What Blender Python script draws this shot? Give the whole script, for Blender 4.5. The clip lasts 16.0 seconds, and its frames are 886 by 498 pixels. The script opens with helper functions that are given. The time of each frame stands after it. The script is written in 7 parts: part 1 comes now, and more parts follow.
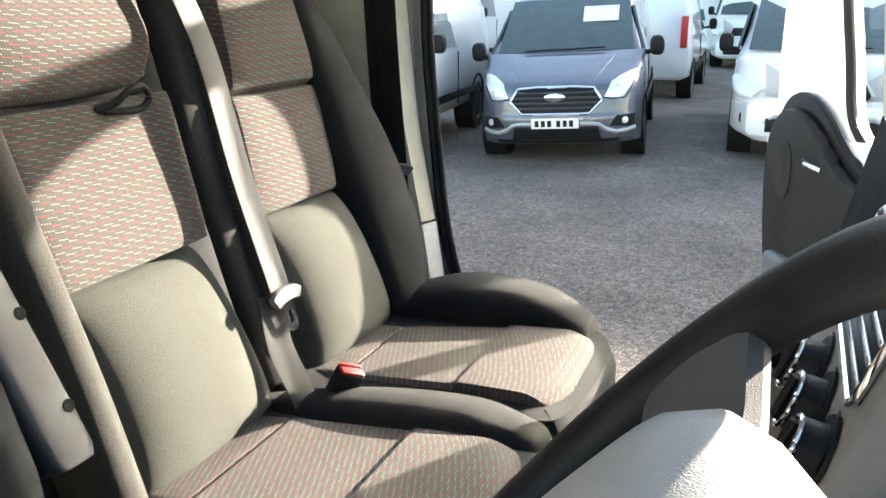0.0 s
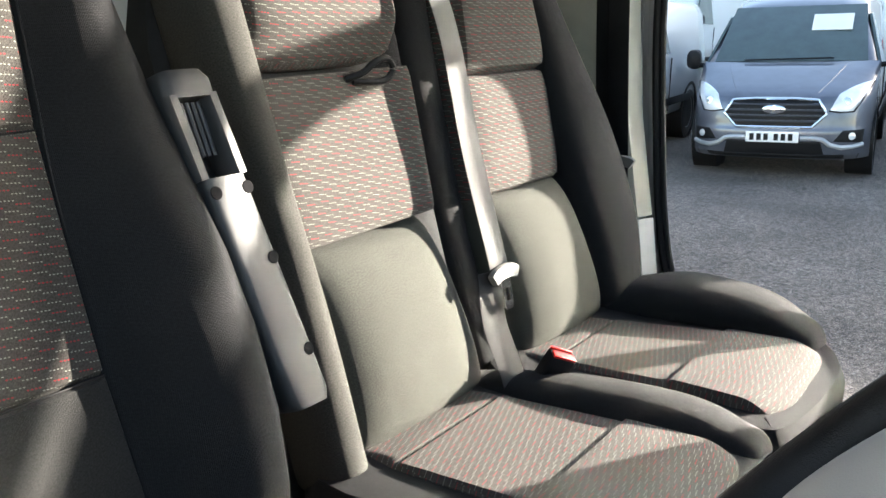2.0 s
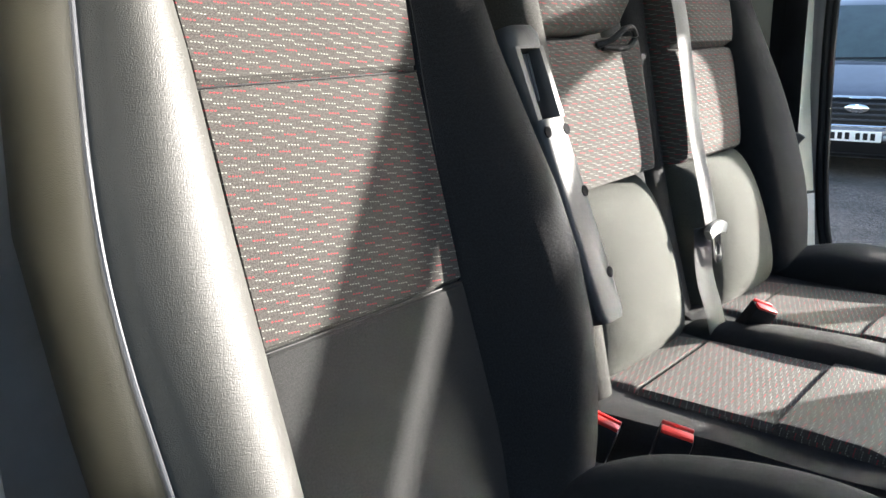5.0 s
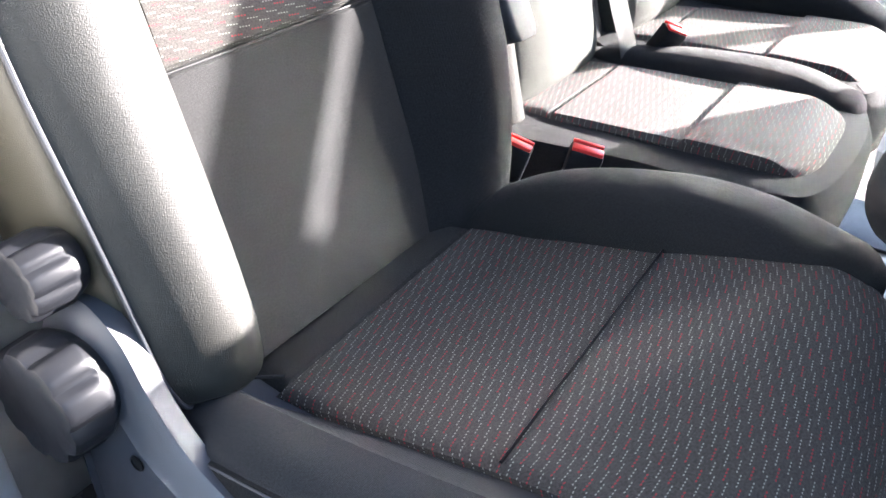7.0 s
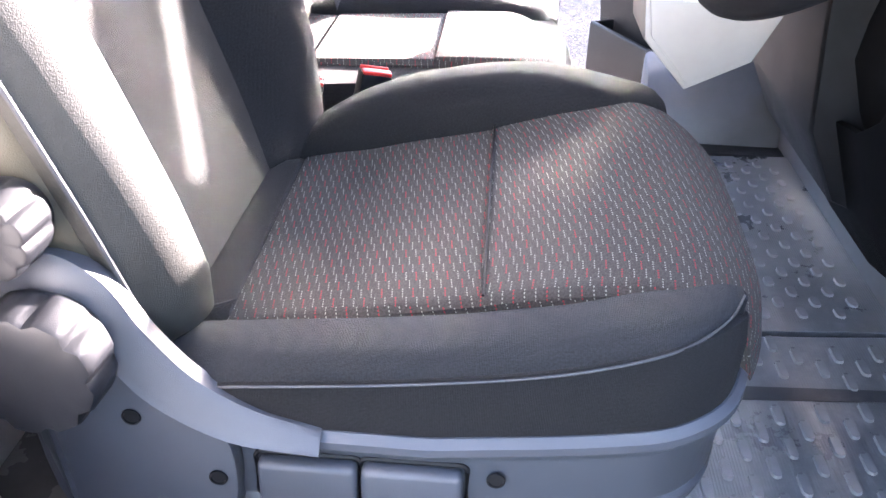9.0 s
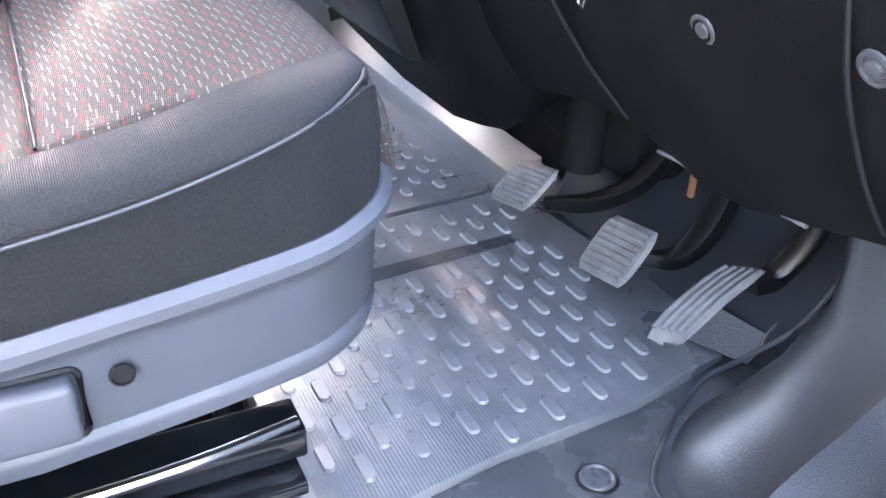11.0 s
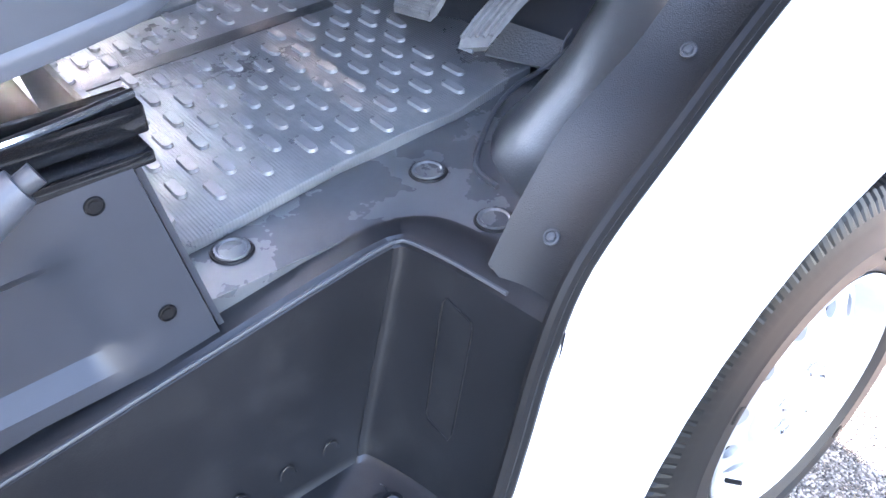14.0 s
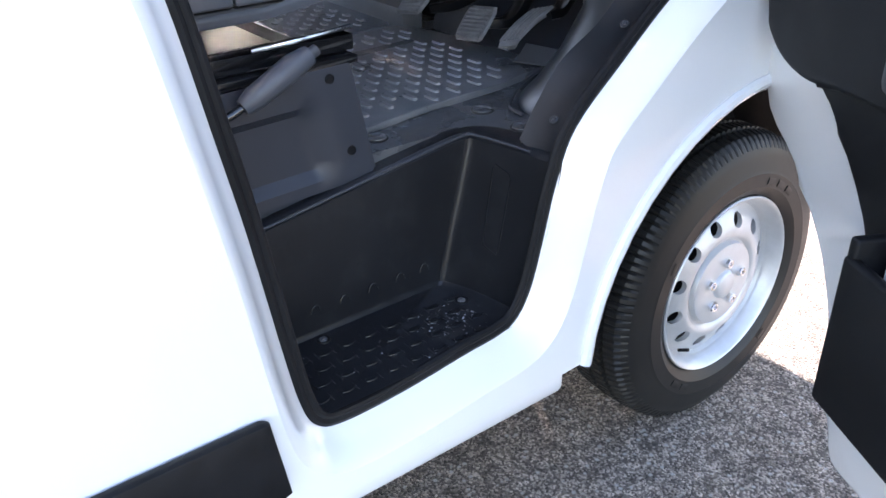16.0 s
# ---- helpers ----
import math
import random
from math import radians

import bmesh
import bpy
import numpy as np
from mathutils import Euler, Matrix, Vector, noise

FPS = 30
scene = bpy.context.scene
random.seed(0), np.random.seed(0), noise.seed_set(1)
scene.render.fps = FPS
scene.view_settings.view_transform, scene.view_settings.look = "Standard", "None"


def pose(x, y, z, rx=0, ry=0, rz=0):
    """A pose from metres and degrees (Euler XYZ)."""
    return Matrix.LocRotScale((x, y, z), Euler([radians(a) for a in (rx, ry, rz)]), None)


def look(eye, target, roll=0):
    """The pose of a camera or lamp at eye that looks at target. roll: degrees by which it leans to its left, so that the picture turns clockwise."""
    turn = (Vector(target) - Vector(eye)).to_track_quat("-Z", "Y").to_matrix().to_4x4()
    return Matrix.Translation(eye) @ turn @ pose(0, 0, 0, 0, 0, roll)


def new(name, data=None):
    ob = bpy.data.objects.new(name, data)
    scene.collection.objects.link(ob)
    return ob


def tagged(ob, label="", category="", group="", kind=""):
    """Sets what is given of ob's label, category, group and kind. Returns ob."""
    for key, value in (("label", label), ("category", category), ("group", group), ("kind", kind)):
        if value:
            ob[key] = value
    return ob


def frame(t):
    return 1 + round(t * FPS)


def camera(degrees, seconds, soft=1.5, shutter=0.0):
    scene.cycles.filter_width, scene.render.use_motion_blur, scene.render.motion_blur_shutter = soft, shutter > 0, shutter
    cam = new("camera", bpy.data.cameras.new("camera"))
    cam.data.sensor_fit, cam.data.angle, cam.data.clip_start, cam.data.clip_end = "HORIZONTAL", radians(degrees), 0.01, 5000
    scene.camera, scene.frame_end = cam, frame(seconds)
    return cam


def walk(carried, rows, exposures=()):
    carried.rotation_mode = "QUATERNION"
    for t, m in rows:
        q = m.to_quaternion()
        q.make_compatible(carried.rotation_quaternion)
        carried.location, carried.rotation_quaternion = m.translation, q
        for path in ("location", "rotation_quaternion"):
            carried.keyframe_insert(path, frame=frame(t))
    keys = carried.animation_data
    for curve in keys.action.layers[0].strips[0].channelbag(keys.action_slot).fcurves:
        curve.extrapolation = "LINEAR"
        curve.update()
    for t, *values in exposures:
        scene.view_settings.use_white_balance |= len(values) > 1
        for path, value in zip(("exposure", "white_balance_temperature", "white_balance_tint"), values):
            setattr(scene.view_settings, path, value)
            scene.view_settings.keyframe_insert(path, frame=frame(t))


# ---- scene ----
cam = camera(54.0, 16.0)
METRES, EYE, TILT, LEAN, TURN = 2.3, 1.8, -16.0, 0.0, 22.0
ROWS = [
    (0.0, 0.0, 0.0, 0.0, -0.0, 0.0, 0.0),
    (0.5, -0.0102, 0.0053, -0.0072, 6.67, 0.35, -2.84),
    (1.0, -0.0176, 0.0049, -0.0111, 8.33, 0.48, -3.42),
    (1.5, -0.0209, 0.0052, -0.0134, 9.83, 0.09, -3.81),
    (2.0, -0.0187, 0.0009, -0.0165, 12.57, -0.1, -4.48),
    (2.5, -0.0301, -0.0104, -0.022, 16.15, -0.18, -5.74),
    (3.0, -0.0665, -0.0339, -0.036, 18.37, 0.01, -6.71),
    (5.5, -0.1181, -0.0844, -0.0601, 15.59, -3.07, -6.54),
    (6.0, -0.119, -0.0844, -0.0663, 13.32, -10.8, -5.97),
    (6.5, -0.1175, -0.0807, -0.0689, 11.83, -16.29, -5.71),
    (7.0, -0.1215, -0.0812, -0.0721, 9.6, -16.45, -5.17),
    (7.5, -0.1591, -0.1137, -0.0943, 2.57, -14.67, -3.45),
    (8.0, -0.2013, -0.1307, -0.107, -6.01, -14.87, -0.85),
    (10.5, -0.2503, -0.074, -0.1701, -39.01, -17.08, 8.56),
    (11.0, -0.2172, -0.0669, -0.1845, -47.17, -18.72, 10.45),
    (11.5, -0.1805, -0.0591, -0.1994, -53.7, -20.19, 12.16),
    (12.0, -0.1595, -0.0495, -0.206, -58.54, -21.85, 13.74),
    (12.5, -0.1565, -0.0431, -0.2077, -59.76, -22.14, 13.75),
    (13.0, -0.1756, -0.048, -0.2133, -60.18, -21.73, 13.84),
    (13.5, -0.2237, -0.0741, -0.233, -60.05, -27.83, 14.04),
    (14.0, -0.2663, -0.1053, -0.2377, -59.53, -30.09, 14.39),
    (14.5, -0.3132, -0.1621, -0.256, -58.09, -29.37, 14.76),
    (15.0, -0.3764, -0.2092, -0.2701, -57.54, -29.01, 14.41),
    (15.5, -0.4565, -0.2287, -0.2699, -58.27, -26.84, 14.08),
    (16.0, -0.5778, -0.2452, -0.2605, -58.74, -20.53, 14.49),
]
EXPOSURES = [(0.0, 3.2, 7100, 10), (3.0, 2.95, 6500, 10), (5.5, 2.8, 6250, 12), (7.0, 3.9, 6100, 18), (8.0, 4.5, 6250, 24), (10.5, 5.55, 6700, 28), (12.5, 6.35, 7000, 27),
             (13.3, 6.45, 6900, 28), (14.0, 5.6, 6500, 27), (15.0, 4.5, 6700, 26), (16.0, 3.85, 6700, 25)]
EDGES = [
    (3.2, (-0.124, -0.19, 1.744), (-1.405, 1.253, 1.215), 1.6),
    (5.3, (-0.173, -0.313, 1.723), (-1.347, 1.201, 1.151), 2.1),
    (8.2, (-0.306, -0.502, 1.642), (-0.681, 1.179, 0.625), 2.4),
    (10.3, (-0.443, -0.481, 1.499), (0.009, 1.194, 0.504), 2.2),
]
PATH = [(t, pose(0, 0, EYE, TILT, LEAN, TURN) @ pose(METRES * x, METRES * y, METRES * z, 90 + pitch, roll, yaw)) for t, x, y, z, yaw, pitch, roll in ROWS]
PATH += [(t, look(eye, target, roll)) for t, eye, target, roll in EDGES]
walk(cam, sorted(PATH, key=lambda r: r[0]), EXPOSURES)

# ---- daylight ----
SUN_AZ, SUN_EL = 57.0, 14.0   # degrees: azimuth from the nose of the van towards its left side, height
world = bpy.data.worlds.new("World")
scene.world = world
world.use_nodes = True
wn = world.node_tree
sky = wn.nodes.new("ShaderNodeTexSky")
sky.sky_type = 'NISHITA'
sky.sun_disc = False
sky.sun_elevation = radians(SUN_EL)
sky.sun_rotation = radians(90.0 - SUN_AZ)
wn.links.new(sky.outputs[0], wn.nodes["Background"].inputs[0])
wn.nodes["Background"].inputs[1].default_value = 0.085
sun = new("sun", bpy.data.lights.new("sun", 'SUN'))
sun.data.energy, sun.data.angle, sun.data.color = 5.0, radians(0.55), (1.0, 0.93, 0.83)
sun_dir = Vector((math.cos(radians(SUN_EL)) * math.cos(radians(SUN_AZ)), math.cos(radians(SUN_EL)) * math.sin(radians(SUN_AZ)), math.sin(radians(SUN_EL))))
sun.matrix_world = look(sun_dir * 20, (0, 0, 0))

# ---- materials ----
def nodes_of(name):
    m = bpy.data.materials.new(name)
    m.use_nodes = True
    nt = m.node_tree
    return m, nt, nt.nodes["Principled BSDF"]


def N(nt, kind, **props):
    n = nt.nodes.new(kind)
    for k, v in props.items():
        if k == "operation":
            n.operation = v
        elif k == "blend_type":
            n.blend_type = v
        elif k == "data_type":
            n.data_type = v
    return n


def math_node(nt, op, a, b=None, c=None):
    n = N(nt, "ShaderNodeMath", operation=op)
    for i, v in enumerate((a, b, c)):
        if v is None:
            continue
        if isinstance(v, (int, float)):
            n.inputs[i].default_value = v
        else:
            nt.links.new(v, n.inputs[i])
    return n.outputs[0]


def ramp(nt, fac, stops):
    r = nt.nodes.new("ShaderNodeValToRGB")
    nt.links.new(fac, r.inputs[0])
    while len(r.color_ramp.elements) < len(stops):
        r.color_ramp.elements.new(0.5)
    for e, (p, c) in zip(r.color_ramp.elements, stops):
        e.position, e.color = p, (*c, 1) if len(c) == 3 else c
    return r.outputs[0]


def mix(nt, fac, a, b, kind='MIX'):
    n = nt.nodes.new("ShaderNodeMix")
    n.data_type, n.blend_type = 'RGBA', kind
    for slot, v in ((0, fac), (6, a), (7, b)):
        if isinstance(v, (int, float)):
            n.inputs[slot].default_value = v
        elif isinstance(v, tuple):
            n.inputs[slot].default_value = (*v, 1)
        else:
            nt.links.new(v, n.inputs[slot])
    return n.outputs[2]


def noise_node(nt, coord, scale, detail=4, rough=0.6):
    n = nt.nodes.new("ShaderNodeTexNoise")
    nt.links.new(coord, n.inputs["Vector"])
    n.inputs["Scale"].default_value, n.inputs["Detail"].default_value, n.inputs["Roughness"].default_value = scale, detail, rough
    return n.outputs["Fac"]


def voronoi_node(nt, coord, scale, out="Distance"):
    n = nt.nodes.new("ShaderNodeTexVoronoi")
    nt.links.new(coord, n.inputs["Vector"])
    n.inputs["Scale"].default_value = scale
    return n.outputs[out]


def bump(nt, bsdf, height, strength, distance):
    b = nt.nodes.new("ShaderNodeBump")
    b.inputs["Strength"].default_value, b.inputs["Distance"].default_value = strength, distance
    nt.links.new(height, b.inputs["Height"])
    nt.links.new(b.outputs[0], bsdf.inputs["Normal"])


def surface(name, color, rough=0.5, metal=0.0, grain=0.0, grain_scale=900, stain=0.15, stain_scale=6, coat=0.0, spec=0.5, dirt=None, dirt_amount=0.0, dirt_scale=9, sheen=0.0):
    """A plain material with grain in its relief and soft stains in its colour and gloss."""
    m, nt, b = nodes_of(name)
    co = nt.nodes.new("ShaderNodeTexCoord").outputs["Object"]
    big = noise_node(nt, co, stain_scale, 5)
    lo, hi = tuple(c * (1 - stain) for c in color), tuple(min(1, c * (1 + stain)) for c in color)
    col = ramp(nt, big, [(0.3, lo), (0.7, hi)])
    if dirt:
        d = noise_node(nt, co, dirt_scale, 8, 0.7)
        f = ramp(nt, d, [(0.5, (0, 0, 0)), (0.75, (dirt_amount,) * 3)])
        col = mix(nt, f, col, dirt)
    nt.links.new(col, b.inputs["Base Color"])
    r = ramp(nt, big, [(0.25, (rough * 0.88,) * 3), (0.75, (min(1, rough * 1.14),) * 3)])
    nt.links.new(r, b.inputs["Roughness"])
    b.inputs["Metallic"].default_value = metal
    b.inputs["Coat Weight"].default_value = coat
    b.inputs["Coat Roughness"].default_value = 0.04
    b.inputs["Specular IOR Level"].default_value = spec
    b.inputs["Sheen Weight"].default_value = sheen
    if grain:
        bump(nt, b, voronoi_node(nt, co, grain_scale), grain, 0.0006)
    return m


def fabric(name, base, pattern=False, sheen=0.03):
    """Woven seat cloth; the pattern is slanted lines of pale dots with groups of red ones, at its real size by UV metres."""
    m, nt, b = nodes_of(name)
    uv = nt.nodes.new("ShaderNodeUVMap").outputs[0]
    sep = nt.nodes.new("ShaderNodeSeparateXYZ")
    nt.links.new(uv, sep.inputs[0])
    u, v = sep.outputs[0], sep.outputs[1]
    big = noise_node(nt, uv, 9, 5)
    fine = noise_node(nt, uv, 480, 3)
    col = ramp(nt, big, [(0.3, tuple(c * 0.85 for c in base)), (0.7, tuple(c * 1.15 for c in base))])
    col = mix(nt, 0.65, col, ramp(nt, fine, [(0.35, tuple(c * 0.45 for c in base)), (0.65, tuple(c * 1.55 for c in base))]))
    if pattern:
        # rows 4.7 mm apart, each with short dashes of four dots every 24 mm: one row red, two rows pale
        PR, PU, PD = 0.0047, 0.0245, 0.0035
        row = math_node(nt, 'DIVIDE', v, PR)
        ri = math_node(nt, 'FLOOR', row)
        rf = math_node(nt, 'SUBTRACT', math_node(nt, 'FRACT', row), 0.5)
        us = math_node(nt, 'ADD', math_node(nt, 'DIVIDE', u, PU), math_node(nt, 'MULTIPLY', ri, 0.53))
        along = math_node(nt, 'DIVIDE', math_node(nt, 'MULTIPLY', math_node(nt, 'FRACT', us), PU), PD)
        ui = math_node(nt, 'FLOOR', along)
        uf = math_node(nt, 'SUBTRACT', math_node(nt, 'FRACT', along), 0.5)
        red = math_node(nt, 'LESS_THAN', math_node(nt, 'FLOORED_MODULO', ri, 3.0), 0.5)
        keep = math_node(nt, 'LESS_THAN', ui, 3.5)
        slope = math_node(nt, 'MULTIPLY', math_node(nt, 'SUBTRACT', along, 2.0), 0.09)
        du = math_node(nt, 'MULTIPLY', uf, PD / 0.0021)
        dv = math_node(nt, 'MULTIPLY', math_node(nt, 'ADD', rf, slope), PR / 0.0012)
        dist = math_node(nt, 'SQRT', math_node(nt, 'ADD', math_node(nt, 'POWER', du, 2.0), math_node(nt, 'POWER', dv, 2.0)))
        wide = math_node(nt, 'ADD', 0.5, math_node(nt, 'MULTIPLY', red, 0.12))
        dot = math_node(nt, 'MULTIPLY', math_node(nt, 'LESS_THAN', dist, wide), keep)
        col = mix(nt, dot, col, mix(nt, red, (0.215, 0.225, 0.20), (0.24, 0.024, 0.030)))
    nt.links.new(col, b.inputs["Base Color"])
    b.inputs["Roughness"].default_value = 0.9
    b.inputs["Sheen Weight"].default_value = sheen
    b.inputs["Specular IOR Level"].default_value = 0.25
    b.inputs["Sheen Roughness"].default_value = 0.5
    w1 = nt.nodes.new("ShaderNodeTexWave")
    w1.inputs["Scale"].default_value, w1.inputs["Distortion"].default_value = 260, 1.5
    nt.links.new(uv, w1.inputs["Vector"])
    w2 = nt.nodes.new("ShaderNodeTexWave")
    w2.bands_direction = 'Y'
    w2.inputs["Scale"].default_value, w2.inputs["Distortion"].default_value = 260, 1.5
    nt.links.new(uv, w2.inputs["Vector"])
    h = math_node(nt, 'ADD', math_node(nt, 'MULTIPLY', w1.outputs["Fac"], w2.outputs["Fac"]), fine)
    bump(nt, b, h, 0.6, 0.0008)
    return m


def glass(name, tint=(0.93, 0.97, 0.96)):
    m, nt, b = nodes_of(name)
    b.inputs["Base Color"].default_value = (*tint, 1)
    b.inputs["Roughness"].default_value = 0.0
    b.inputs["Transmission Weight"].default_value = 1.0
    b.inputs["IOR"].default_value = 1.45
    return m


M_PATTERN = fabric("patterned seat cloth", (0.043, 0.040, 0.036), True, sheen=0.04)
M_CLOTH = fabric("plain seat cloth", (0.047, 0.049, 0.041))
# shade on the bench bolster is put into this darker plain cloth
M_SHADEDCLOTH = fabric("shaded grey cloth", (0.031, 0.030, 0.027))
M_BACKCLOTH = fabric("dark seat cloth", (0.0185, 0.0187, 0.0185))
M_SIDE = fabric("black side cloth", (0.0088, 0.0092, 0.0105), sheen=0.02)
M_GREY = surface("grey moulded plastic", (0.060, 0.066, 0.079), 0.42, grain=0.25, grain_scale=1400)
M_DARK = surface("dark grey plastic", (0.05, 0.053, 0.06), 0.42, grain=0.3, grain_scale=1200, spec=0.35)
M_BLACK = surface("black plastic", (0.0095, 0.0098, 0.011), 0.42, grain=0.4, grain_scale=1100, spec=0.16, stain=0.35, stain_scale=14)
M_STEP = surface("scuffed black step plastic", (0.0105, 0.011, 0.013), 0.31, grain=0.3, grain_scale=900, spec=0.45, dirt=(0.07, 0.07, 0.07), dirt_amount=0.2, dirt_scale=14)
M_FLOOR = surface("worn black floor plastic", (0.082, 0.085, 0.090), 0.27, grain=0.3, grain_scale=1000, stain=0.22, stain_scale=11, spec=0.65)
M_MAT = surface("dusty rubber mat", (0.035, 0.037, 0.042), 0.36, grain=0.35, grain_scale=700, dirt=(0.22, 0.21, 0.20), dirt_amount=0.35, dirt_scale=5)
M_KICK = surface("grained black kick trim plastic", (0.012, 0.013, 0.0155), 0.38, grain=0.5, grain_scale=800, spec=0.38)
M_SHEET = surface("beige moulded pillar trim", (0.33, 0.32, 0.27), 0.55, grain=0.2)
M_BULK = surface("grey bulkhead panel", (0.46, 0.47, 0.47), 0.6, grain=0.15)
M_PILLAR = surface("pale grey pillar trim", (0.56, 0.56, 0.55), 0.5, grain=0.2, grain_scale=1200)
M_WHITE, nt_, b_ = nodes_of("white van paint")
b_.inputs["Roughness"].default_value, b_.inputs["Coat Weight"].default_value, b_.inputs["Coat Roughness"].default_value = 0.3, 1.0, 0.05
co_ = nt_.nodes.new("ShaderNodeTexCoord").outputs["Object"]
nt_.links.new(ramp(nt_, noise_node(nt_, co_, 260, 3), [(0.72, (0.76, 0.77, 0.78)), (0.80, (0.62, 0.61, 0.59))]), b_.inputs["Base Color"])
M_STEEL = surface("silver wheel paint", (0.46, 0.47, 0.48), 0.35, metal=0.4, dirt=(0.3, 0.28, 0.25), dirt_amount=0.25)
M_METAL = surface("bare worn metal", (0.17, 0.175, 0.19), 0.45, metal=0.4, dirt=(0.25, 0.22, 0.2), dirt_amount=0.4)
M_CHROME = surface("chrome", (0.8, 0.8, 0.8), 0.1, metal=1.0, stain=0.02)
M_TYRE = surface("tyre rubber", (0.012, 0.0118, 0.0116), 0.45, dirt=(0.03, 0.025, 0.02), dirt_amount=0.2, dirt_scale=30, spec=0.3)
M_STRAP = surface("seat belt webbing", (0.036, 0.036, 0.036), 0.6, spec=0.2, grain=0.4, grain_scale=700, sheen=0.08)
M_RED = surface("red buckle plastic", (0.55, 0.03, 0.025), 0.35, stain=0.03)
M_PAPER = surface("white paper", (0.8, 0.8, 0.78), 0.7, stain=0.03)
M_YELLOW = surface("yellow key tag", (0.75, 0.65, 0.04), 0.4, stain=0.03)
M_RUST = surface("rusty steel", (0.11, 0.045, 0.022), 0.8, dirt=(0.05, 0.03, 0.02), dirt_amount=0.8, dirt_scale=40)
M_SEAL = surface("black rubber seal", (0.010, 0.010, 0.011), 0.5, spec=0.18)
M_GLASS = glass("clear glass")
M_TINT = surface("dark windscreen", (0.055, 0.08, 0.078), 0.05, coat=1.0)
M_GREYPAINT = surface("grey metallic paint", (0.12, 0.13, 0.16), 0.32, metal=0.5, coat=1.0)
M_LAMP = surface("clear headlamp plastic", (0.82, 0.84, 0.86), 0.15, metal=0.3, coat=1.0)
M_WALLGREY = surface("pale grey corrugated sheet", (0.76, 0.79, 0.82), 0.5, stain=0.05)


def gravel_material():
    m, nt, b = nodes_of("coarse gravelly asphalt")
    co = nt.nodes.new("ShaderNodeTexCoord").outputs["Object"]
    cell = voronoi_node(nt, co, 210, "Color")
    dist = voronoi_node(nt, co, 210)
    bw = nt.nodes.new("ShaderNodeRGBToBW")
    nt.links.new(cell, bw.inputs[0])
    stones = ramp(nt, bw.outputs[0], [(0.15, (0.044, 0.037, 0.033)), (0.5, (0.126, 0.109, 0.097)), (0.85, (0.38, 0.335, 0.30))])
    patch = noise_node(nt, co, 0.9, 7)
    patchc = ramp(nt, patch, [(0.35, (0.72, 0.70, 0.69)), (0.7, (1.3, 1.27, 1.25))])
    col = mix(nt, 1.0, stones, patchc, 'MULTIPLY')
    col = mix(nt, 1.0, col, ramp(nt, noise_node(nt, co, 26, 3), [(0.36, (0.72, 0.71, 0.70)), (0.66, (1.55, 1.52, 1.5))]), 'MULTIPLY')
    # scattered pale stones
    pale = nt.nodes.new("ShaderNodeRGBToBW")
    nt.links.new(voronoi_node(nt, co, 75, "Color"), pale.inputs[0])
    spot = math_node(nt, 'MULTIPLY', ramp(nt, pale.outputs[0], [(0.72, (0, 0, 0)), (0.80, (1, 1, 1))]), ramp(nt, voronoi_node(nt, co, 75), [(0.25, (1, 1, 1)), (0.5, (0, 0, 0))]))
    col = mix(nt, spot, col, (0.40, 0.38, 0.36))
    nt.links.new(col, b.inputs["Base Color"])
    b.inputs["Roughness"].default_value = 0.85
    h = math_node(nt, 'ADD', math_node(nt, 'MULTIPLY', dist, -1.0), math_node(nt, 'MULTIPLY', noise_node(nt, co, 30, 5), 0.8))
    bump(nt, b, h, 1.0, 0.008)
    return m


M_GROUND = gravel_material()

# ---- mesh helpers ----
V = Vector


def part(name, bm, material, parent=None, label="", smooth=40):
    """Links a bmesh as one mesh object, under a thing where one is given."""
    me = bpy.data.meshes.new(name)
    bmesh.ops.recalc_face_normals(bm, faces=bm.faces[:])
    bm.to_mesh(me)
    bm.free()
    if smooth:
        me.polygons.foreach_set("use_smooth", [True] * len(me.polygons))
        me.set_sharp_from_angle(angle=radians(smooth))
    me.materials.append(material)
    ob = new(name, me)
    if parent:
        ob.parent = parent
        if parent.matrix_basis != Matrix.Identity(4):
            ob.matrix_parent_inverse = parent.matrix_basis.inverted()
    if label:
        ob["label"] = label
    return ob


def thing(name, label, category, group="", kind=""):
    """An empty that carries the parts of one thing."""
    return tagged(new(name), label, category, group, kind)


def grid_faces(bm, rows, closed_u=False, closed_v=False):
    nr, nc = len(rows), len(rows[0])
    out = []
    for i in range(nr if closed_v else nr - 1):
        for j in range(nc if closed_u else nc - 1):
            out.append(bm.faces.new((rows[i][j], rows[i][(j + 1) % nc], rows[(i + 1) % nr][(j + 1) % nc], rows[(i + 1) % nr][j])))
    return out


def loft(rings, cap=True):
    """A tube through rings of points, closed at both ends."""
    bm = bmesh.new()
    rows = [[bm.verts.new(p) for p in r] for r in rings]
    grid_faces(bm, rows, closed_u=True)
    if cap:
        for r in (rows[0], rows[-1]):
            c = bm.verts.new(sum((v.co for v in r), V()) / len(r))
            for j in range(len(r)):
                bm.faces.new((r[j], r[(j + 1) % len(r)], c))
    uvl = bm.loops.layers.uv.new("UVMap")
    for f in bm.faces:
        n = f.normal if f.normal.length else V((0, 0, 1))
        f.normal_update()
        n = f.normal
        for l in f.loops:
            c = l.vert.co
            a = max(range(3), key=lambda k: abs(n[k]))
            l[uvl].uv = (c.y, c.z) if a == 0 else (c.x, c.z) if a == 1 else (c.x, c.y)
    return bm


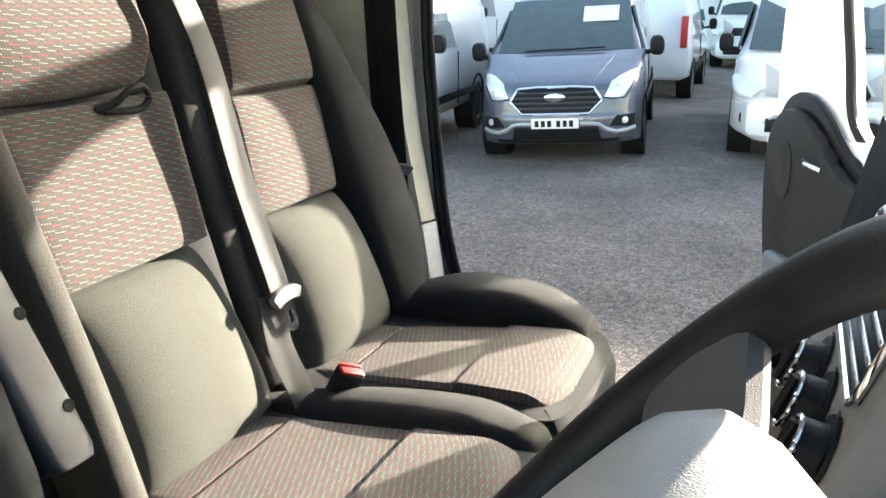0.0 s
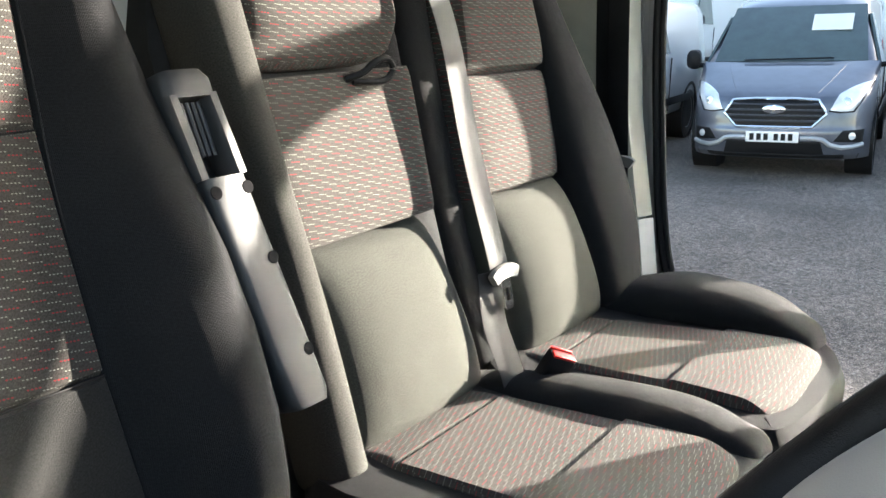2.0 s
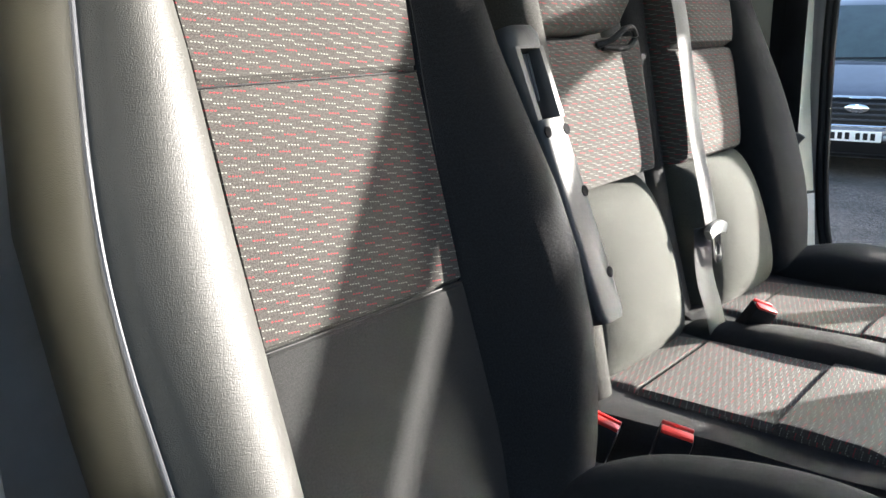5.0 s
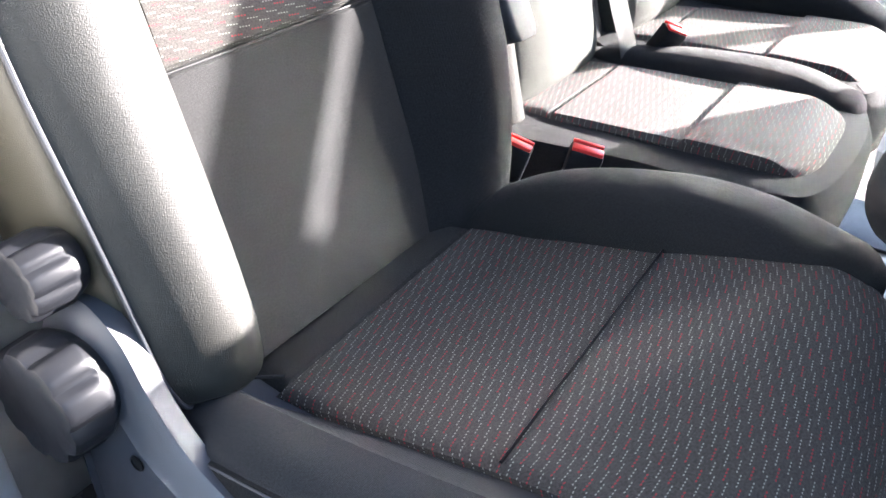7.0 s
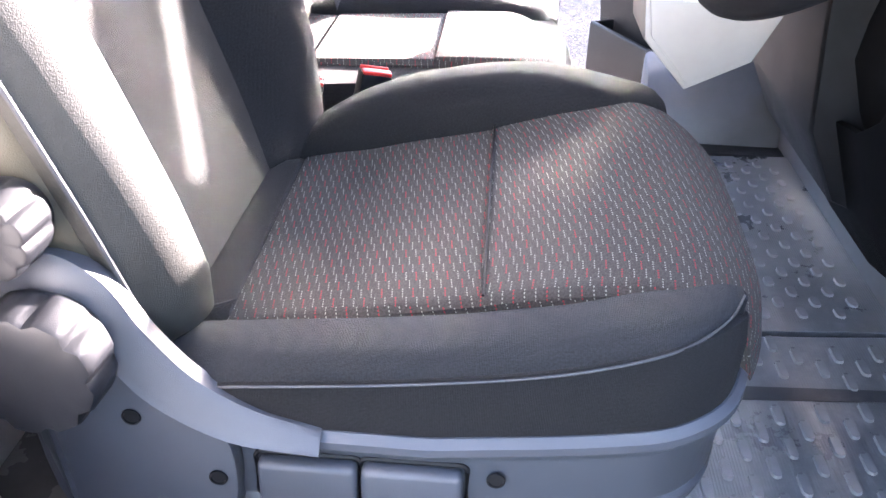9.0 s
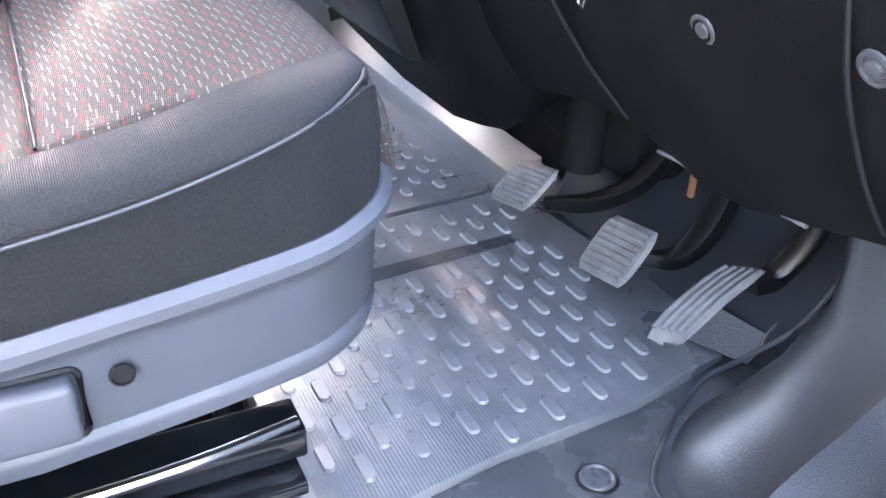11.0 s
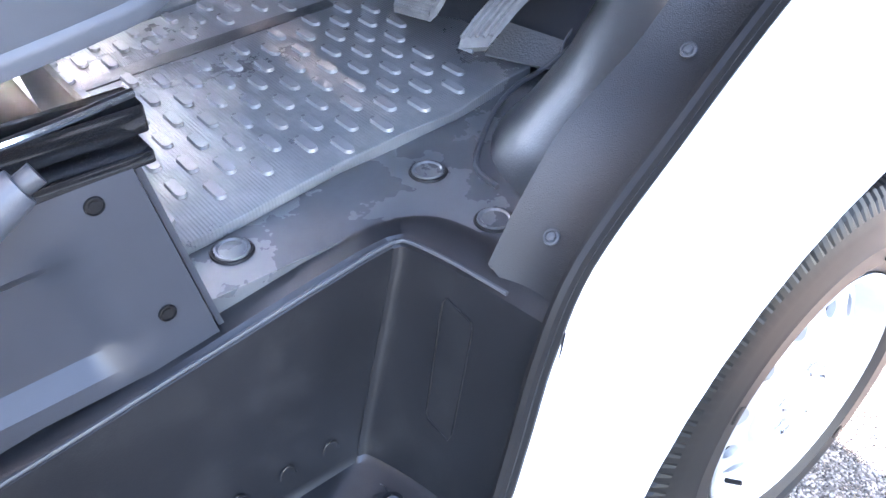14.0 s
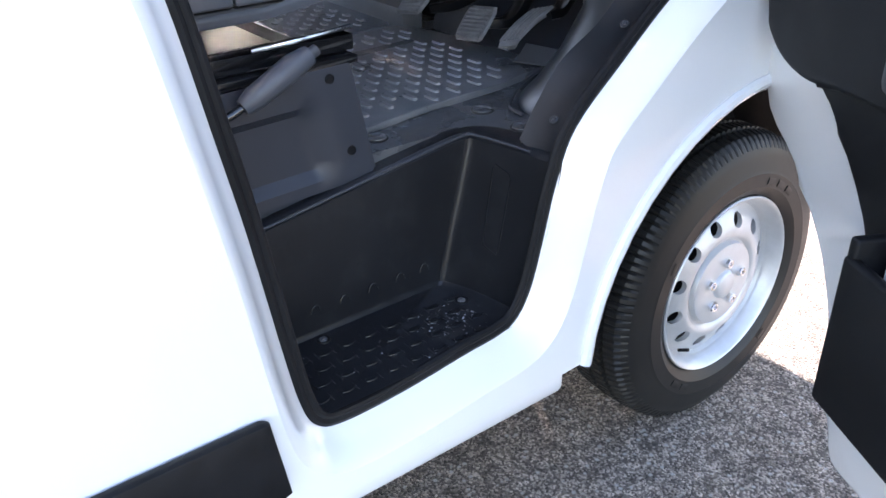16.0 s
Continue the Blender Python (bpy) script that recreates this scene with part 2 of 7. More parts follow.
def ring(c, a, b, n=20, p=2.5):
    """A superellipse about c with half axes a and b."""
    c, a, b = V(c), V(a), V(b)
    out = []
    for k in range(n):
        t = 2 * math.pi * k / n
        x, y = math.cos(t), math.sin(t)
        out.append(c + a * math.copysign(abs(x) ** (2 / p), x) + b * math.copysign(abs(y) ** (2 / p), y))
    return out


def smooth_path(pts, steps=8):
    """Catmull-Rom through the points."""
    pts = [V(p) for p in pts]
    q = [2 * pts[0] - pts[1]] + pts + [2 * pts[-1] - pts[-2]]
    out = []
    for i in range(1, len(q) - 2):
        for s in range(steps):
            t = s / steps
            out.append(0.5 * (2 * q[i] + (q[i + 1] - q[i - 1]) * t + (2 * q[i - 1] - 5 * q[i] + 4 * q[i + 1] - q[i + 2]) * t * t + (3 * q[i] - q[i - 1] - 3 * q[i + 1] + q[i + 2]) * t ** 3))
    out.append(pts[-1])
    return out


def tube(pts, r, n=12, closed=False, flat=None, p=2.0):
    """A round tube, or with flat=(width vector) a flat strap, along the points; r may be a number or a list."""
    pts = [V(q) for q in pts]
    rings = []
    up = V((0, 0, 1))
    for i, q in enumerate(pts):
        a, b = (pts[i - 1], pts[(i + 1) % len(pts)]) if closed else (pts[max(i - 1, 0)], pts[min(i + 1, len(pts) - 1)])
        d = (b - a).normalized()
        rr = r[i] if isinstance(r, (list, tuple)) else r
        if flat is not None:
            w = V(flat)
            w = (w - d * w.dot(d))
            rings.append(ring(q, w, d.cross(w).normalized() * rr, n, 4))
        else:
            s = d.cross(up)
            s = s.normalized() if s.length > 1e-3 else V((1, 0, 0))
            rings.append(ring(q, s * rr, s.cross(d) * rr, n, p))
    if closed:
        bm = bmesh.new()
        rows = [[bm.verts.new(x) for x in g] for g in rings]
        grid_faces(bm, rows, True, True)
        bm.loops.layers.uv.new("UVMap")
        return bm
    return loft(rings)


def box(lo, hi, bevel=0.004, seg=2, tilt=None):
    """A box between two corners with rounded edges."""
    bm = bmesh.new()
    bmesh.ops.create_cube(bm, size=1.0)
    lo, hi = V(lo), V(hi)
    for v in bm.verts:
        v.co = V(((lo[k] + hi[k]) / 2 + v.co[k] * (hi[k] - lo[k])) for k in range(3))
    if bevel:
        bmesh.ops.bevel(bm, geom=bm.edges[:], offset=bevel, segments=seg, profile=0.5, affect='EDGES')
    if tilt is not None:
        bmesh.ops.transform(bm, matrix=tilt, verts=bm.verts[:])
    bm.loops.layers.uv.new("UVMap")
    return bm


def prism(outline, axis, a, b, bevel=0.0, holes=()):
    """A plate: an outline in the plane across axis, from a to b along it, with holes through it."""
    def at(p, h):
        p = list(p)
        p.insert(axis, h)
        return V(p)
    bm = bmesh.new()
    loops, edges = [], []
    for o in (outline, *holes):
        vs = [bm.verts.new(at(p, a)) for p in o]
        loops.append(vs)
        edges += [bm.edges.new((vs[i], vs[(i + 1) % len(vs)])) for i in range(len(vs))]
    bmesh.ops.triangle_fill(bm, use_beauty=True, edges=edges, normal=at((0, 0), 1.0))
    ex = bmesh.ops.extrude_face_region(bm, geom=bm.faces[:])
    top = [g for g in ex["geom"] if isinstance(g, bmesh.types.BMVert)]
    for v in top:
        v.co[axis] += b - a
    if bevel:
        rim = [e for e in bm.edges if len(e.link_faces) == 2 and e.calc_face_angle(0) > 0.6]
        bmesh.ops.bevel(bm, geom=rim, offset=bevel, segments=2, profile=0.5, affect='EDGES')
    bm.loops.layers.uv.new("UVMap")
    return bm


def bell(s, p=3.0):
    return max(0.0, 1 - abs(2 * s - 1) ** p) ** (1 / p)


def pad(c00, c10, c11, c01, bulge, depth, nu=16, nv=16, p=3.5, bend=None):
    """A stuffed panel over four corners, round at its rim, its underside depth below."""
    c00, c10, c11, c01 = V(c00), V(c10), V(c11), V(c01)
    nrm = (c10 - c00 + c11 - c01).cross(c01 - c00 + c11 - c10).normalized()
    lu, lv = ((c10 - c00).length + (c11 - c01).length) / 2, ((c01 - c00).length + (c11 - c10).length) / 2
    bm = bmesh.new()
    uvl = bm.loops.layers.uv.new("UVMap")
    place, rows = {}, []
    ease = lambda s: 0.5 - 0.5 * math.cos(math.pi * s)
    for j in range(nv + 1):
        row = []
        for i in range(nu + 1):
            u, v = ease(i / nu) * 0.6 + i / nu * 0.4, ease(j / nv) * 0.6 + j / nv * 0.4
            q = (c00 * (1 - u) + c10 * u) * (1 - v) + (c01 * (1 - u) + c11 * u) * v
            q = q + nrm * bulge * bell(u, p) * bell(v, p)
            if bend:
                q = bend(u, v, q, nrm)
            w = bm.verts.new(q)
            place[w] = (u * lu, v * lv)
            row.append(w)
        rows.append(row)
    for j, row in enumerate(rows):
        m = nu // 2
        for i, w in enumerate(row):
            lo_, hi_ = min(i, m), max(i, m)
            su = sum((row[t + 1].co - row[t].co).length for t in range(lo_, hi_)) * (1 if i >= m else -1)
            m2 = nv // 2
            lo_, hi_ = min(j, m2), max(j, m2)
            sv = sum((rows[t + 1][i].co - rows[t][i].co).length for t in range(lo_, hi_)) * (1 if j >= m2 else -1)
            place[w] = (su + c00.y, sv + c00.z)
    grid_faces(bm, rows)
    rim = rows[0] + [r[-1] for r in rows[1:]] + rows[-1][-2::-1] + [r[0] for r in rows[-2:0:-1]]
    low = []
    ends = {r[k] for r in rows for k in (0, -1)}
    for w in rim:
        x = bm.verts.new(w.co - nrm * depth)
        pu, pv = place[w]
        if w in ends:
            place[x] = (pu + math.copysign(depth, pu - c00.y), pv)
        else:
            place[x] = (pu, pv + math.copysign(depth, pv - c00.z))
        low.append(x)
    for k in range(len(rim)):
        bm.faces.new((rim[k], rim[(k + 1) % len(rim)], low[(k + 1) % len(rim)], low[k]))
    bm.faces.new(low)
    flat = abs(nrm.z) > 0.7
    for f in bm.faces:
        for l in f.loops:
            pu, pv = place[l.vert]
            l[uvl].uv = (pv, pu) if flat else (pu, pv)
    return bm


def lathe(profile, n=40, axis=(0, 1, 0), at=(0, 0, 0), cap=True):
    """A turned body: profile of (distance along the axis, radius)."""
    ax = V(axis).normalized()
    s = ax.orthogonal().normalized()
    t = ax.cross(s)
    rings = [[V(at) + ax * h + (s * math.cos(2 * math.pi * k / n) + t * math.sin(2 * math.pi * k / n)) * r for k in range(n)] for h, r in profile]
    return loft(rings, cap=cap)


def offset_loop(loop, d):
    """A closed loop in two coordinates, pushed outwards by d."""
    n = len(loop)
    area = sum(loop[i][0] * loop[(i + 1) % n][1] - loop[(i + 1) % n][0] * loop[i][1] for i in range(n))
    sgn = 1 if area > 0 else -1
    out = []
    for i in range(n):
        a, b = loop[i - 1], loop[(i + 1) % n]
        dx, dy = b[0] - a[0], b[1] - a[1]
        L = math.hypot(dx, dy) or 1
        out.append((loop[i][0] + sgn * dy / L * d, loop[i][1] - sgn * dx / L * d))
    return out


def closed_curve(pts, steps=6):
    """A smooth closed loop through points in two coordinates."""
    n = len(pts)
    out = []
    for i in range(n):
        p0, p1, p2, p3 = (V((*pts[(i + k) % n], 0)) for k in (-1, 0, 1, 2))
        for s in range(steps):
            t = s / steps
            q = 0.5 * (2 * p1 + (p2 - p0) * t + (2 * p0 - 5 * p1 + 4 * p2 - p3) * t * t + (3 * p1 - p0 - 3 * p2 + p3) * t ** 3)
            out.append((q.x, q.y))
    return out

# ---- ground ----
G = 0.028   # height of the yard


def build_ground():
    bm = bmesh.new()
    n = 60
    cs = [-400 * (1 - 2 * i / n) * abs(1 - 2 * i / n) ** 2.2 for i in range(n + 1)]
    cs = [c for c in cs if abs(c) > 16.5] + [-16 + 0.5 * k for k in range(65)]
    cs.sort()
    # the yard leans a little under the grey van
    lean = lambda x, y: 0.052 * (x + 2.4) * math.exp(-((x + 2.4) / 1.5) ** 2) * min(1.0, max(0.0, (y - 7.0) / 1.5)) * min(1.0, max(0.0, (16 - y) / 2))
    rows = [[bm.verts.new((x, y, G + lean(x, y))) for x in cs] for y in cs]
    grid_faces(bm, rows)
    tagged(part("ground", bm, M_GROUND), "grey gravelly asphalt yard, worn and patchy", "ground", kind="structure")


build_ground()

# ---- the white van: shell ----
MID = 0.78            # the van's middle line
SKIN_R, SKIN_L = -0.26, 2 * MID + 0.26
OPENING = closed_curve([(-0.612, 1.16), (-0.582, 1.0), (-0.555, 0.85), (-0.525, 0.65), (-0.507, 0.55), (-0.485, 0.503), (-0.44, 0.487), (-0.33, 0.49), (-0.2, 0.505), (-0.12, 0.513),
                        (-0.08, 0.53), (-0.05, 0.58), (-0.025, 0.67), (0.0, 0.77), (0.04, 0.86), (0.14, 0.95), (0.25, 1.04), (0.40, 1.14), (0.55, 1.24), (0.58, 1.40), (0.38, 1.73), (0.13, 2.03), (-0.03, 2.14),
                        (-0.3, 2.185), (-0.55, 2.185), (-0.66, 2.12), (-0.69, 1.8), (-0.665, 1.45), (-0.642, 1.28)], 5)
WHEEL = (0.53, 0.375)
ARCH_R = 0.49


def arch(r, a0=200, a1=-20, n=28):
    return [(WHEEL[0] + r * math.cos(radians(a0 + (a1 - a0) * k / n)), WHEEL[1] + r * math.sin(radians(a0 + (a1 - a0) * k / n))) for k in range(n + 1)]


OPENING_L = [(x - 0.065 if x < -0.45 else x, z) for x, z in OPENING]


def body_side(name, skin, sgn, van):
    """One side: the outer skin with its door opening, the rounded flange and the rubber seal."""
    gap = OPENING if sgn > 0 else OPENING_L
    outer = [(-3.2, 0.42), (-0.6, 0.40), (-0.1, 0.40)] + [p for p in arch(ARCH_R) if p[1] > 0.40] + [(1.1, 0.4), (1.38, 0.5), (1.42, 0.9), (1.25, 1.15), (0.8, 1.42), (0.02, 2.12), (-0.2, 2.26), (-3.2, 2.3)]
    cut = offset_loop(gap, 0.055)
    bm = prism(outer, 1, skin, skin + sgn * 0.004, holes=[cut])
    panel = part(name, bm, M_WHITE, van)
    steps = [(0.0, 0.062), (0.006, 0.055), (0.015, 0.048), (0.03, 0.030), (0.040, 0.010), (0.055, 0.0)]
    bm = bmesh.new()
    rows = [[bm.verts.new((x, skin + sgn * d, z)) for x, z in offset_loop(gap, o)] for o, d in steps]
    grid_faces(bm, rows, closed_u=True)
    bm.loops.layers.uv.new("UVMap")
    part("door_flange", bm, M_WHITE, van)
    lip = [V((x, skin + sgn * 0.062, z)) for x, z in offset_loop(gap, -0.002)]
    part("door_seal", tube(lip, 0.0095, 8, closed=True), M_SEAL, van, "black rubber door seal")
    inner = [V((x, skin + sgn * 0.060, z)) for x, z in offset_loop(gap, -0.014)]
    part("seal_lip", tube(inner, 0.0075, 8, closed=True), M_SEAL, van)
    # wheel arch: outward lip and inner liner
    lips = [V((x, skin - sgn * 0.004, z)) for x, z in arch(ARCH_R - 0.004) if z > 0.38]
    part("arch_lip", tube(lips, 0.012, 8), M_WHITE, van)
    a = arch(ARCH_R - 0.01, 174, 6)
    bm = bmesh.new()
    rows = [[bm.verts.new((x, skin + sgn * d, z)) for x, z in a] for d in (0.004, 0.1, 0.36)]
    rows.append([bm.verts.new((WHEEL[0] + (x - WHEEL[0]) * 0.1, skin + sgn * 0.37, WHEEL[1] + (z - WHEEL[1]) * 0.1)) for x, z in a])
    grid_faces(bm, rows)
    bm.loops.layers.uv.new("UVMap")
    part("arch_liner", bm, M_BLACK, van, "black plastic wheel arch liner")
    # sill underside
    part("sill", box((-3.2, min(skin, skin + sgn * 0.25) + (0.003 if sgn > 0 else 0), 0.36), (0.0, max(skin, skin + sgn * 0.25) - (0 if sgn > 0 else 0.003), 0.41), 0.012), M_WHITE, van)


van = thing("delivery_van", "white panel van with its front doors standing open", "van")
body_side("side_panel", SKIN_R, 1, van)
body_side("side_panel", SKIN_L, -1, van)
part("roof", box((-3.2, SKIN_R + 0.03, 2.27), (-0.05, SKIN_L - 0.03, 2.32), 0.015), M_WHITE, van)
part("roof_lining", box((-0.98, -0.15, 2.215), (-0.03, 1.71, 2.235), 0.006), M_BULK, van)
part("windscreen_header", prism([(-0.2, 2.26), (-0.03, 2.21), (0.0, 2.17), (-0.03, 2.16), (-0.2, 2.22)], 1, SKIN_R + 0.04, SKIN_L - 0.04), M_BULK, van)
part("bonnet", prism([(0.78, 1.42), (1.2, 1.18), (1.38, 0.95), (1.36, 0.92), (1.18, 1.14), (0.77, 1.38)], 1, SKIN_R + 0.02, SKIN_L - 0.02), M_WHITE, van)
part("nose", prism([(1.38, 0.95), (1.45, 0.6), (1.42, 0.3), (1.36, 0.3), (1.38, 0.6), (1.34, 0.92)], 1, SKIN_R + 0.02, SKIN_L - 0.02), M_WHITE, van)
for ys in ((SKIN_R + 0.01, SKIN_R + 0.10), (SKIN_L - 0.10, SKIN_L - 0.01)):
    part("windscreen_pillar", prism([(0.80, 1.42), (0.04, 2.12), (-0.03, 2.19), (-0.02, 2.12), (0.73, 1.42)], 1, *ys), M_BULK, van)
part("rear_body", box((-3.2, SKIN_R + 0.05, 0.45), (-3.15, SKIN_L - 0.05, 2.27), 0.01), M_WHITE, van)
part("load_floor", box((-3.15, SKIN_R + 0.1, 0.45), (-1.02, SKIN_L - 0.1, 0.5), 0.01), M_BLACK, van)
part("bulkhead", box((-1.0, -0.17, 0.5), (-0.975, 1.73, 2.2), 0.006), M_BULK, van, "plain grey bulkhead behind the seats")
part("firewall", box((0.72, 0.14, 0.4), (0.75, 1.42, 1.38), 0.006), M_BLACK, van)
part("scuttle_panel", box((0.755, -0.22, 0.90), (0.78, 1.78, 1.38), 0.006), M_BLACK, van)

# floor with the two step wells cut out
WELL_TOP = [(-0.548, -0.205), (-0.53, -0.06), (-0.50, -0.012), (-0.35, -0.006), (-0.06, -0.004), (-0.030, -0.005), (-0.018, -0.016), (-0.004, -0.075), (0.014, -0.207)]
WELL_LOW = [(-0.507, -0.205), (-0.488, -0.05), (-0.46, -0.014), (-0.35, -0.008), (-0.125, -0.005), (-0.100, -0.008), (-0.087, -0.020), (-0.067, -0.09), (-0.050, -0.207)]
WELL_BACK = [(-0.60, -0.175), (-0.59, -0.03), (-0.55, 0.03), (-0.35, 0.034), (-0.12, 0.034), (-0.02, 0.03), (0.03, 0.0), (0.05, -0.07), (0.06, -0.175)]
Z_FLOOR, Z_STEP = 0.80, 0.52


def floor_outline():
    left = [(x, 2 * MID - y) for x, y in WELL_BACK]
    return [(-0.97, -0.165)] + WELL_BACK + [(0.1, -0.165), (0.70, -0.165), (0.70, 2 * MID + 0.165), (0.1, 2 * MID + 0.165)] + left[::-1] + [(-0.97, 2 * MID + 0.165)]


part("cab_floor", prism(floor_outline(), 2, Z_FLOOR - 0.02, Z_FLOOR), M_FLOOR, van, "black moulded cab floor")


def step_well(side):
    f = (lambda x, y: (x, y)) if side > 0 else (lambda x, y: (x, 2 * MID - y))
    drop = lambda x: 0.0 if x > -0.05 else 0.14 * (x + 0.05)
    back, top, low = (smooth_path([(*p, Z_FLOOR) for p in w], 4) for w in (WELL_BACK, WELL_TOP, WELL_LOW))
    bm = bmesh.new()
    prof = [(0.03, 0.03, 0.0), (0.08, 0.06, 0), (0.9, 0.94, 0), (0.97, 0.985, 0.0), (1.0, 1.0, 0)]
    rows = [[bm.verts.new((*f(c.x, c.y), Z_FLOOR + 0.003 + drop(c.x))) for c in back],
            [bm.verts.new((*f(a.x + (c.x - a.x) * 0.25, a.y + (c.y - a.y) * 0.25), Z_FLOOR + 0.003 + drop(a.x))) for a, c in zip(top, back)]]
    for h, s, up in prof:
        row = []
        for a, b in zip(top, low):
            x, y = f(a.x + (b.x - a.x) * s, a.y + (b.y - a.y) * s)
            zt = Z_FLOOR + 0.003 + drop(a.x)
            row.append(bm.verts.new((x, y, zt + (Z_STEP - zt) * h)))
        rows.append(row)
    mid = []
    for b in low:
        c = V((-0.28, -0.13, Z_STEP))
        q = b + (c - b).normalized() * 0.012
        mid.append(bm.verts.new((*f(q.x, q.y), Z_STEP - 0.006)))
    rows.append(mid)
    grid_faces(bm, rows)
    edge = [bm.verts.new((*f(-0.11, -0.207), Z_STEP - 0.006)), bm.verts.new((*f(-0.47, -0.207), Z_STEP - 0.006))]
    bm.faces.new(mid + edge)
    bm.loops.layers.uv.new("UVMap")
    # paler bead: the lip's highlight and wear put into colour
    lipline = [V((*f(a.x, a.y), Z_FLOOR + 0.002 + drop(a.x))) for a in top[2:-2]]
    part("well_edge", tube(lipline, 0.0025, 6), M_DARK, van, "worn edge of the entry step with a paler highlight line")
    return part("step_well", bm, M_STEP, van, "scuffed black plastic entry step")


step_well(1)
step_well(-1)

# ---- footwell ----
def thin_sheet(rows, thick=0.004):
    """A curved sheet through rows of points, with a little thickness below it."""
    bm = bmesh.new()
    a = [[bm.verts.new(p) for p in r] for r in rows]
    grid_faces(bm, a)
    bmesh.ops.recalc_face_normals(bm, faces=bm.faces[:])
    bmesh.ops.solidify(bm, geom=bm.faces[:], thickness=thick)
    bm.loops.layers.uv.new("UVMap")
    return bm


def rounded(x0, y0, x1, y1, r, n=5):
    out = []
    for cx, cy, a in ((x1 - r, y0 + r, -90), (x1 - r, y1 - r, 0), (x0 + r, y1 - r, 90), (x0 + r, y0 + r, 180)):
        out += [(cx + r * math.cos(radians(a + 90 * k / n)), cy + r * math.sin(radians(a + 90 * k / n))) for k in range(n + 1)]
    return out


def mat_material(name, along):
    """Rubber with fine ribs."""
    m, nt, b = nodes_of(name)
    co = nt.nodes.new("ShaderNodeTexCoord").outputs["Object"]
    w = nt.nodes.new("ShaderNodeTexWave")
    w.bands_direction = along
    w.inputs["Scale"].default_value = 75
    nt.links.new(co, w.inputs["Vector"])
    d = noise_node(nt, co, 5.5, 8, 0.7)
    fine = noise_node(nt, co, 60, 6, 0.7)
    # pale mottling colours in both the dust and the low sun's glint
    dust_glint = math_node(nt, 'MULTIPLY', ramp(nt, d, [(0.45, (0, 0, 0)), (0.72, (1, 1, 1))]), ramp(nt, fine, [(0.3, (0.3,) * 3), (0.7, (1, 1, 1))]))
    col = mix(nt, math_node(nt, 'MULTIPLY', dust_glint, 0.55), (0.115, 0.118, 0.126), (0.36, 0.35, 0.335))
    b.inputs["Specular IOR Level"].default_value = 0.7
    nt.links.new(col, b.inputs["Base Color"])
    r = ramp(nt, d, [(0.35, (0.25,) * 3), (0.7, (0.38,) * 3)])
    nt.links.new(r, b.inputs["Roughness"])
    h = math_node(nt, 'ADD', math_node(nt, 'MULTIPLY', w.outputs["Fac"], 1.0), math_node(nt, 'MULTIPLY', fine, 0.5))
    bump(nt, b, h, 0.25, 0.0012)
    return m


M_RIB = mat_material("ribbed rubber mat", 'X')
Z_MAT = 0.815
driver_mat = thing("rubber_mat", "dusty black rubber floor mat with raised oblong studs", "floor mat", "floor mats")
edge = [(-0.30, 0.10), (-0.17, 0.112), (-0.003, 0.138), (0.08, 0.143), (0.18, 0.148), (0.26, 0.166), (0.33, 0.18), (0.36, 0.30), (0.33, 0.62), (0.29, 0.685), (0.1, 0.665), (-0.09, 0.64), (-0.30, 0.62)]
part("mat_sheet", prism(edge, 2, Z_FLOOR, Z_MAT, 0.003), M_RIB, driver_mat)
# darker band running lengthwise over the mat, kept free of studs
part("mat_band", prism([(-0.30, 0.476), (-0.1, 0.492), (0.24, 0.518), (0.24, 0.544), (-0.1, 0.524), (-0.30, 0.508)], 2, Z_MAT - 0.006, Z_MAT + 0.0012), M_MAT, driver_mat, "darker textured band")
passenger_mat = thing("rubber_mat", "black ribbed rubber floor mat with pale worn studs", "floor mat", "floor mats")
part("mat_sheet", prism([(-0.30, 0.635), (-0.09, 0.654), (0.1, 0.679), (0.285, 0.70), (0.30, 0.72), (0.315, 1.39), (0.1, 1.37), (-0.30, 1.36)], 2, Z_FLOOR, Z_MAT, 0.003), M_RIB, passenger_mat)
part("mat_end", box((-0.30, 1.40, Z_FLOOR), (0.33, 1.60, Z_MAT - 0.006), 0.003), M_STEP, passenger_mat)


def stud_mesh(lx, ly, name):
    bm = prism(rounded(-lx / 2, -ly / 2, lx / 2, ly / 2, lx * 0.48, 3), 2, -0.002, 0.0042)
    for v in bm.verts:
        if v.co.z > 0:
            v.co.x *= 0.84
            v.co.y *= 0.93
    me = bpy.data.meshes.new(name)
    bmesh.ops.recalc_face_normals(bm, faces=bm.faces[:])
    bm.to_mesh(me)
    bm.free()
    me.polygons.foreach_set("use_smooth", [True] * len(me.polygons))
    me.set_sharp_from_angle(angle=radians(50))
    return me


M_STUD = surface("worn rubber stud", (0.19, 0.192, 0.198), 0.28, grain=0.2, grain_scale=900, stain=0.35, stain_scale=4, dirt=(0.3, 0.29, 0.28), dirt_amount=0.35, dirt_scale=12)
def studs(mat, x0, y0, dx, dy, py, inside, lx, ly, ni, nj):
    me = stud_mesh(lx, ly, "stud")
    me.materials.append(M_STUD)
    for i in range(ni):
        for j in range(-nj, nj):
            x, y = x0 - dx * i, y0 + (dy * i) % py + py * j
            if inside(x, y):
                ob = new("stud", me)
                ob.parent = mat
                ob.location = (x, y, Z_MAT)


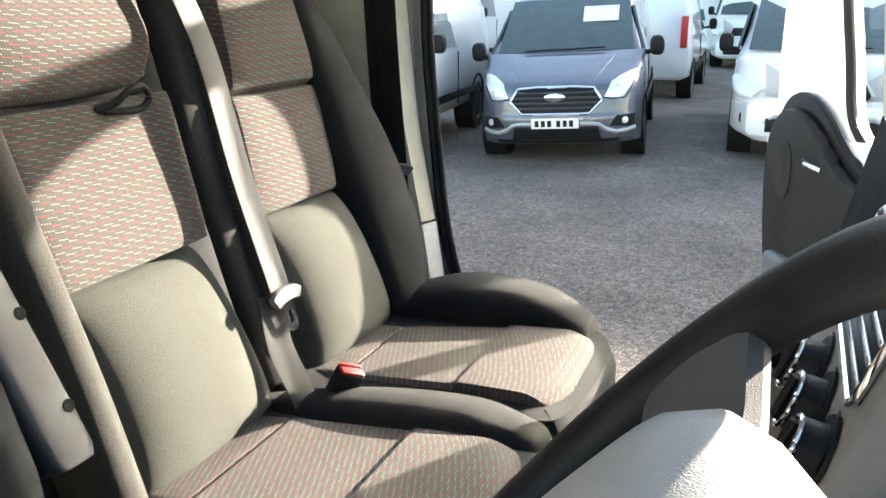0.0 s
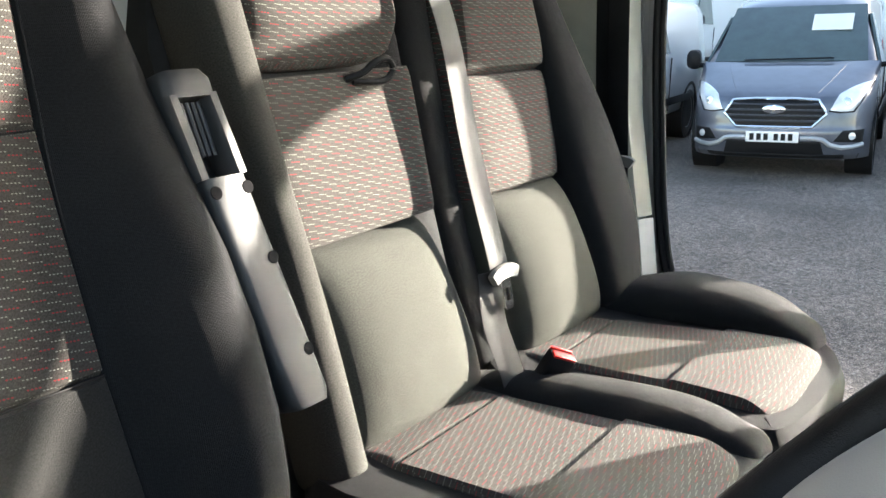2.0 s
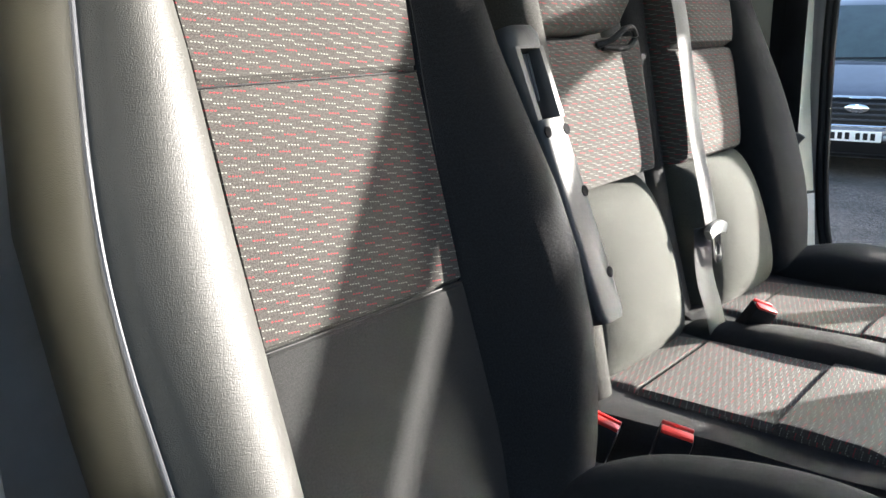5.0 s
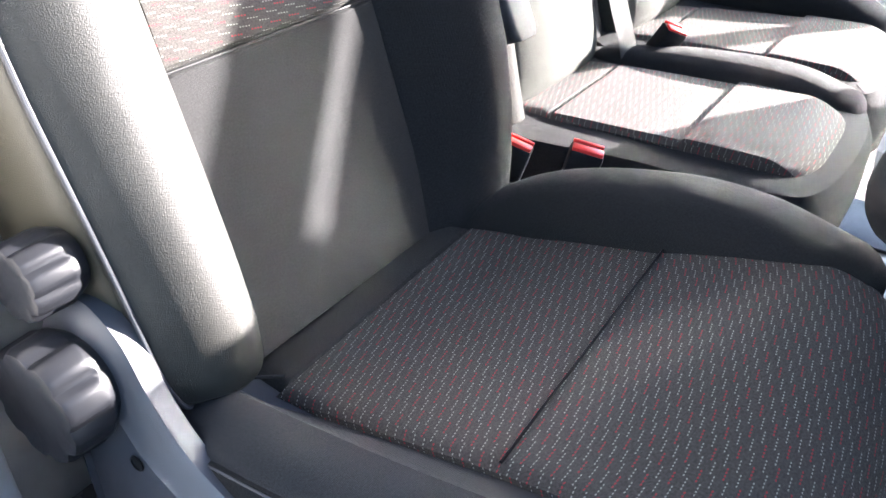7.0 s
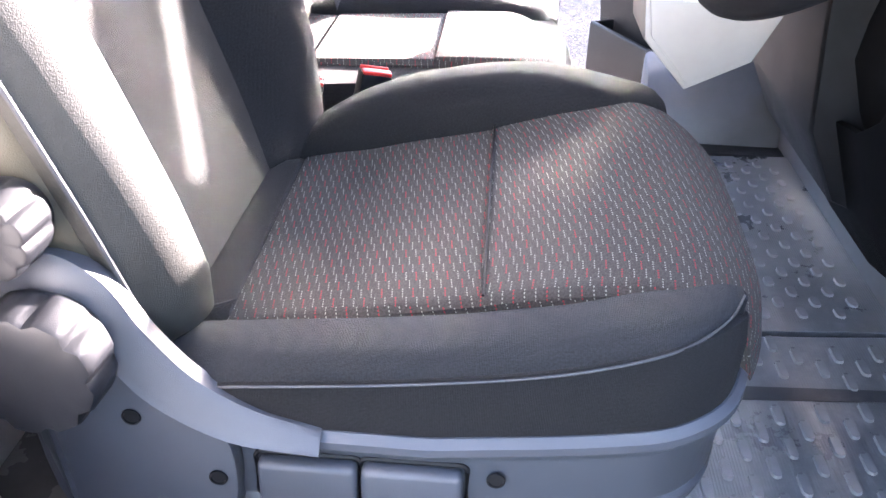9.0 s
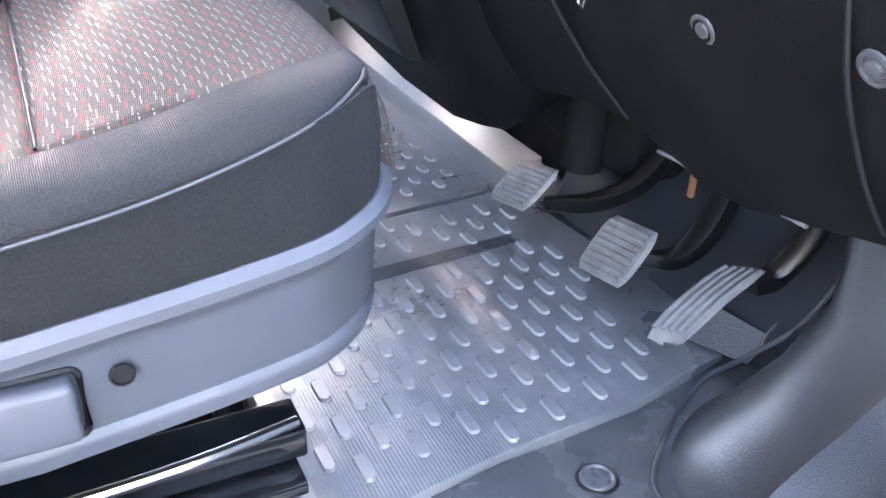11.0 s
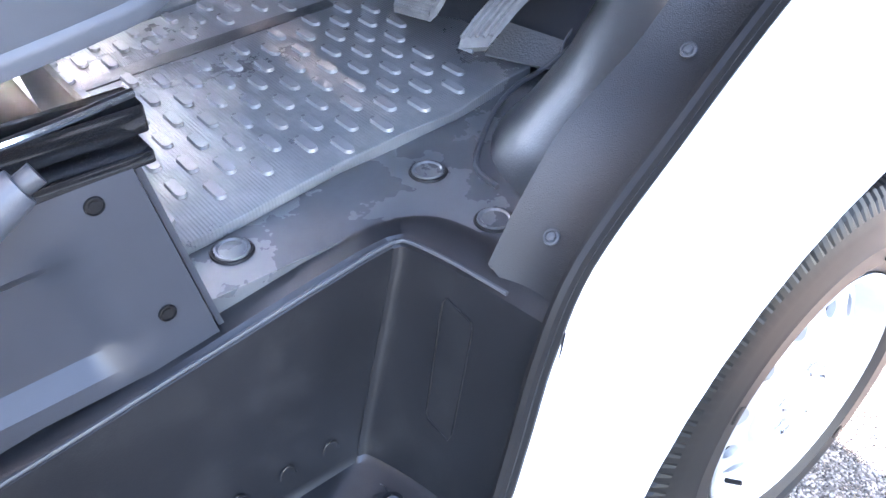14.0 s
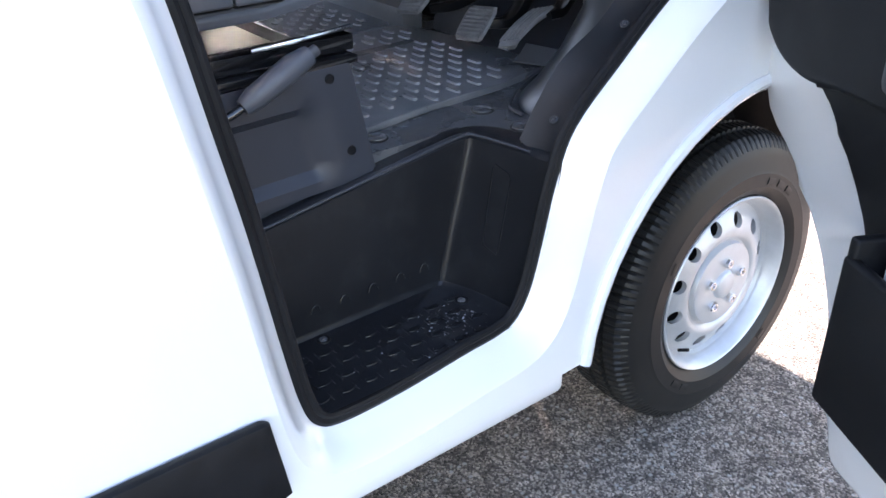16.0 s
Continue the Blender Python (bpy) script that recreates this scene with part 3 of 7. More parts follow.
studs(driver_mat, 0.2725, 0.2056, 0.0315, 0.0284, 0.0665, lambda x, y: 0.165 + max(0, x - 0.17) * 0.3 < y < 0.635 + 0.1 * x and abs(y - 0.515 - 0.075 * x) > 0.026 and not (x > 0.25 and y < 0.40), 0.0150, 0.042, 17, 12)
studs(passenger_mat, 0.251, 0.713, 0.0315, 0.0292, 0.0655, lambda x, y: 0.70 + 0.1 * x < y < 1.35, 0.018, 0.030, 12, 13)


def screw(x, y, z, axis, parent, r=0.008, name="screw", material=None):
    return part(name, lathe([(0.0, r * 1.5), (0.002, r * 1.45), (0.0025, r * 1.15), (-0.001, r), (-0.001, r * 0.85), (0.003, r * 0.7), (0.0035, r * 0.3)], 14, axis, (x, y, z)), material or M_DARK, parent)


M_DROP = surface("wet grit", (0.30, 0.31, 0.33), 0.08, coat=1.0)
cab = thing("cab_trim", "black moulded trim of the driver's footwell", "cab trim")
# plugs in the door sill
for x, y in ((-0.165, 0.088), (0.077, 0.078), (0.074, -0.04)):
    plug = part("sill_plug", lathe([(0.0, 0.019), (0.003, 0.0185), (0.0035, 0.016), (0.0015, 0.014), (0.002, 0.008), (0.0022, 0.002)], 24, (0, 0, 1), (x, y, Z_FLOOR + 0.002)), M_FLOOR, cab, "round plastic plug")
    part("plug_ring", tube([V((x + 0.0205 * math.cos(k * math.pi / 14), y + 0.0205 * math.sin(k * math.pi / 14), Z_FLOOR + 0.001)) for k in range(28)], 0.0022, 6, closed=True), M_SEAL, plug)
M_DEEP = surface("matt black moulded plastic", (0.007, 0.007, 0.008), 0.8, spec=0.06)
M_TOE = surface("dark toe board carpet", (0.018, 0.020, 0.026), 0.55, grain=0.4, grain_scale=900, spec=0.15)
# raised toe board and heel pad
part("toe_board", thin_sheet([[V((0.352 + 0.05 * s + 0.26 * s * s, y, 0.812 + 0.30 * s)) for s in [k / 10 for k in range(11)]] for y in (0.10, 0.3, 0.45, 0.56, 0.60)]), M_TOE, cab)
M_HEEL = surface("pimpled grey rubber", (0.085, 0.088, 0.096), 0.42, grain=1.0, grain_scale=330, spec=0.4)
part("heel_pad", thin_sheet([[V((0.294, 0.232, 0.823)), V((0.331, 0.146, 0.823))], [V((0.322, 0.239, 0.834)), V((0.349, 0.148, 0.836))], [V((0.346, 0.247, 0.850)), V((0.360, 0.152, 0.852))]], 0.004), M_HEEL, cab, "pimpled grey rubber heel pad")
part("carpet_edge", tube(smooth_path([(0.330, 0.143, 0.824), (0.349, 0.145, 0.838), (0.361, 0.148, 0.856), (0.392, 0.146, 0.884), (0.42, 0.142, 0.91)], 5), 0.0018, 6), M_GREY, cab, "pale cut edge of the carpet")
part("floor_hump", loft([ring((0.42 + 0.03 * k, 0.42, 0.80 + 0.05 * k), (0.10 - 0.01 * k, 0, 0), (0, 0.10 - 0.015 * k, 0), 20, 2.4) for k in range(4)]), M_TOE, cab)
# wheel arch bulge with its raised border
hump = []
for z, cx, cy, ax, ay in ((0.795, 0.31, -0.05, 0.185, 0.18), (0.81, 0.31, -0.05, 0.18, 0.175), (0.84, 0.325, -0.05, 0.165, 0.155), (0.90, 0.35, -0.055, 0.145, 0.13), (0.98, 0.38, -0.06, 0.13, 0.115), (1.06, 0.39, -0.027, 0.13, 0.082), (1.15, 0.39, -0.025, 0.14, 0.082), (1.22, 0.39, -0.025, 0.15, 0.082)):
    hump.append(ring((cx, cy, z), (ax, 0, 0), (0, ay, 0), 36, 2.3))
M_BULGE, nt_, b_ = nodes_of("pebbled grey trim plastic")
b_.inputs["Base Color"].default_value, b_.inputs["Roughness"].default_value = (0.034, 0.037, 0.042, 1), 0.3
b_.inputs["Specular IOR Level"].default_value = 0.7
bump(nt_, b_, noise_node(nt_, nt_.nodes.new("ShaderNodeTexCoord").outputs["Object"], 420, 2), 0.35, 0.001)
part("arch_bulge", loft(hump), M_BULGE, cab, "smooth dark plastic wheel arch bulge")
brim = [p for p in smooth_path([(0.112, 0.0, 0.806), (0.121, 0.046, 0.807), (0.174, 0.093, 0.809), (0.23, 0.131, 0.811), (0.28, 0.150, 0.815), (0.325, 0.152, 0.822), (0.375, 0.125, 0.87), (0.40, 0.10, 0.95)], 6)]
part("bulge_border", tube(brim, 0.0035, 8), M_DARK, cab)
# kick trim along the door opening
inner = smooth_path([(0.012, -0.10, 0.812), (0.05, -0.10, 0.87), (0.105, -0.10, 0.935), (0.19, -0.10, 0.985), (0.25, -0.10, 1.04), (0.262, -0.10, 1.07)], 5)
outer = smooth_path([(0.012, -0.196, 0.778), (0.050, -0.198, 0.850), (0.135, -0.200, 0.930), (0.235, -0.200, 1.005), (0.315, -0.200, 1.070), (0.35, -0.200, 1.10)], 5)
rows = []
for a, b in zip(inner, outer):
    d = b - a
    rows.append([a + V((0.008, 0.004, -0.016)), a + V((0.002, 0.0, -0.004)), a, *[a + d * t + V((0.005, 0, -0.009)) * math.sin(math.pi * t) for t in (0.08, 0.2, 0.35, 0.5, 0.65, 0.8, 0.92)], b, b + V((0.004, -0.006, -0.008)), b + V((0.014, -0.008, -0.022)), b + V((0.034, -0.009, -0.050))])
part("kick_trim", thin_sheet(rows, 0.003), M_KICK, cab, "grained black plastic kick trim")
part("trim_end", thin_sheet([[V((0.262, -0.10, 1.075)), V((0.335, -0.19, 1.12))], [V((0.32, -0.10, 1.16)), V((0.39, -0.19, 1.18))]], 0.004), M_BLACK, cab)
part("trim_edge", tube([V((0.258, -0.098, 1.072)), V((0.336, -0.19, 1.117))], 0.005, 8), M_BLACK, cab)
for x, y, z in ((0.054, -0.145, 0.846), (0.2155, -0.145, 0.984)):
    screw(x - 0.004, y, z + 0.006, (-0.62, -0.1, 0.78), cab, 0.0056, material=M_DARK)
# raised label field on the front of the well
def well_front(y, z):
    """A place on the front wall of the well."""
    hi = float(np.interp(-y, (0.016, 0.075, 0.207), (-0.018, -0.004, 0.014)))
    lo = float(np.interp(-y, (0.020, 0.090, 0.207), (-0.087, -0.067, -0.050)))
    return V((hi + (lo - hi) * (0.803 - z) / 0.283 - 0.0005, y, z))


part("well_field", tube([well_front(y, z) for y, z in ((-0.066, 0.755), (-0.070, 0.762), (-0.104, 0.752), (-0.108, 0.745), (-0.112, 0.612), (-0.108, 0.602), (-0.078, 0.612), (-0.074, 0.622))], 0.0014, 6, closed=True), M_BLACK, cab)
for x, y in ((-0.104, -0.081), (-0.372, -0.03)):
    part("screw_cup", lathe([(0.0, 0.0135), (0.0022, 0.0125), (0.0024, 0.0100), (-0.0004, 0.0095)], 20, (0, 0, 1), (x, y, Z_STEP - 0.006)), M_SEAL, cab)
    screw(x, y, Z_STEP - 0.0055, (0, 0, 1), cab, 0.0050, material=M_METAL)
# shallow rims round the well, water drops and specks on the step
for xs in (-0.43, -0.37, -0.31, -0.25, -0.19, -0.135):
    part("well_mark", tube([V((xs + 0.010 * math.cos(a), -0.009 + 0.004 * (xs + 0.1) * 0, 0.557 + 0.016 * math.sin(a))) for a in [math.pi * k / 8 for k in range(9)]], 0.0012, 6), M_STEP, cab)
drng = random.Random(5)
bm = bmesh.new()
for k in range(110):
    r = 0.0007 + 0.0019 * drng.random() ** 3
    cx, cy = (drng.gauss(-0.16, 0.035), drng.gauss(-0.115, 0.025)) if k < 100 else (drng.uniform(-0.45, -0.1), drng.uniform(-0.19, -0.03))
    if not (-0.47 < cx < -0.085 and -0.20 < cy < -0.02):
        continue
    bmesh.ops.create_icosphere(bm, subdivisions=1, radius=r, matrix=Matrix.Translation((cx, cy, Z_STEP - 0.0055)) @ Matrix.Diagonal((1, 1, 0.4, 1)))
bm.loops.layers.uv.new("UVMap")
tagged(part("water_drops", bm, M_DROP), "small water drops and grit on the entry step", "water drops", kind="stuff")
# low studs on the step
sm = stud_mesh(0.036, 0.013, "step_stud")
sm.materials.append(M_STEP)
for i in range(9):
    for j in range(4):
        x, y = -0.46 + i * 0.046 + (0.023 if j % 2 else 0), -0.175 + j * 0.036
        if x < -0.11:
            ob = new("step_stud", sm)
            ob.parent = cab
            ob.location = (x, y, Z_STEP - 0.0065)
            ob.scale = (1, 1, 0.55)
# cross member in front of the passenger mat
part("cross_member", prism([(0.30, 0.80), (0.298, 0.845), (0.302, 0.856), (0.335, 0.870), (0.362, 0.874), (0.362, 0.80)], 1, 0.655, 1.58, 0.004), M_METAL, cab, "bare worn metal cross member")
part("heater_box", box((0.43, 0.60, 0.80), (0.62, 1.50, 1.12), 0.02), M_DEEP, cab, "black heater housing under the dashboard")
part("side_ledge", prism([(1.45, 0.80), (1.60, 0.80), (1.60, 0.98), (1.52, 0.95), (1.46, 0.86)], 0, -0.02, 0.30, 0.01), M_METAL, cab)


# ---- pedals ----
M_PEDAL = surface("worn pedal rubber", (0.12, 0.12, 0.123), 0.5, grain=0.4, grain_scale=800, stain=0.35, stain_scale=30, dirt=(0.03, 0.03, 0.03), dirt_amount=0.7, dirt_scale=35)
part("pedal_box", box((0.34, 0.40, 0.93), (0.46, 0.64, 1.2), 0.02), M_DEEP, cab, "black pedal bracket housing")
part("pedal_box_post", tube([V((0.325, 0.50, 0.93)), V((0.325, 0.49, 1.12))], 0.03, 12), M_DEEP, cab)

M_PEDALARM = surface("glossy black pedal arm paint", (0.004, 0.004, 0.0045), 0.3, spec=0.2)


def pedal(name, label, c, e1, e2, w, h, ribs, arm, curve=0.0, across=True):
    """A rubber pad on an arm; e1 across, e2 up the pad."""
    s = thing(name, label, "pedal", "pedals")
    e1, e2 = V(e1).normalized(), V(e2).normalized()
    n = e1.cross(e2).normalized()
    if n.x > 0:
        n = -n
    c = V(c)
    def at(u, v, o=0.0):
        return c + e1 * (u * w / 2) + e2 * (v * h / 2) + n * (o + curve * (v * v - 1) * -1)
    rows = []
    for v in [-1 + k / 4 for k in range(9)]:
        k = 1 - 0.18 * abs(v) ** 4
        rows.append([at(u * k, v, 0.006 if abs(u) < 0.99 and abs(v) < 0.99 else 0.0) for u in (-1, -0.92, -0.4, 0.4, 0.92, 1)])
    part("pad", thin_sheet(rows, 0.018), M_PEDAL, s, "worn ribbed rubber pad")
    for k in range(ribs):
        u = -0.78 + 1.56 * k / (ribs - 1)
        line = [at(v, u, 0.005) for v in (-0.78, -0.4, 0, 0.4, 0.78)] if across else [at(u, v, 0.005) for v in (-0.84, -0.4, 0, 0.4, 0.84)]
        part("rib", tube(line, 0.0032, 8), M_PEDAL, s)
    arm = smooth_path(arm, 6)
    part("arm", tube(arm, [0.010 + 0.006 * math.sin(math.pi * i / (len(arm) - 1)) for i in range(len(arm))], 10, flat=e1 * 0.017), M_PEDALARM, s, "black steel arm")
    part("arm_web", tube([p + V((0.018, 0, -0.004)) for p in arm[:-4]], 0.005, 8), M_PEDALARM, s)
    return s


pedal("clutch_pedal", "clutch pedal with a worn ribbed rubber pad", (0.235, 0.505, 0.915), (0.12, -0.9, 0.12), (0.62, -0.12, 0.75), 0.085, 0.075, 8, [(0.25, 0.47, 0.90), (0.29, 0.42, 0.915), (0.33, 0.375, 0.96), (0.36, 0.35, 1.04), (0.38, 0.34, 1.14)])
bp = pedal("brake_pedal", "brake pedal with a ribbed rubber pad", (0.275, 0.335, 0.888), (0.1, -0.95, 0.1), (0.6, 0.0, 0.8), 0.09, 0.085, 8, [(0.285, 0.31, 0.89), (0.32, 0.275, 0.90), (0.345, 0.255, 0.95), (0.36, 0.245, 1.03), (0.38, 0.24, 1.14)])
part("bracket", box((0.338, 0.288, 0.97), (0.345, 0.298, 1.05), 0.003), M_RUST, bp, "rusty steel bracket")
pedal("accelerator_pedal", "slim accelerator pedal with lengthwise ribs", (0.262, 0.155, 0.918), (0.35, -0.75, 0.2), (0.92, 0.1, 0.42), 0.05, 0.135, 5, [(0.31, 0.145, 0.935), (0.34, 0.14, 0.945), (0.365, 0.13, 0.99), (0.375, 0.125, 1.06), (0.385, 0.12, 1.14)], curve=0.008, across=False)

# ---- driver's seat ----
def B(y, z, off=0.0):
    """A place on the face of the driver's backrest."""
    return V((-0.64 - 0.33 * (z - 1.22) + off, y, z))


def C(x, y, off=0.0):
    """A place on the driver's cushion, which rises to the front."""
    return V((x, y, 1.189 + 0.20 * (x + 0.58) - 0.055 * max(0.0, 0.43 - y) + off))


def bolster(path, n=24, p=2.4, tip=0.02):
    """A stuffed roll through (centre, half width vector, half depth vector), round at both ends."""
    cs, aa, bb = (smooth_path([q[k] for q in path], 6) for k in range(3))
    rings = [ring(c, a, b, n, p) for c, a, b in zip(cs, aa, bb)]
    def shrink(r, d, k):
        c = sum(r, V()) / len(r)
        return [c + (q - c) * k + d for q in r]
    d0, d1 = (cs[0] - cs[1]).normalized() * tip, (cs[-1] - cs[-2]).normalized() * tip
    rings = [shrink(rings[0], d0, 0.45), shrink(rings[0], d0 * 0.85, 0.72), shrink(rings[0], d0 * 0.5, 0.9)] + rings + [shrink(rings[-1], d1 * 0.5, 0.9), shrink(rings[-1], d1 * 0.85, 0.72), shrink(rings[-1], d1, 0.45)]
    return loft(rings)


def seam(pts, parent, mat=None, r=0.0016):
    return part("seam", tube(smooth_path(pts, 5), r, 6), mat or M_SEAL, parent)


def fluted_knob(x, y, z, r, deep, parent):
    bm = bmesh.new()
    n = 72
    rows = []
    for d, k, f in ((0.012, 0.8, 0.0), (0.0, 0.98, 0.5), (-0.004, 1.0, 1.0), (-deep, 0.97, 1.0), (-deep - 0.004, 0.93, 1.0), (-deep - 0.005, 0.86, 0.9), (-deep - 0.003, 0.4, 0.3), (-deep - 0.003, 0.05, 0.0)):
        row = []
        for j in range(n):
            a = 2 * math.pi * j / n
            w = r * k * (1 - 0.10 * f * max(0.0, math.cos(9 * a)) ** 1.5)
            row.append(bm.verts.new((x + w * math.cos(a), y + d, z + w * math.sin(a))))
        rows.append(row)
    grid_faces(bm, rows, closed_u=True)
    bm.faces.new(rows[-1])
    bm.loops.layers.uv.new("UVMap")
    part("adjuster_knob", bm, M_KNOB, parent, "fluted grey plastic knob")


def driver_seat():
    s = thing("driver_seat", "driver's seat in dark grey cloth with red and white flecks", "car seat")
    part("lower_back_panel", pad(B(0.120, 1.18), B(0.412, 1.18), B(0.400, 1.4335), B(0.121, 1.4325), 0.008, 0.05, 24, 24, p=16), M_BACKCLOTH, s, "plain dark grey cloth panel")
    part("back_panel", pad(B(0.121, 1.4325), B(0.400, 1.4335), B(0.400, 1.650), B(0.117, 1.6475), 0.007, 0.05, 24, 24, p=18), M_PATTERN, s, "flecked cloth panel")
    part("shoulder_panel", pad(B(0.117, 1.6475), B(0.400, 1.650), B(0.430, 1.93), B(0.100, 1.93), 0.007, 0.05, 24, 24, p=18), M_PATTERN, s, "flecked cloth panel")
    # the two side rolls, section by section up the back: (height, swell, outer edge, seam)
    def rolls(z_swell_edge, shape, hind):
        rings = []
        for z, k, edge, join in z_swell_edge:
            line = smooth_path([(join + (edge - join) * q, o * k, 0) for q, o in shape], 4)
            line += smooth_path([(join + (edge - join) * q, o, 0) for q, o in hind], 2)
            rings.append([B(p.x, z, p.y) for p in line])
        return loft(rings)
    left = [(1.195, 0.25, 0.050, 0.120), (1.20, 0.55, 0.034, 0.122), (1.215, 0.80, 0.020, 0.124), (1.25, 1.0, 0.008, 0.125), (1.31, 1.06, 0.003, 0.124), (1.38, 1.04, -0.002, 0.123), (1.46, 1.0, -0.008, 0.121), (1.53, 0.95, -0.008, 0.119), (1.60, 0.90, -0.001, 0.118), (1.68, 0.82, 0.013, 0.117), (1.80, 0.7, 0.036, 0.108), (1.92, 0.55, 0.060, 0.102)]
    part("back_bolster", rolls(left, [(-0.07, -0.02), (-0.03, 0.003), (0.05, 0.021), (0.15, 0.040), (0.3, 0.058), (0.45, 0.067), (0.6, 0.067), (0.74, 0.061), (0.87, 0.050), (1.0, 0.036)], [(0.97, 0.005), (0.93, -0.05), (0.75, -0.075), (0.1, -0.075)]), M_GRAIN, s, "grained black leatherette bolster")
    right = [(1.165, 0.25, 0.50, 0.385), (1.175, 0.5, 0.515, 0.385), (1.20, 0.68, 0.522, 0.390), (1.25, 0.82, 0.532, 0.398), (1.31, 0.95, 0.540, 0.402), (1.38, 1.04, 0.546, 0.400), (1.46, 1.06, 0.544, 0.398), (1.53, 0.95, 0.540, 0.398), (1.60, 0.78, 0.530, 0.398), (1.68, 0.62, 0.514, 0.405), (1.80, 0.5, 0.495, 0.415), (1.92, 0.4, 0.475, 0.425)]
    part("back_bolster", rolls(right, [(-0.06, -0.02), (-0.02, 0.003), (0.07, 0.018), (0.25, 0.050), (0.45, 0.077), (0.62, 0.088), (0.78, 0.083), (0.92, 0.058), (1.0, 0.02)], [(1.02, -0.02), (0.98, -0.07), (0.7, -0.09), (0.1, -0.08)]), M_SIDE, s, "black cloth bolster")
    seam([B(j - 0.0015, z, 0.006) for z, k, e, j in left[2:]], s, None, 0.0013)
    seam([B(j + 0.0015, z, 0.006) for z, k, e, j in right[2:]], s, None, 0.0013)
    seam([B(0.122, 1.4325, 0.0045), B(0.2, 1.4328, 0.0052), B(0.32, 1.4332, 0.0052), B(0.398, 1.4335, 0.0045)], s, None, 0.0011)
    seam([B(0.119, 1.6475, 0.004), B(0.2, 1.6482, 0.0048), B(0.32, 1.6492, 0.0048), B(0.398, 1.650, 0.004)], s, None, 0.0011)
    part("shell_piping", tube(smooth_path([B(e - 0.001, z, 0.036 * k + 0.001) for z, k, e, j in left[1:]], 5), 0.0022, 8), M_DARK, s, "grey welt along the back shell")
    shell = []
    for z, ins, deep in ((1.13, 0.05, 0.10), (1.145, 0.02, 0.125), (1.18, 0.006, 0.14), (1.25, 0.0, 0.15), (1.38, 0.0, 0.15), (1.53, 0.0, 0.145), (1.68, 0.0, 0.135), (1.80, 0.0, 0.12), (1.92, 0.0, 0.10), (1.95, 0.03, 0.08)):
        e0 = np.interp(z, [r[0] for r in left[2:]], [r[2] for r in left[2:]]) + ins
        e1 = np.interp(z, [r[0] for r in right[2:]], [r[2] for r in right[2:]]) - ins
        front = 0.028 if z > 1.22 else 0.028 - (1.22 - z) * 0.7
        half = [(e0 + 0.006, front), (e0 - 0.004, front - 0.012), (e0 - 0.009, -0.03), (e0 - 0.004, -deep * 0.6), (e0 + 0.016, -deep * 0.9), (e0 + 0.06, -deep)]
        rest = [((e0 + e1) / 2, -deep - 0.01), (e1 - 0.06, -deep), (e1 - 0.016, -deep * 0.9), (e1 + 0.002, -deep * 0.6), (e1 + 0.002, -0.045), (e1 - 0.03, -0.062), (e0 + 0.05, -0.062), (e0 + 0.012, -0.045)]
        shell.append([B(p.x, z, p.y) for p in smooth_path([(y, o, 0) for y, o in half + rest], 3)])
    part("back_shell", loft(shell), M_OLIVE, s, "olive grey plastic back shell")
    # cushion
    part("cushion_rear_strip", pad(C(-0.665, 0.11, 0.0), C(-0.585, 0.112, 0.0), C(-0.585, 0.424, 0.0), C(-0.665, 0.42, 0.0), 0.008, 0.06, p=12), M_BACKCLOTH, s)
    def sag(u, v, q, n):
        return q + V((0, 0, -0.008 * math.exp(-((u - 0.35) / 0.12) ** 2) * math.exp(-((v - 0.72) / 0.22) ** 2)))
    part("cushion_panel", pad(C(-0.592, 0.105, 0.0), C(-0.362, 0.098, 0.003), C(-0.362, 0.436, 0.003), C(-0.587, 0.426, 0.0), 0.005, 0.06, 22, 26, p=14, bend=sag), M_PATTERN, s, "flecked cloth panel")
    def nose(u, v, q, n):
        roll = max(0.0, (u - 0.62) / 0.38)
        return q + V((-0.030 * abs(2 * v - 1) ** 3.5 * u, 0, 0.006 * math.sin(math.pi * min(1, u / 0.8)) - 0.050 * roll ** 2.4))
    part("cushion_panel", pad(C(-0.372, 0.098, 0.003), C(-0.128, 0.062, 0.006), C(-0.124, 0.452, 0.004), C(-0.372, 0.436, 0.003), 0.006, 0.03, 28, 24, p=14, bend=nose), M_PATTERN, s, "flecked cloth panel")
    edge = smooth_path([(-0.645, 0.012, 1.180), (-0.60, 0.002, 1.190), (-0.543, -0.006, 1.202), (-0.43, -0.009, 1.216), (-0.331, -0.009, 1.231), (-0.265, -0.008, 1.248), (-0.222, 0.002, 1.260), (-0.190, 0.028, 1.268), (-0.170, 0.070, 1.262)], 5)
    rows = []
    for i, e in enumerate(edge):
        t = i / (len(edge) - 1)
        w = 1 - 0.92 * min(1.0, max(0.0, (t - 0.62) / 0.38)) ** 1.6
        cz = C(e.x, 0.10).z * w + (e.z - 0.004) * (1 - w)
        crown = 0.019 * w
        inner = e.y + (0.094 - e.y) * w
        rows.append([e + V((0, 0.006, -0.03)), e + V((0, 0.001, -0.006)), e + V((0, 0.0035 * w, 0.0)), e + V((0, 0.004 * w, crown * 0.22)), e + V((0, 0.008 * w, crown * 0.5)), e + V((0, 0.022 * w, crown * 0.8)), e + V((0, 0.040 * w, crown * 0.97)), e + V((0, 0.058 * w, crown)),
                     V((e.x, e.y + 0.074 * w, (e.z + crown * 0.9) * 0.6 + cz * 0.4)), V((e.x, inner, cz)), V((e.x, inner + 0.012 * w, cz - 0.008)), V((e.x, inner + 0.018 * w, cz - 0.03))])
    bm = bmesh.new()
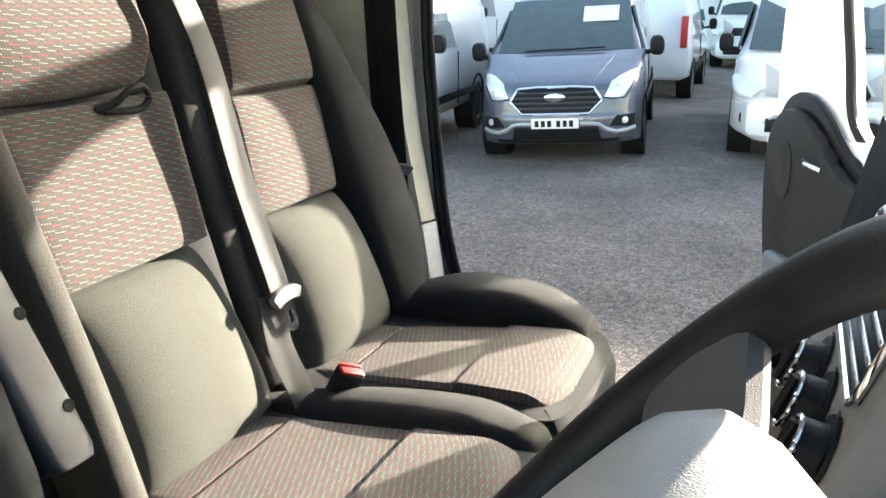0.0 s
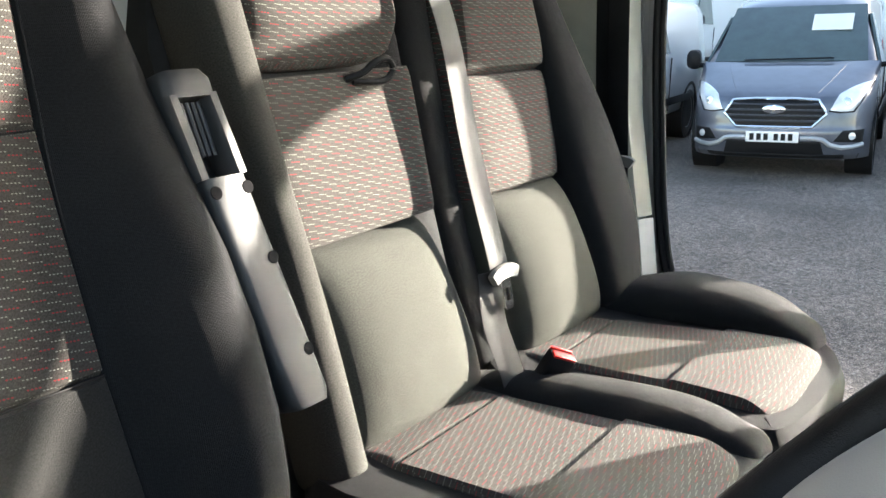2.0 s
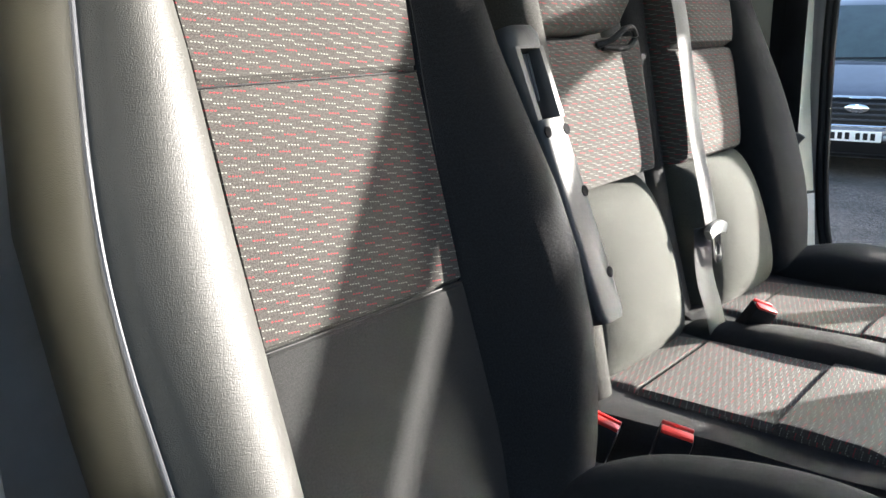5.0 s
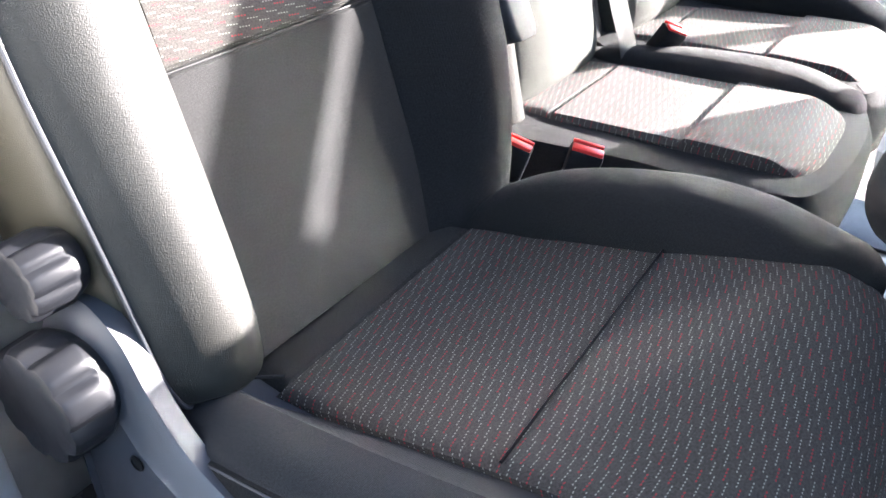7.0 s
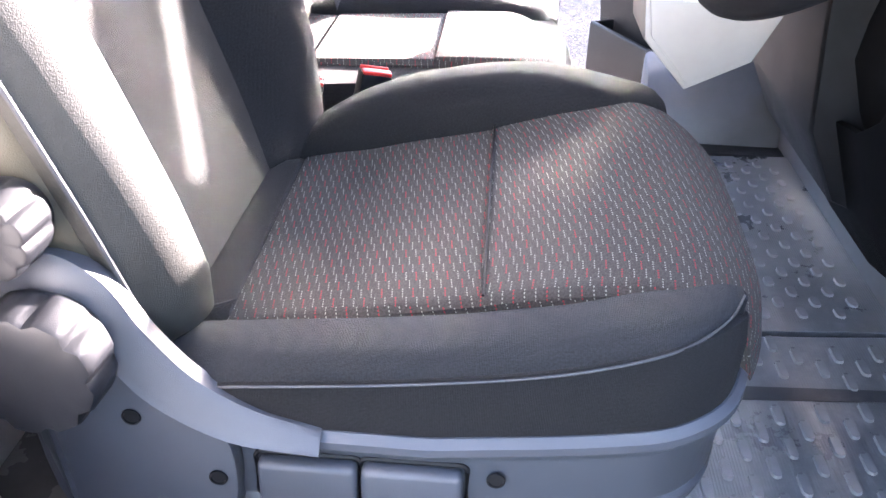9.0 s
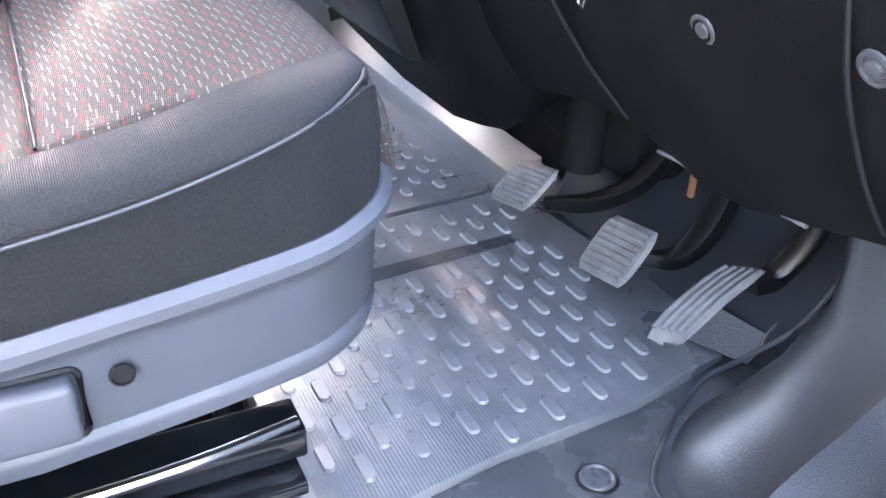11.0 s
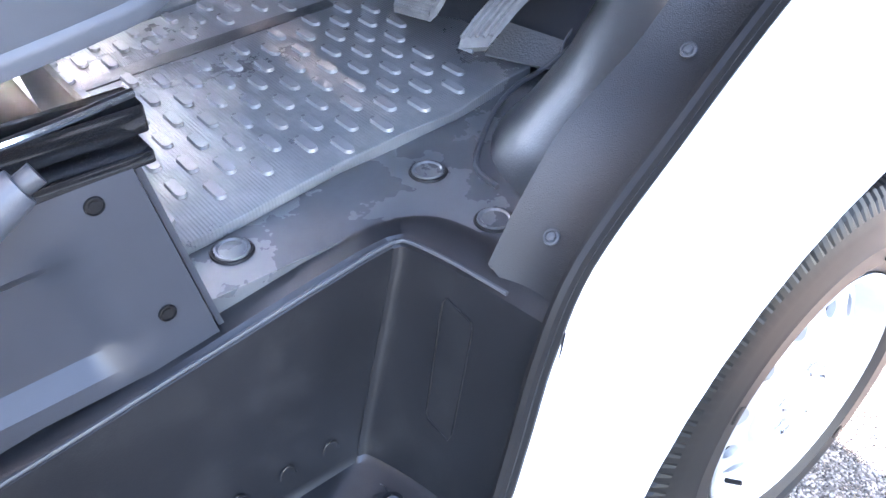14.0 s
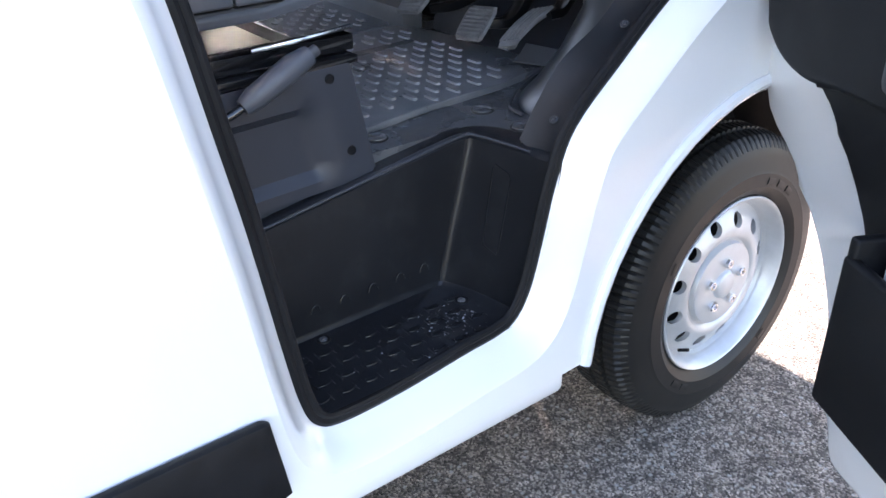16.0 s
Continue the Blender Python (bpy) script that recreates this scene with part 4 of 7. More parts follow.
    uvl = bm.loops.layers.uv.new("UVMap")
    vs = [[bm.verts.new(p) for p in r] for r in rows]
    grid_faces(bm, vs)
    for fc in bm.faces:
        for lp in fc.loops:
            lp[uvl].uv = (lp.vert.co.x, lp.vert.co.y + lp.vert.co.z)
    bmesh.ops.recalc_face_normals(bm, faces=bm.faces[:])
    bmesh.ops.solidify(bm, geom=bm.faces[:], thickness=0.004)
    part("cushion_bolster", bm, M_TWILL, s, "dark twill cloth bolster")
    part("piping", tube([e + V((0, -0.001, -0.0005)) for e in edge], 0.0011, 6), M_DARK, s, "fine pale stitched piping")
    seam([(-0.628, 0.03, 1.214), (-0.60, 0.06, 1.216), (-0.575, 0.10, 1.205)], s)
    seam([C(-0.367, 0.10, 0.0125), C(-0.367, 0.2, 0.0133), C(-0.367, 0.33, 0.0133), C(-0.367, 0.432, 0.0125)], s, M_SEAL, 0.0014)
    part("cushion_bolster", bolster([(C(-0.62, 0.470, -0.038), (0, 0.045, 0), (0, 0, 0.05)), (C(-0.52, 0.482, -0.006), (0, 0.060, 0.0), (0, -0.01, 0.062)), (C(-0.40, 0.487, 0.000), (0, 0.064, 0), (0, -0.012, 0.066)), (C(-0.30, 0.485, -0.008), (0, 0.062, 0), (0, -0.008, 0.060)), (C(-0.20, 0.470, -0.034), (0, 0.055, 0), (0, 0, 0.05))], tip=0.03), M_SIDE, s, "black cloth bolster")
    rim = closed_curve([(-0.668, 0.03), (-0.655, 0.004), (-0.60, -0.004), (-0.50, -0.007), (-0.40, -0.008), (-0.27, -0.007), (-0.212, 0.004), (-0.172, 0.045), (-0.150, 0.14), (-0.141, 0.28), (-0.146, 0.40), (-0.170, 0.49), (-0.25, 0.54), (-0.45, 0.55), (-0.60, 0.548), (-0.665, 0.53), (-0.672, 0.27)], 5)
    def tall(x, y):
        top = float(np.interp(x, (-0.645, -0.543, -0.43, -0.331, -0.265, -0.222, -0.19, -0.15), (1.178, 1.199, 1.213, 1.228, 1.245, 1.256, 1.262, 1.258)))
        t = min(1.0, max(0.0, (y - 0.02) / 0.10))
        return top + (min(top, 1.222) - top) * t * t * (3 - 2 * t)
    def belt_row(o, f):
        return [V((x, y, f(x, y))) for x, y in offset_loop(rim, o)]
    low = lambda x, y: 1.135 + 0.10 * max(0, x + 0.45)
    part("cushion_side", loft([belt_row(-0.03, lambda x, y: low(x, y) - 0.03), belt_row(-0.004, low), belt_row(0.002, lambda x, y: low(x, y) + 0.03), belt_row(0.003, lambda x, y: tall(x, y) - 0.02), belt_row(0.0, lambda x, y: tall(x, y) + 0.004), belt_row(-0.012, lambda x, y: tall(x, y) + 0.004), belt_row(-0.06, lambda x, y: tall(x, y) - 0.03)]), M_SIDE, s, "black leatherette cushion side")
    # grey base cover with its two blanks
    cov = [(-0.05, 1.064), (-0.014, 1.068), (-0.006, 1.070), (-0.003, 1.080), (-0.003, 1.084), (-0.006, 1.088), (-0.004, 1.092), (-0.001, 1.140), (0.002, 1.148), (0.010, 1.156), (0.010, 1.163), (0.004, 1.169), (-0.02, 1.166)]
    rise = lambda x: 0.0 if x < -0.40 else 0.12 * (x + 0.40)
    part("base_cover", loft([[V((x, y, z + rise(x))) for x, y in offset_loop(rim, o)] for o, z in cov]), M_GREY, s, "grey plastic seat base cover")
    for x0, x1 in ((-0.531, -0.454), (-0.451, -0.373)):
        part("blank_cover", box((x0, -0.020, 1.098), (x1, -0.004, 1.138), 0.005, 3), M_GREY, s)
    for x0, x1 in ((-0.534, -0.4525), (-0.4525, -0.370)):
        part("blank_gap", tube([V((x, -0.0075, z)) for x, z in rounded(x0, 1.095, x1, 1.141, 0.006)], 0.0022, 6, closed=True), M_SEAL, s)
    for x, z, y in ((-0.348, 1.131, -0.0105), (-0.56, 1.124, -0.0225), (-0.62, 1.179, -0.0225)):
        part("screw_hole", lathe([(0.0, 0.0075), (0.0012, 0.0072), (0.0014, 0.006), (-0.003, 0.0052), (-0.003, 0.001)], 16, (0, -1, 0), (x, y, z)), M_SEAL, s)
    # recliner cover sweeping down into the base, with its bright upper chamfer
    arm = smooth_path([(-0.700, 0, 1.16), (-0.722, 0, 1.235), (-0.708, 0, 1.288), (-0.667, 0, 1.312), (-0.628, 0, 1.292), (-0.603, 0, 1.250), (-0.572, 0, 1.212), (-0.53, 0, 1.186), (-0.48, 0, 1.171)], 5)
    under = smooth_path([(-0.675, 0, 1.08), (-0.69, 0, 1.235), (-0.685, 0, 1.26), (-0.667, 0, 1.278), (-0.645, 0, 1.262), (-0.628, 0, 1.232), (-0.60, 0, 1.196), (-0.547, 0, 1.166), (-0.48, 0, 1.158)], 5)
    part("recliner_edge", thin_sheet([[a + V((0, 0.004, -0.004)), a + V((0, -0.014, 0)), a + (b - a) * 0.2 + V((0, -0.020, 0)), a + (b - a) * 0.85 + V((0, -0.025, 0)), b + V((0, -0.028, 0)), b + V((0, -0.020, -0.003))] for a, b in zip(arm, under)], 0.003), M_GREY, s, "grey plastic recliner edge")
    plate = closed_curve([(-0.692, 1.10), (-0.700, 1.235), (-0.69, 1.265), (-0.667, 1.282), (-0.643, 1.266), (-0.625, 1.232), (-0.598, 1.194), (-0.556, 1.168), (-0.546, 1.14), (-0.548, 1.10), (-0.56, 1.078), (-0.66, 1.078)], 4)
    part("recliner_plate", prism(plate, 1, -0.0215, 0.0, 0.002), M_GREY, s, "grey plastic recliner cover")
    fluted_knob(-0.664, -0.034, 1.246, 0.050, 0.030, s)
    fluted_knob(-0.679, -0.018, 1.339, 0.031, 0.030, s)
    # rails and pedestal
    for y in (0.035, 0.46):
        part("seat_rail", box((-0.68, y, 0.988), (-0.232, y + 0.04, 1.014), 0.003), M_GLOSS, s, "glossy black steel rail")
        part("rail_foot", box((-0.66, y - 0.012, 0.962), (-0.25, y + 0.052, 0.972), 0.002), M_GLOSS, s)
    part("rail_flange", box((-0.67, 0.012, 0.974), (-0.240, 0.05, 0.986), 0.002), M_GLOSS, s)
    part("slide_lever", tube(smooth_path([(-0.42, 0.02, 1.022), (-0.32, 0.02, 1.026), (-0.24, 0.03, 1.028)], 4), 0.004, 8), M_CHROME, s)
    # pedestal panel with its embossed field
    rows = []
    for i in range(25):
        x = -0.76 + 0.54 * i / 24
        row = []
        for j in range(13):
            z = 0.772 + 0.205 * j / 12 + 0.03 * (x + 0.22)
            t = min(1, max(0, min((-0.30 - x) / 0.03 + 0.5, (0.915 + 0.03 * (x + 0.22) - z) / 0.016 + 0.5, (z - 0.80 - 0.03 * (x + 0.22)) / 0.016 + 0.5)))
            t = t * t * (3 - 2 * t)
            row.append(V((x - 0.04 * (j / 12), 0.018 + 0.017 * t, z)))
        rows.append(row)
    part("pedestal_panel", thin_sheet(rows, 0.006), M_PANEL, s, "dark blue-grey pressed pedestal panel")
    for x, z in ((-0.296, 0.957), (-0.264, 0.828)):
        part("screw_hole", lathe([(0.0, 0.0085), (0.002, 0.008), (0.0022, 0.0075), (-0.001, 0.007), (-0.001, 0.005), (0.001, 0.0045), (0.001, 0.001)], 16, (0, -1, 0), (x, 0.0112, z)), M_SEAL, s)
    part("pedestal_end", thin_sheet([[V((-0.218 - 0.04 * t, 0.02, 0.775 + 0.2 * t)), V((-0.214 - 0.04 * t, 0.05, 0.775 + 0.2 * t)), V((-0.214 - 0.04 * t, 0.49, 0.775 + 0.2 * t))] for t in (0, 0.5, 1)], 0.006), M_PANEL, s)
    part("pedestal_skirt", box((-0.78, 0.024, 0.70), (-0.225, 0.05, 0.80), 0.003), M_PANEL, s)
    part("pedestal", box((-0.72, 0.06, 0.80), (-0.28, 0.49, 0.97), 0.006), M_BLACK, s)
    return s


M_TWILL = fabric("dark twill cloth", (0.014, 0.0155, 0.0185), sheen=0.05)
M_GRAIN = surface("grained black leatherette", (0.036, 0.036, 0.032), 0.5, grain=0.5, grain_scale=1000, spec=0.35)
M_OLIVE = surface("dark olive leatherette", (0.052, 0.048, 0.033), 0.5, grain=0.3, grain_scale=900)
M_KNOB = surface("dark grey knob plastic", (0.013, 0.014, 0.017), 0.38, grain=0.25, grain_scale=1500, spec=0.3)
M_GLOSS = surface("glossy black paint", (0.008, 0.008, 0.009), 0.16, coat=0.6)
M_PANEL = surface("blue-grey pressed panel", (0.030, 0.034, 0.044), 0.42, grain=0.2, grain_scale=1500)
driver_seat()


# ---- passenger bench ----
def D(y, z, off=0.0):
    """A place on the face of the bench's backs."""
    return V((-0.728 - 0.27 * (z - 1.20) + off, y, z))


def bench_back(s, low, mid, top, tray):
    """The padded back between seams given as (left y, right y) at three heights."""
    part("lower_back_panel", pad(D(low[0], 1.17, -0.015), D(low[1], 1.17, -0.015), D(mid[1], 1.455, -0.015), D(mid[0], 1.45, -0.015), 0.068, 0.06, p=2.6), M_CLOTH, s, "plain grey cloth panel")
    if tray:
        part("folded_table", pad(D(mid[0] - 0.004, 1.452, -0.008), D(mid[1] + 0.014, 1.457, -0.008), D(top[1] + 0.004, 1.672, -0.008), D(top[0] - 0.004, 1.668, -0.008), 0.036, 0.06, 30, 26, p=9), M_PATTERN, s, "folded table covered in flecked cloth")
        part("shoulder_panel", bolster([(D((top[0] + top[1]) / 2, z, o), (0, (top[1] - top[0]) / 2 * k, 0), (d, 0, 0.01)) for z, o, k, d in ((1.69, -0.05, 1.0, 0.06), (1.74, -0.035, 1.0, 0.075), (1.80, -0.04, 1.0, 0.07), (1.88, -0.05, 0.95, 0.06))], 40, 5), M_PATTERN, s, "flecked cloth shoulder panel")
    else:
        part("back_panel", pad(D(mid[0], 1.455), D(mid[1], 1.455), D(top[1], 1.65), D(top[0], 1.65), 0.024, 0.06, p=4), M_PATTERN, s, "flecked cloth panel")
        part("shoulder_panel", pad(D(top[0], 1.65), D(top[1], 1.65), D(top[1] - 0.03, 1.90), D(top[0] + 0.03, 1.90), 0.034, 0.06, p=4), M_PATTERN, s, "flecked cloth shoulder panel")


def bench_cushion(s, rear, mid, front):
    z0 = 1.19
    part("cushion_rear_panel", pad((-0.765, rear[0], z0 - 0.015), (-0.655, rear[0], z0), (-0.655, rear[1], z0), (-0.765, rear[1], z0 - 0.015), 0.010, 0.06, p=5), M_PATTERN, s)
    part("cushion_panel", pad((-0.657, rear[0], z0), (-0.46, mid[0], z0 + 0.004), (-0.46, mid[1], z0 + 0.004), (-0.657, rear[1], z0), 0.008, 0.06, p=14), M_PATTERN, s, "flecked cloth panel")
    def nose(u, v, q, n):
        return q + V((-0.03 * (2 * v - 1) ** 4 * u, 0, -0.06 * max(0, u - 0.6) ** 1.6 * 3))
    part("cushion_panel", pad((-0.468, mid[0], z0 + 0.004), (-0.255, front[0], z0 + 0.004), (-0.255, front[1], z0 + 0.004), (-0.468, mid[1], z0 + 0.004), 0.014, 0.09, 20, 20, p=9, bend=nose), M_PATTERN, s, "flecked cloth panel")


def passenger_seats():
    a = thing("passenger_seat", "middle passenger seat in flecked cloth, folded table in its back", "car seat", "passenger seats")
    bench_back(a, (0.755, 1.075), (0.728, 1.0), (0.712, 1.015), True)
    part("back_bolster", bolster([(D(0.724, 1.17, -0.015), (0, 0.036, 0), (0.055, 0, 0.015)), (D(0.709, 1.35, -0.008), (0, 0.034, 0), (0.058, 0, 0.015)), (D(0.691, 1.55, -0.008), (0, 0.033, 0), (0.058, 0, 0.015)), (D(0.680, 1.75, -0.015), (0, 0.038, 0), (0.058, 0, 0.015)), (D(0.69, 1.88, -0.03), (0, 0.038, 0), (0.05, 0, 0.015))]), M_SHADEDCLOTH, a, "plain grey cloth bolster")
    part("back_bolster", bolster([(D(1.075, 1.17, -0.085), (0, 0.04, 0), (0.05, 0, 0.015)), (D(1.05, 1.4, -0.085), (0, 0.055, 0), (0.05, 0, 0.015)), (D(1.045, 1.7, -0.085), (0, 0.05, 0), (0.05, 0, 0.015)), (D(1.05, 1.88, -0.085), (0, 0.05, 0), (0.05, 0, 0.015))]), M_SIDE, a, "black cloth bolster")
    part("back_shell", loft([ring(D(0.87, z, -0.09), (0, w, 0), (0.045, 0, 0.01), 24, 5) for z, w in ((1.08, 0.2), (1.2, 0.235), (1.7, 0.24), (1.88, 0.2))]), M_BLACK, a)
    bench_cushion(a, (0.755, 1.02), (0.77, 1.045), (0.78, 1.06))
    rim = closed_curve([(-0.76, 0.70), (-0.5, 0.70), (-0.34, 0.715), (-0.27, 0.76), (-0.248, 0.92), (-0.262, 1.08), (-0.31, 1.13), (-0.5, 1.125), (-0.76, 1.10)], 5)
    part("cushion_side", loft([[V((x, y, z)) for x, y in offset_loop(rim, o)] for z, o in ((1.03, -0.03), (1.06, -0.008), (1.11, 0.0), (1.16, 0.0), (1.185, -0.012), (1.19, -0.04))]), M_SIDE, a, "black cushion side")
    part("cushion_bolster", bolster([((-0.70, 1.07, 1.165), (0, 0.045, 0), (0, 0, 0.04)), ((-0.55, 1.09, 1.185), (0, 0.055, 0), (0, 0, 0.038)), ((-0.40, 1.105, 1.188), (0, 0.055, 0), (0, 0, 0.038)), ((-0.30, 1.10, 1.17), (0, 0.045, 0), (0, 0, 0.038))]), M_SIDE, a, "black cloth bolster")
    seam([(-0.36, 0.697, 1.135), (-0.30, 0.72, 1.14), (-0.262, 0.775, 1.142)], a, M_SHEET)
    b = thing("passenger_seat", "outer passenger seat in dark flecked cloth", "car seat", "passenger seats")
    bench_back(b, (1.20, 1.51), (1.15, 1.42), (1.165, 1.44), False)
    part("back_bolster", bolster([(D(1.56, 1.20, 0.0), (0, 0.08, 0), (0.06, -0.01, 0.015)), (D(1.545, 1.35, 0.005), (0, 0.105, 0), (0.075, -0.015, 0.015)), (D(1.52, 1.52, 0.0), (0, 0.10, 0), (0.072, -0.015, 0.015)), (D(1.485, 1.68, -0.01), (0, 0.065, 0), (0.06, -0.01, 0.015)), (D(1.44, 1.86, -0.03), (0, 0.05, 0), (0.05, 0, 0.015))]), M_SIDE, b, "black cloth bolster")
    part("back_bolster", bolster([(D(1.155, 1.17, -0.08), (0, 0.045, 0), (0.05, 0, 0.015)), (D(1.13, 1.4, -0.08), (0, 0.04, 0), (0.05, 0, 0.015)), (D(1.135, 1.7, -0.08), (0, 0.045, 0), (0.05, 0, 0.015)), (D(1.16, 1.86, -0.085), (0, 0.045, 0), (0.05, 0, 0.015))]), M_SIDE, b)
    part("back_shell", loft([ring(D(1.36, z, -0.09), (0, w, 0), (0.045, 0, 0.01), 24, 5) for z, w in ((1.08, 0.22), (1.2, 0.25), (1.6, 0.245), (1.88, 0.2))]), M_BLACK, b)
    bench_cushion(b, (1.18, 1.43), (1.20, 1.49), (1.20, 1.52))
    rim = closed_curve([(-0.76, 1.13), (-0.5, 1.145), (-0.33, 1.15), (-0.272, 1.19), (-0.25, 1.35), (-0.262, 1.50), (-0.33, 1.60), (-0.5, 1.65), (-0.76, 1.66)], 5)
    part("cushion_side", loft([[V((x, y, z)) for x, y in offset_loop(rim, o)] for z, o in ((1.03, -0.03), (1.06, -0.008), (1.11, 0.0), (1.16, 0.0), (1.185, -0.012), (1.19, -0.04))]), M_SIDE, b, "black cushion side")
    part("cushion_bolster", bolster([((-0.70, 1.56, 1.19), (0, 0.07, 0), (0, 0, 0.045)), ((-0.58, 1.58, 1.212), (0, 0.09, 0), (0, -0.005, 0.05)), ((-0.43, 1.585, 1.205), (0, 0.075, 0), (0, -0.005, 0.048)), ((-0.33, 1.555, 1.175), (0, 0.06, 0), (0, 0, 0.045))]), M_SIDE, b, "black cloth bolster")


passenger_seats()
tagged(part("bench_box", box((-0.80, 0.72, 0.80), (-0.36, 1.62, 1.035), 0.012), M_DARK), "dark plastic box under the passenger seats", "seat base")

# ---- folded armrest ----
M_ARM = surface("mid grey armrest plastic", (0.030, 0.031, 0.033), 0.42, grain=0.3, grain_scale=1200, spec=0.4)


def armrest():
    s = thing("armrest", "folded grey plastic armrest beside the driver's seat", "armrest")
    ax = V((-0.37, -0.09, 0.93)).normalized()      # along it
    fr = V((0.93, 0.0, 0.37)).normalized()       # its face
    lo = V((-0.602, 0.562, 1.372))
    L = 0.335
    rings = []
    for t, w, d in ((0.0, 0.022, 0.03), (0.01, 0.029, 0.042), (0.05, 0.030, 0.05), (0.2, 0.028, 0.045), (L - 0.09, 0.027, 0.04)):
        rings.append(ring(lo + ax * t - fr * d, (0, w, 0), fr * d, 24, 6))
    part("body", loft(rings), M_ARM, s)
    top = lo + ax * (L - 0.09)
    for yy in (-0.024, 0.024):
        part("handle_side", tube([top + V((0, yy, 0)) - fr * 0.03, top + ax * 0.085 + V((0, yy, 0)) - fr * 0.03], 0.028, 10, flat=V((0, 0.008, 0)), p=4), M_ARM, s)
    part("handle_top", loft([ring(top + ax * t - fr * 0.032, (0, w, 0), fr * d, 20, 5) for t, w, d in ((0.082, 0.031, 0.03), (0.1, 0.031, 0.032), (0.11, 0.025, 0.028))]), M_ARM, s)
    part("slot_back", box((-0.004, -0.022, 0.0), (0.004, 0.022, 0.09), 0.002, tilt=Matrix.Translation(top - fr * 0.04) @ Matrix((( fr.x, 0, ax.x, 0), (0, 1, 0, 0), (fr.z, 0, ax.z, 0), (0, 0, 0, 1)))), M_BLACK, s)
    for k in range(5):
        part("slot_rib", tube([top + ax * 0.025 + V((0, -0.014 + k * 0.007, 0)) - fr * 0.022, top + ax * 0.08 + V((0, -0.014 + k * 0.007, 0)) - fr * 0.018], 0.0024, 6), M_DARK, s)
    for t, yy in ((L - 0.105, -0.02), (L - 0.105, 0.02), (0.155, 0.018), (0.055, 0.018)):
        part("screw_hole", lathe([(0.0, 0.0068), (0.0012, 0.0066), (0.0014, 0.004), (0.001, 0.001)], 14, fr, lo + ax * t + V((0, yy, 0)) - fr * 0.0008), M_DEEP, s)


armrest()


# ---- belts ----
def strap(pts, w, mat, parent, name="strap"):
    return part(name, tube(smooth_path(pts, 8), 0.0012, 8, flat=V(w)), mat, parent)


M_GRIP = surface("grey grip plastic", (0.12, 0.12, 0.115), 0.5)


def tongue_parts(parent, c, across, down, n):
    """The T-shaped metal tongue with its plastic grip."""
    c, a, d, n = V(c), V(across).normalized(), V(down).normalized(), V(n).normalized()
    grip = [c + a * (0.034 * math.sin(t)) - d * (0.010 * math.cos(t) - 0.006) for t in [-1.3 + 2.6 * k / 8 for k in range(9)]]
    part("grip", tube(grip, 0.006, 8, flat=d * 0.012), M_GRIP, parent, "pale plastic grip")
    o = [(-0.013, 0.008), (0.013, 0.008), (0.012, 0.05), (0.008, 0.056), (-0.008, 0.056), (-0.012, 0.05)]
    h = [(-0.006, 0.022), (0.006, 0.022), (0.006, 0.042), (-0.006, 0.042)]
    bm = prism(o, 2, -0.0015, 0.0015, 0.0, holes=[h])
    m = Matrix.Translation(c) @ Matrix(((a.x, d.x, n.x, 0), (a.y, d.y, n.y, 0), (a.z, d.z, n.z, 0), (0, 0, 0, 1)))
    bmesh.ops.transform(bm, matrix=m, verts=bm.verts[:])
    part("tongue", bm, M_CHROME, parent, "bright metal tongue")


belt = thing("seat_belt", "grey seat belt hanging over the middle passenger seat", "seat belt", "seat belts")
strap([(-0.93, 1.04, 2.05), (-0.86, 1.035, 1.9), (-0.785, 1.04, 1.74), (-0.74, 1.05, 1.55), (-0.695, 1.055, 1.40), (-0.69, 1.06, 1.37)], (0, 0.025, 0), M_STRAP, belt)
strap([(-0.70, 1.045, 1.375), (-0.685, 1.04, 1.30), (-0.665, 1.055, 1.23), (-0.65, 1.07, 1.16)], (0.004, 0.026, 0), M_STRAP, belt)
tongue_parts(belt, (-0.682, 1.058, 1.372), (0, 1, 0.02), (0.15, 0.12, -1), (1, 0, 0.15))
belt2 = thing("seat_belt", "black seat belt hanging beside the passenger door pillar", "seat belt", "seat belts")
strap([(-0.83, 1.655, 2.0), (-0.815, 1.655, 1.7), (-0.80, 1.66, 1.45), (-0.77, 1.66, 1.15), (-0.76, 1.66, 0.95)], (0.026, -0.004, 0), M_BLACK, belt2)
strap([(-0.80, 1.645, 2.0), (-0.785, 1.645, 1.7), (-0.77, 1.65, 1.45), (-0.75, 1.65, 1.15), (-0.74, 1.65, 0.95)], (0.024, -0.004, 0), M_BLACK, belt2)
tongue_parts(belt2, (-0.765, 1.638, 1.455), (1, 0, 0.05), (-0.3, 0, -1), (0, -1, 0))


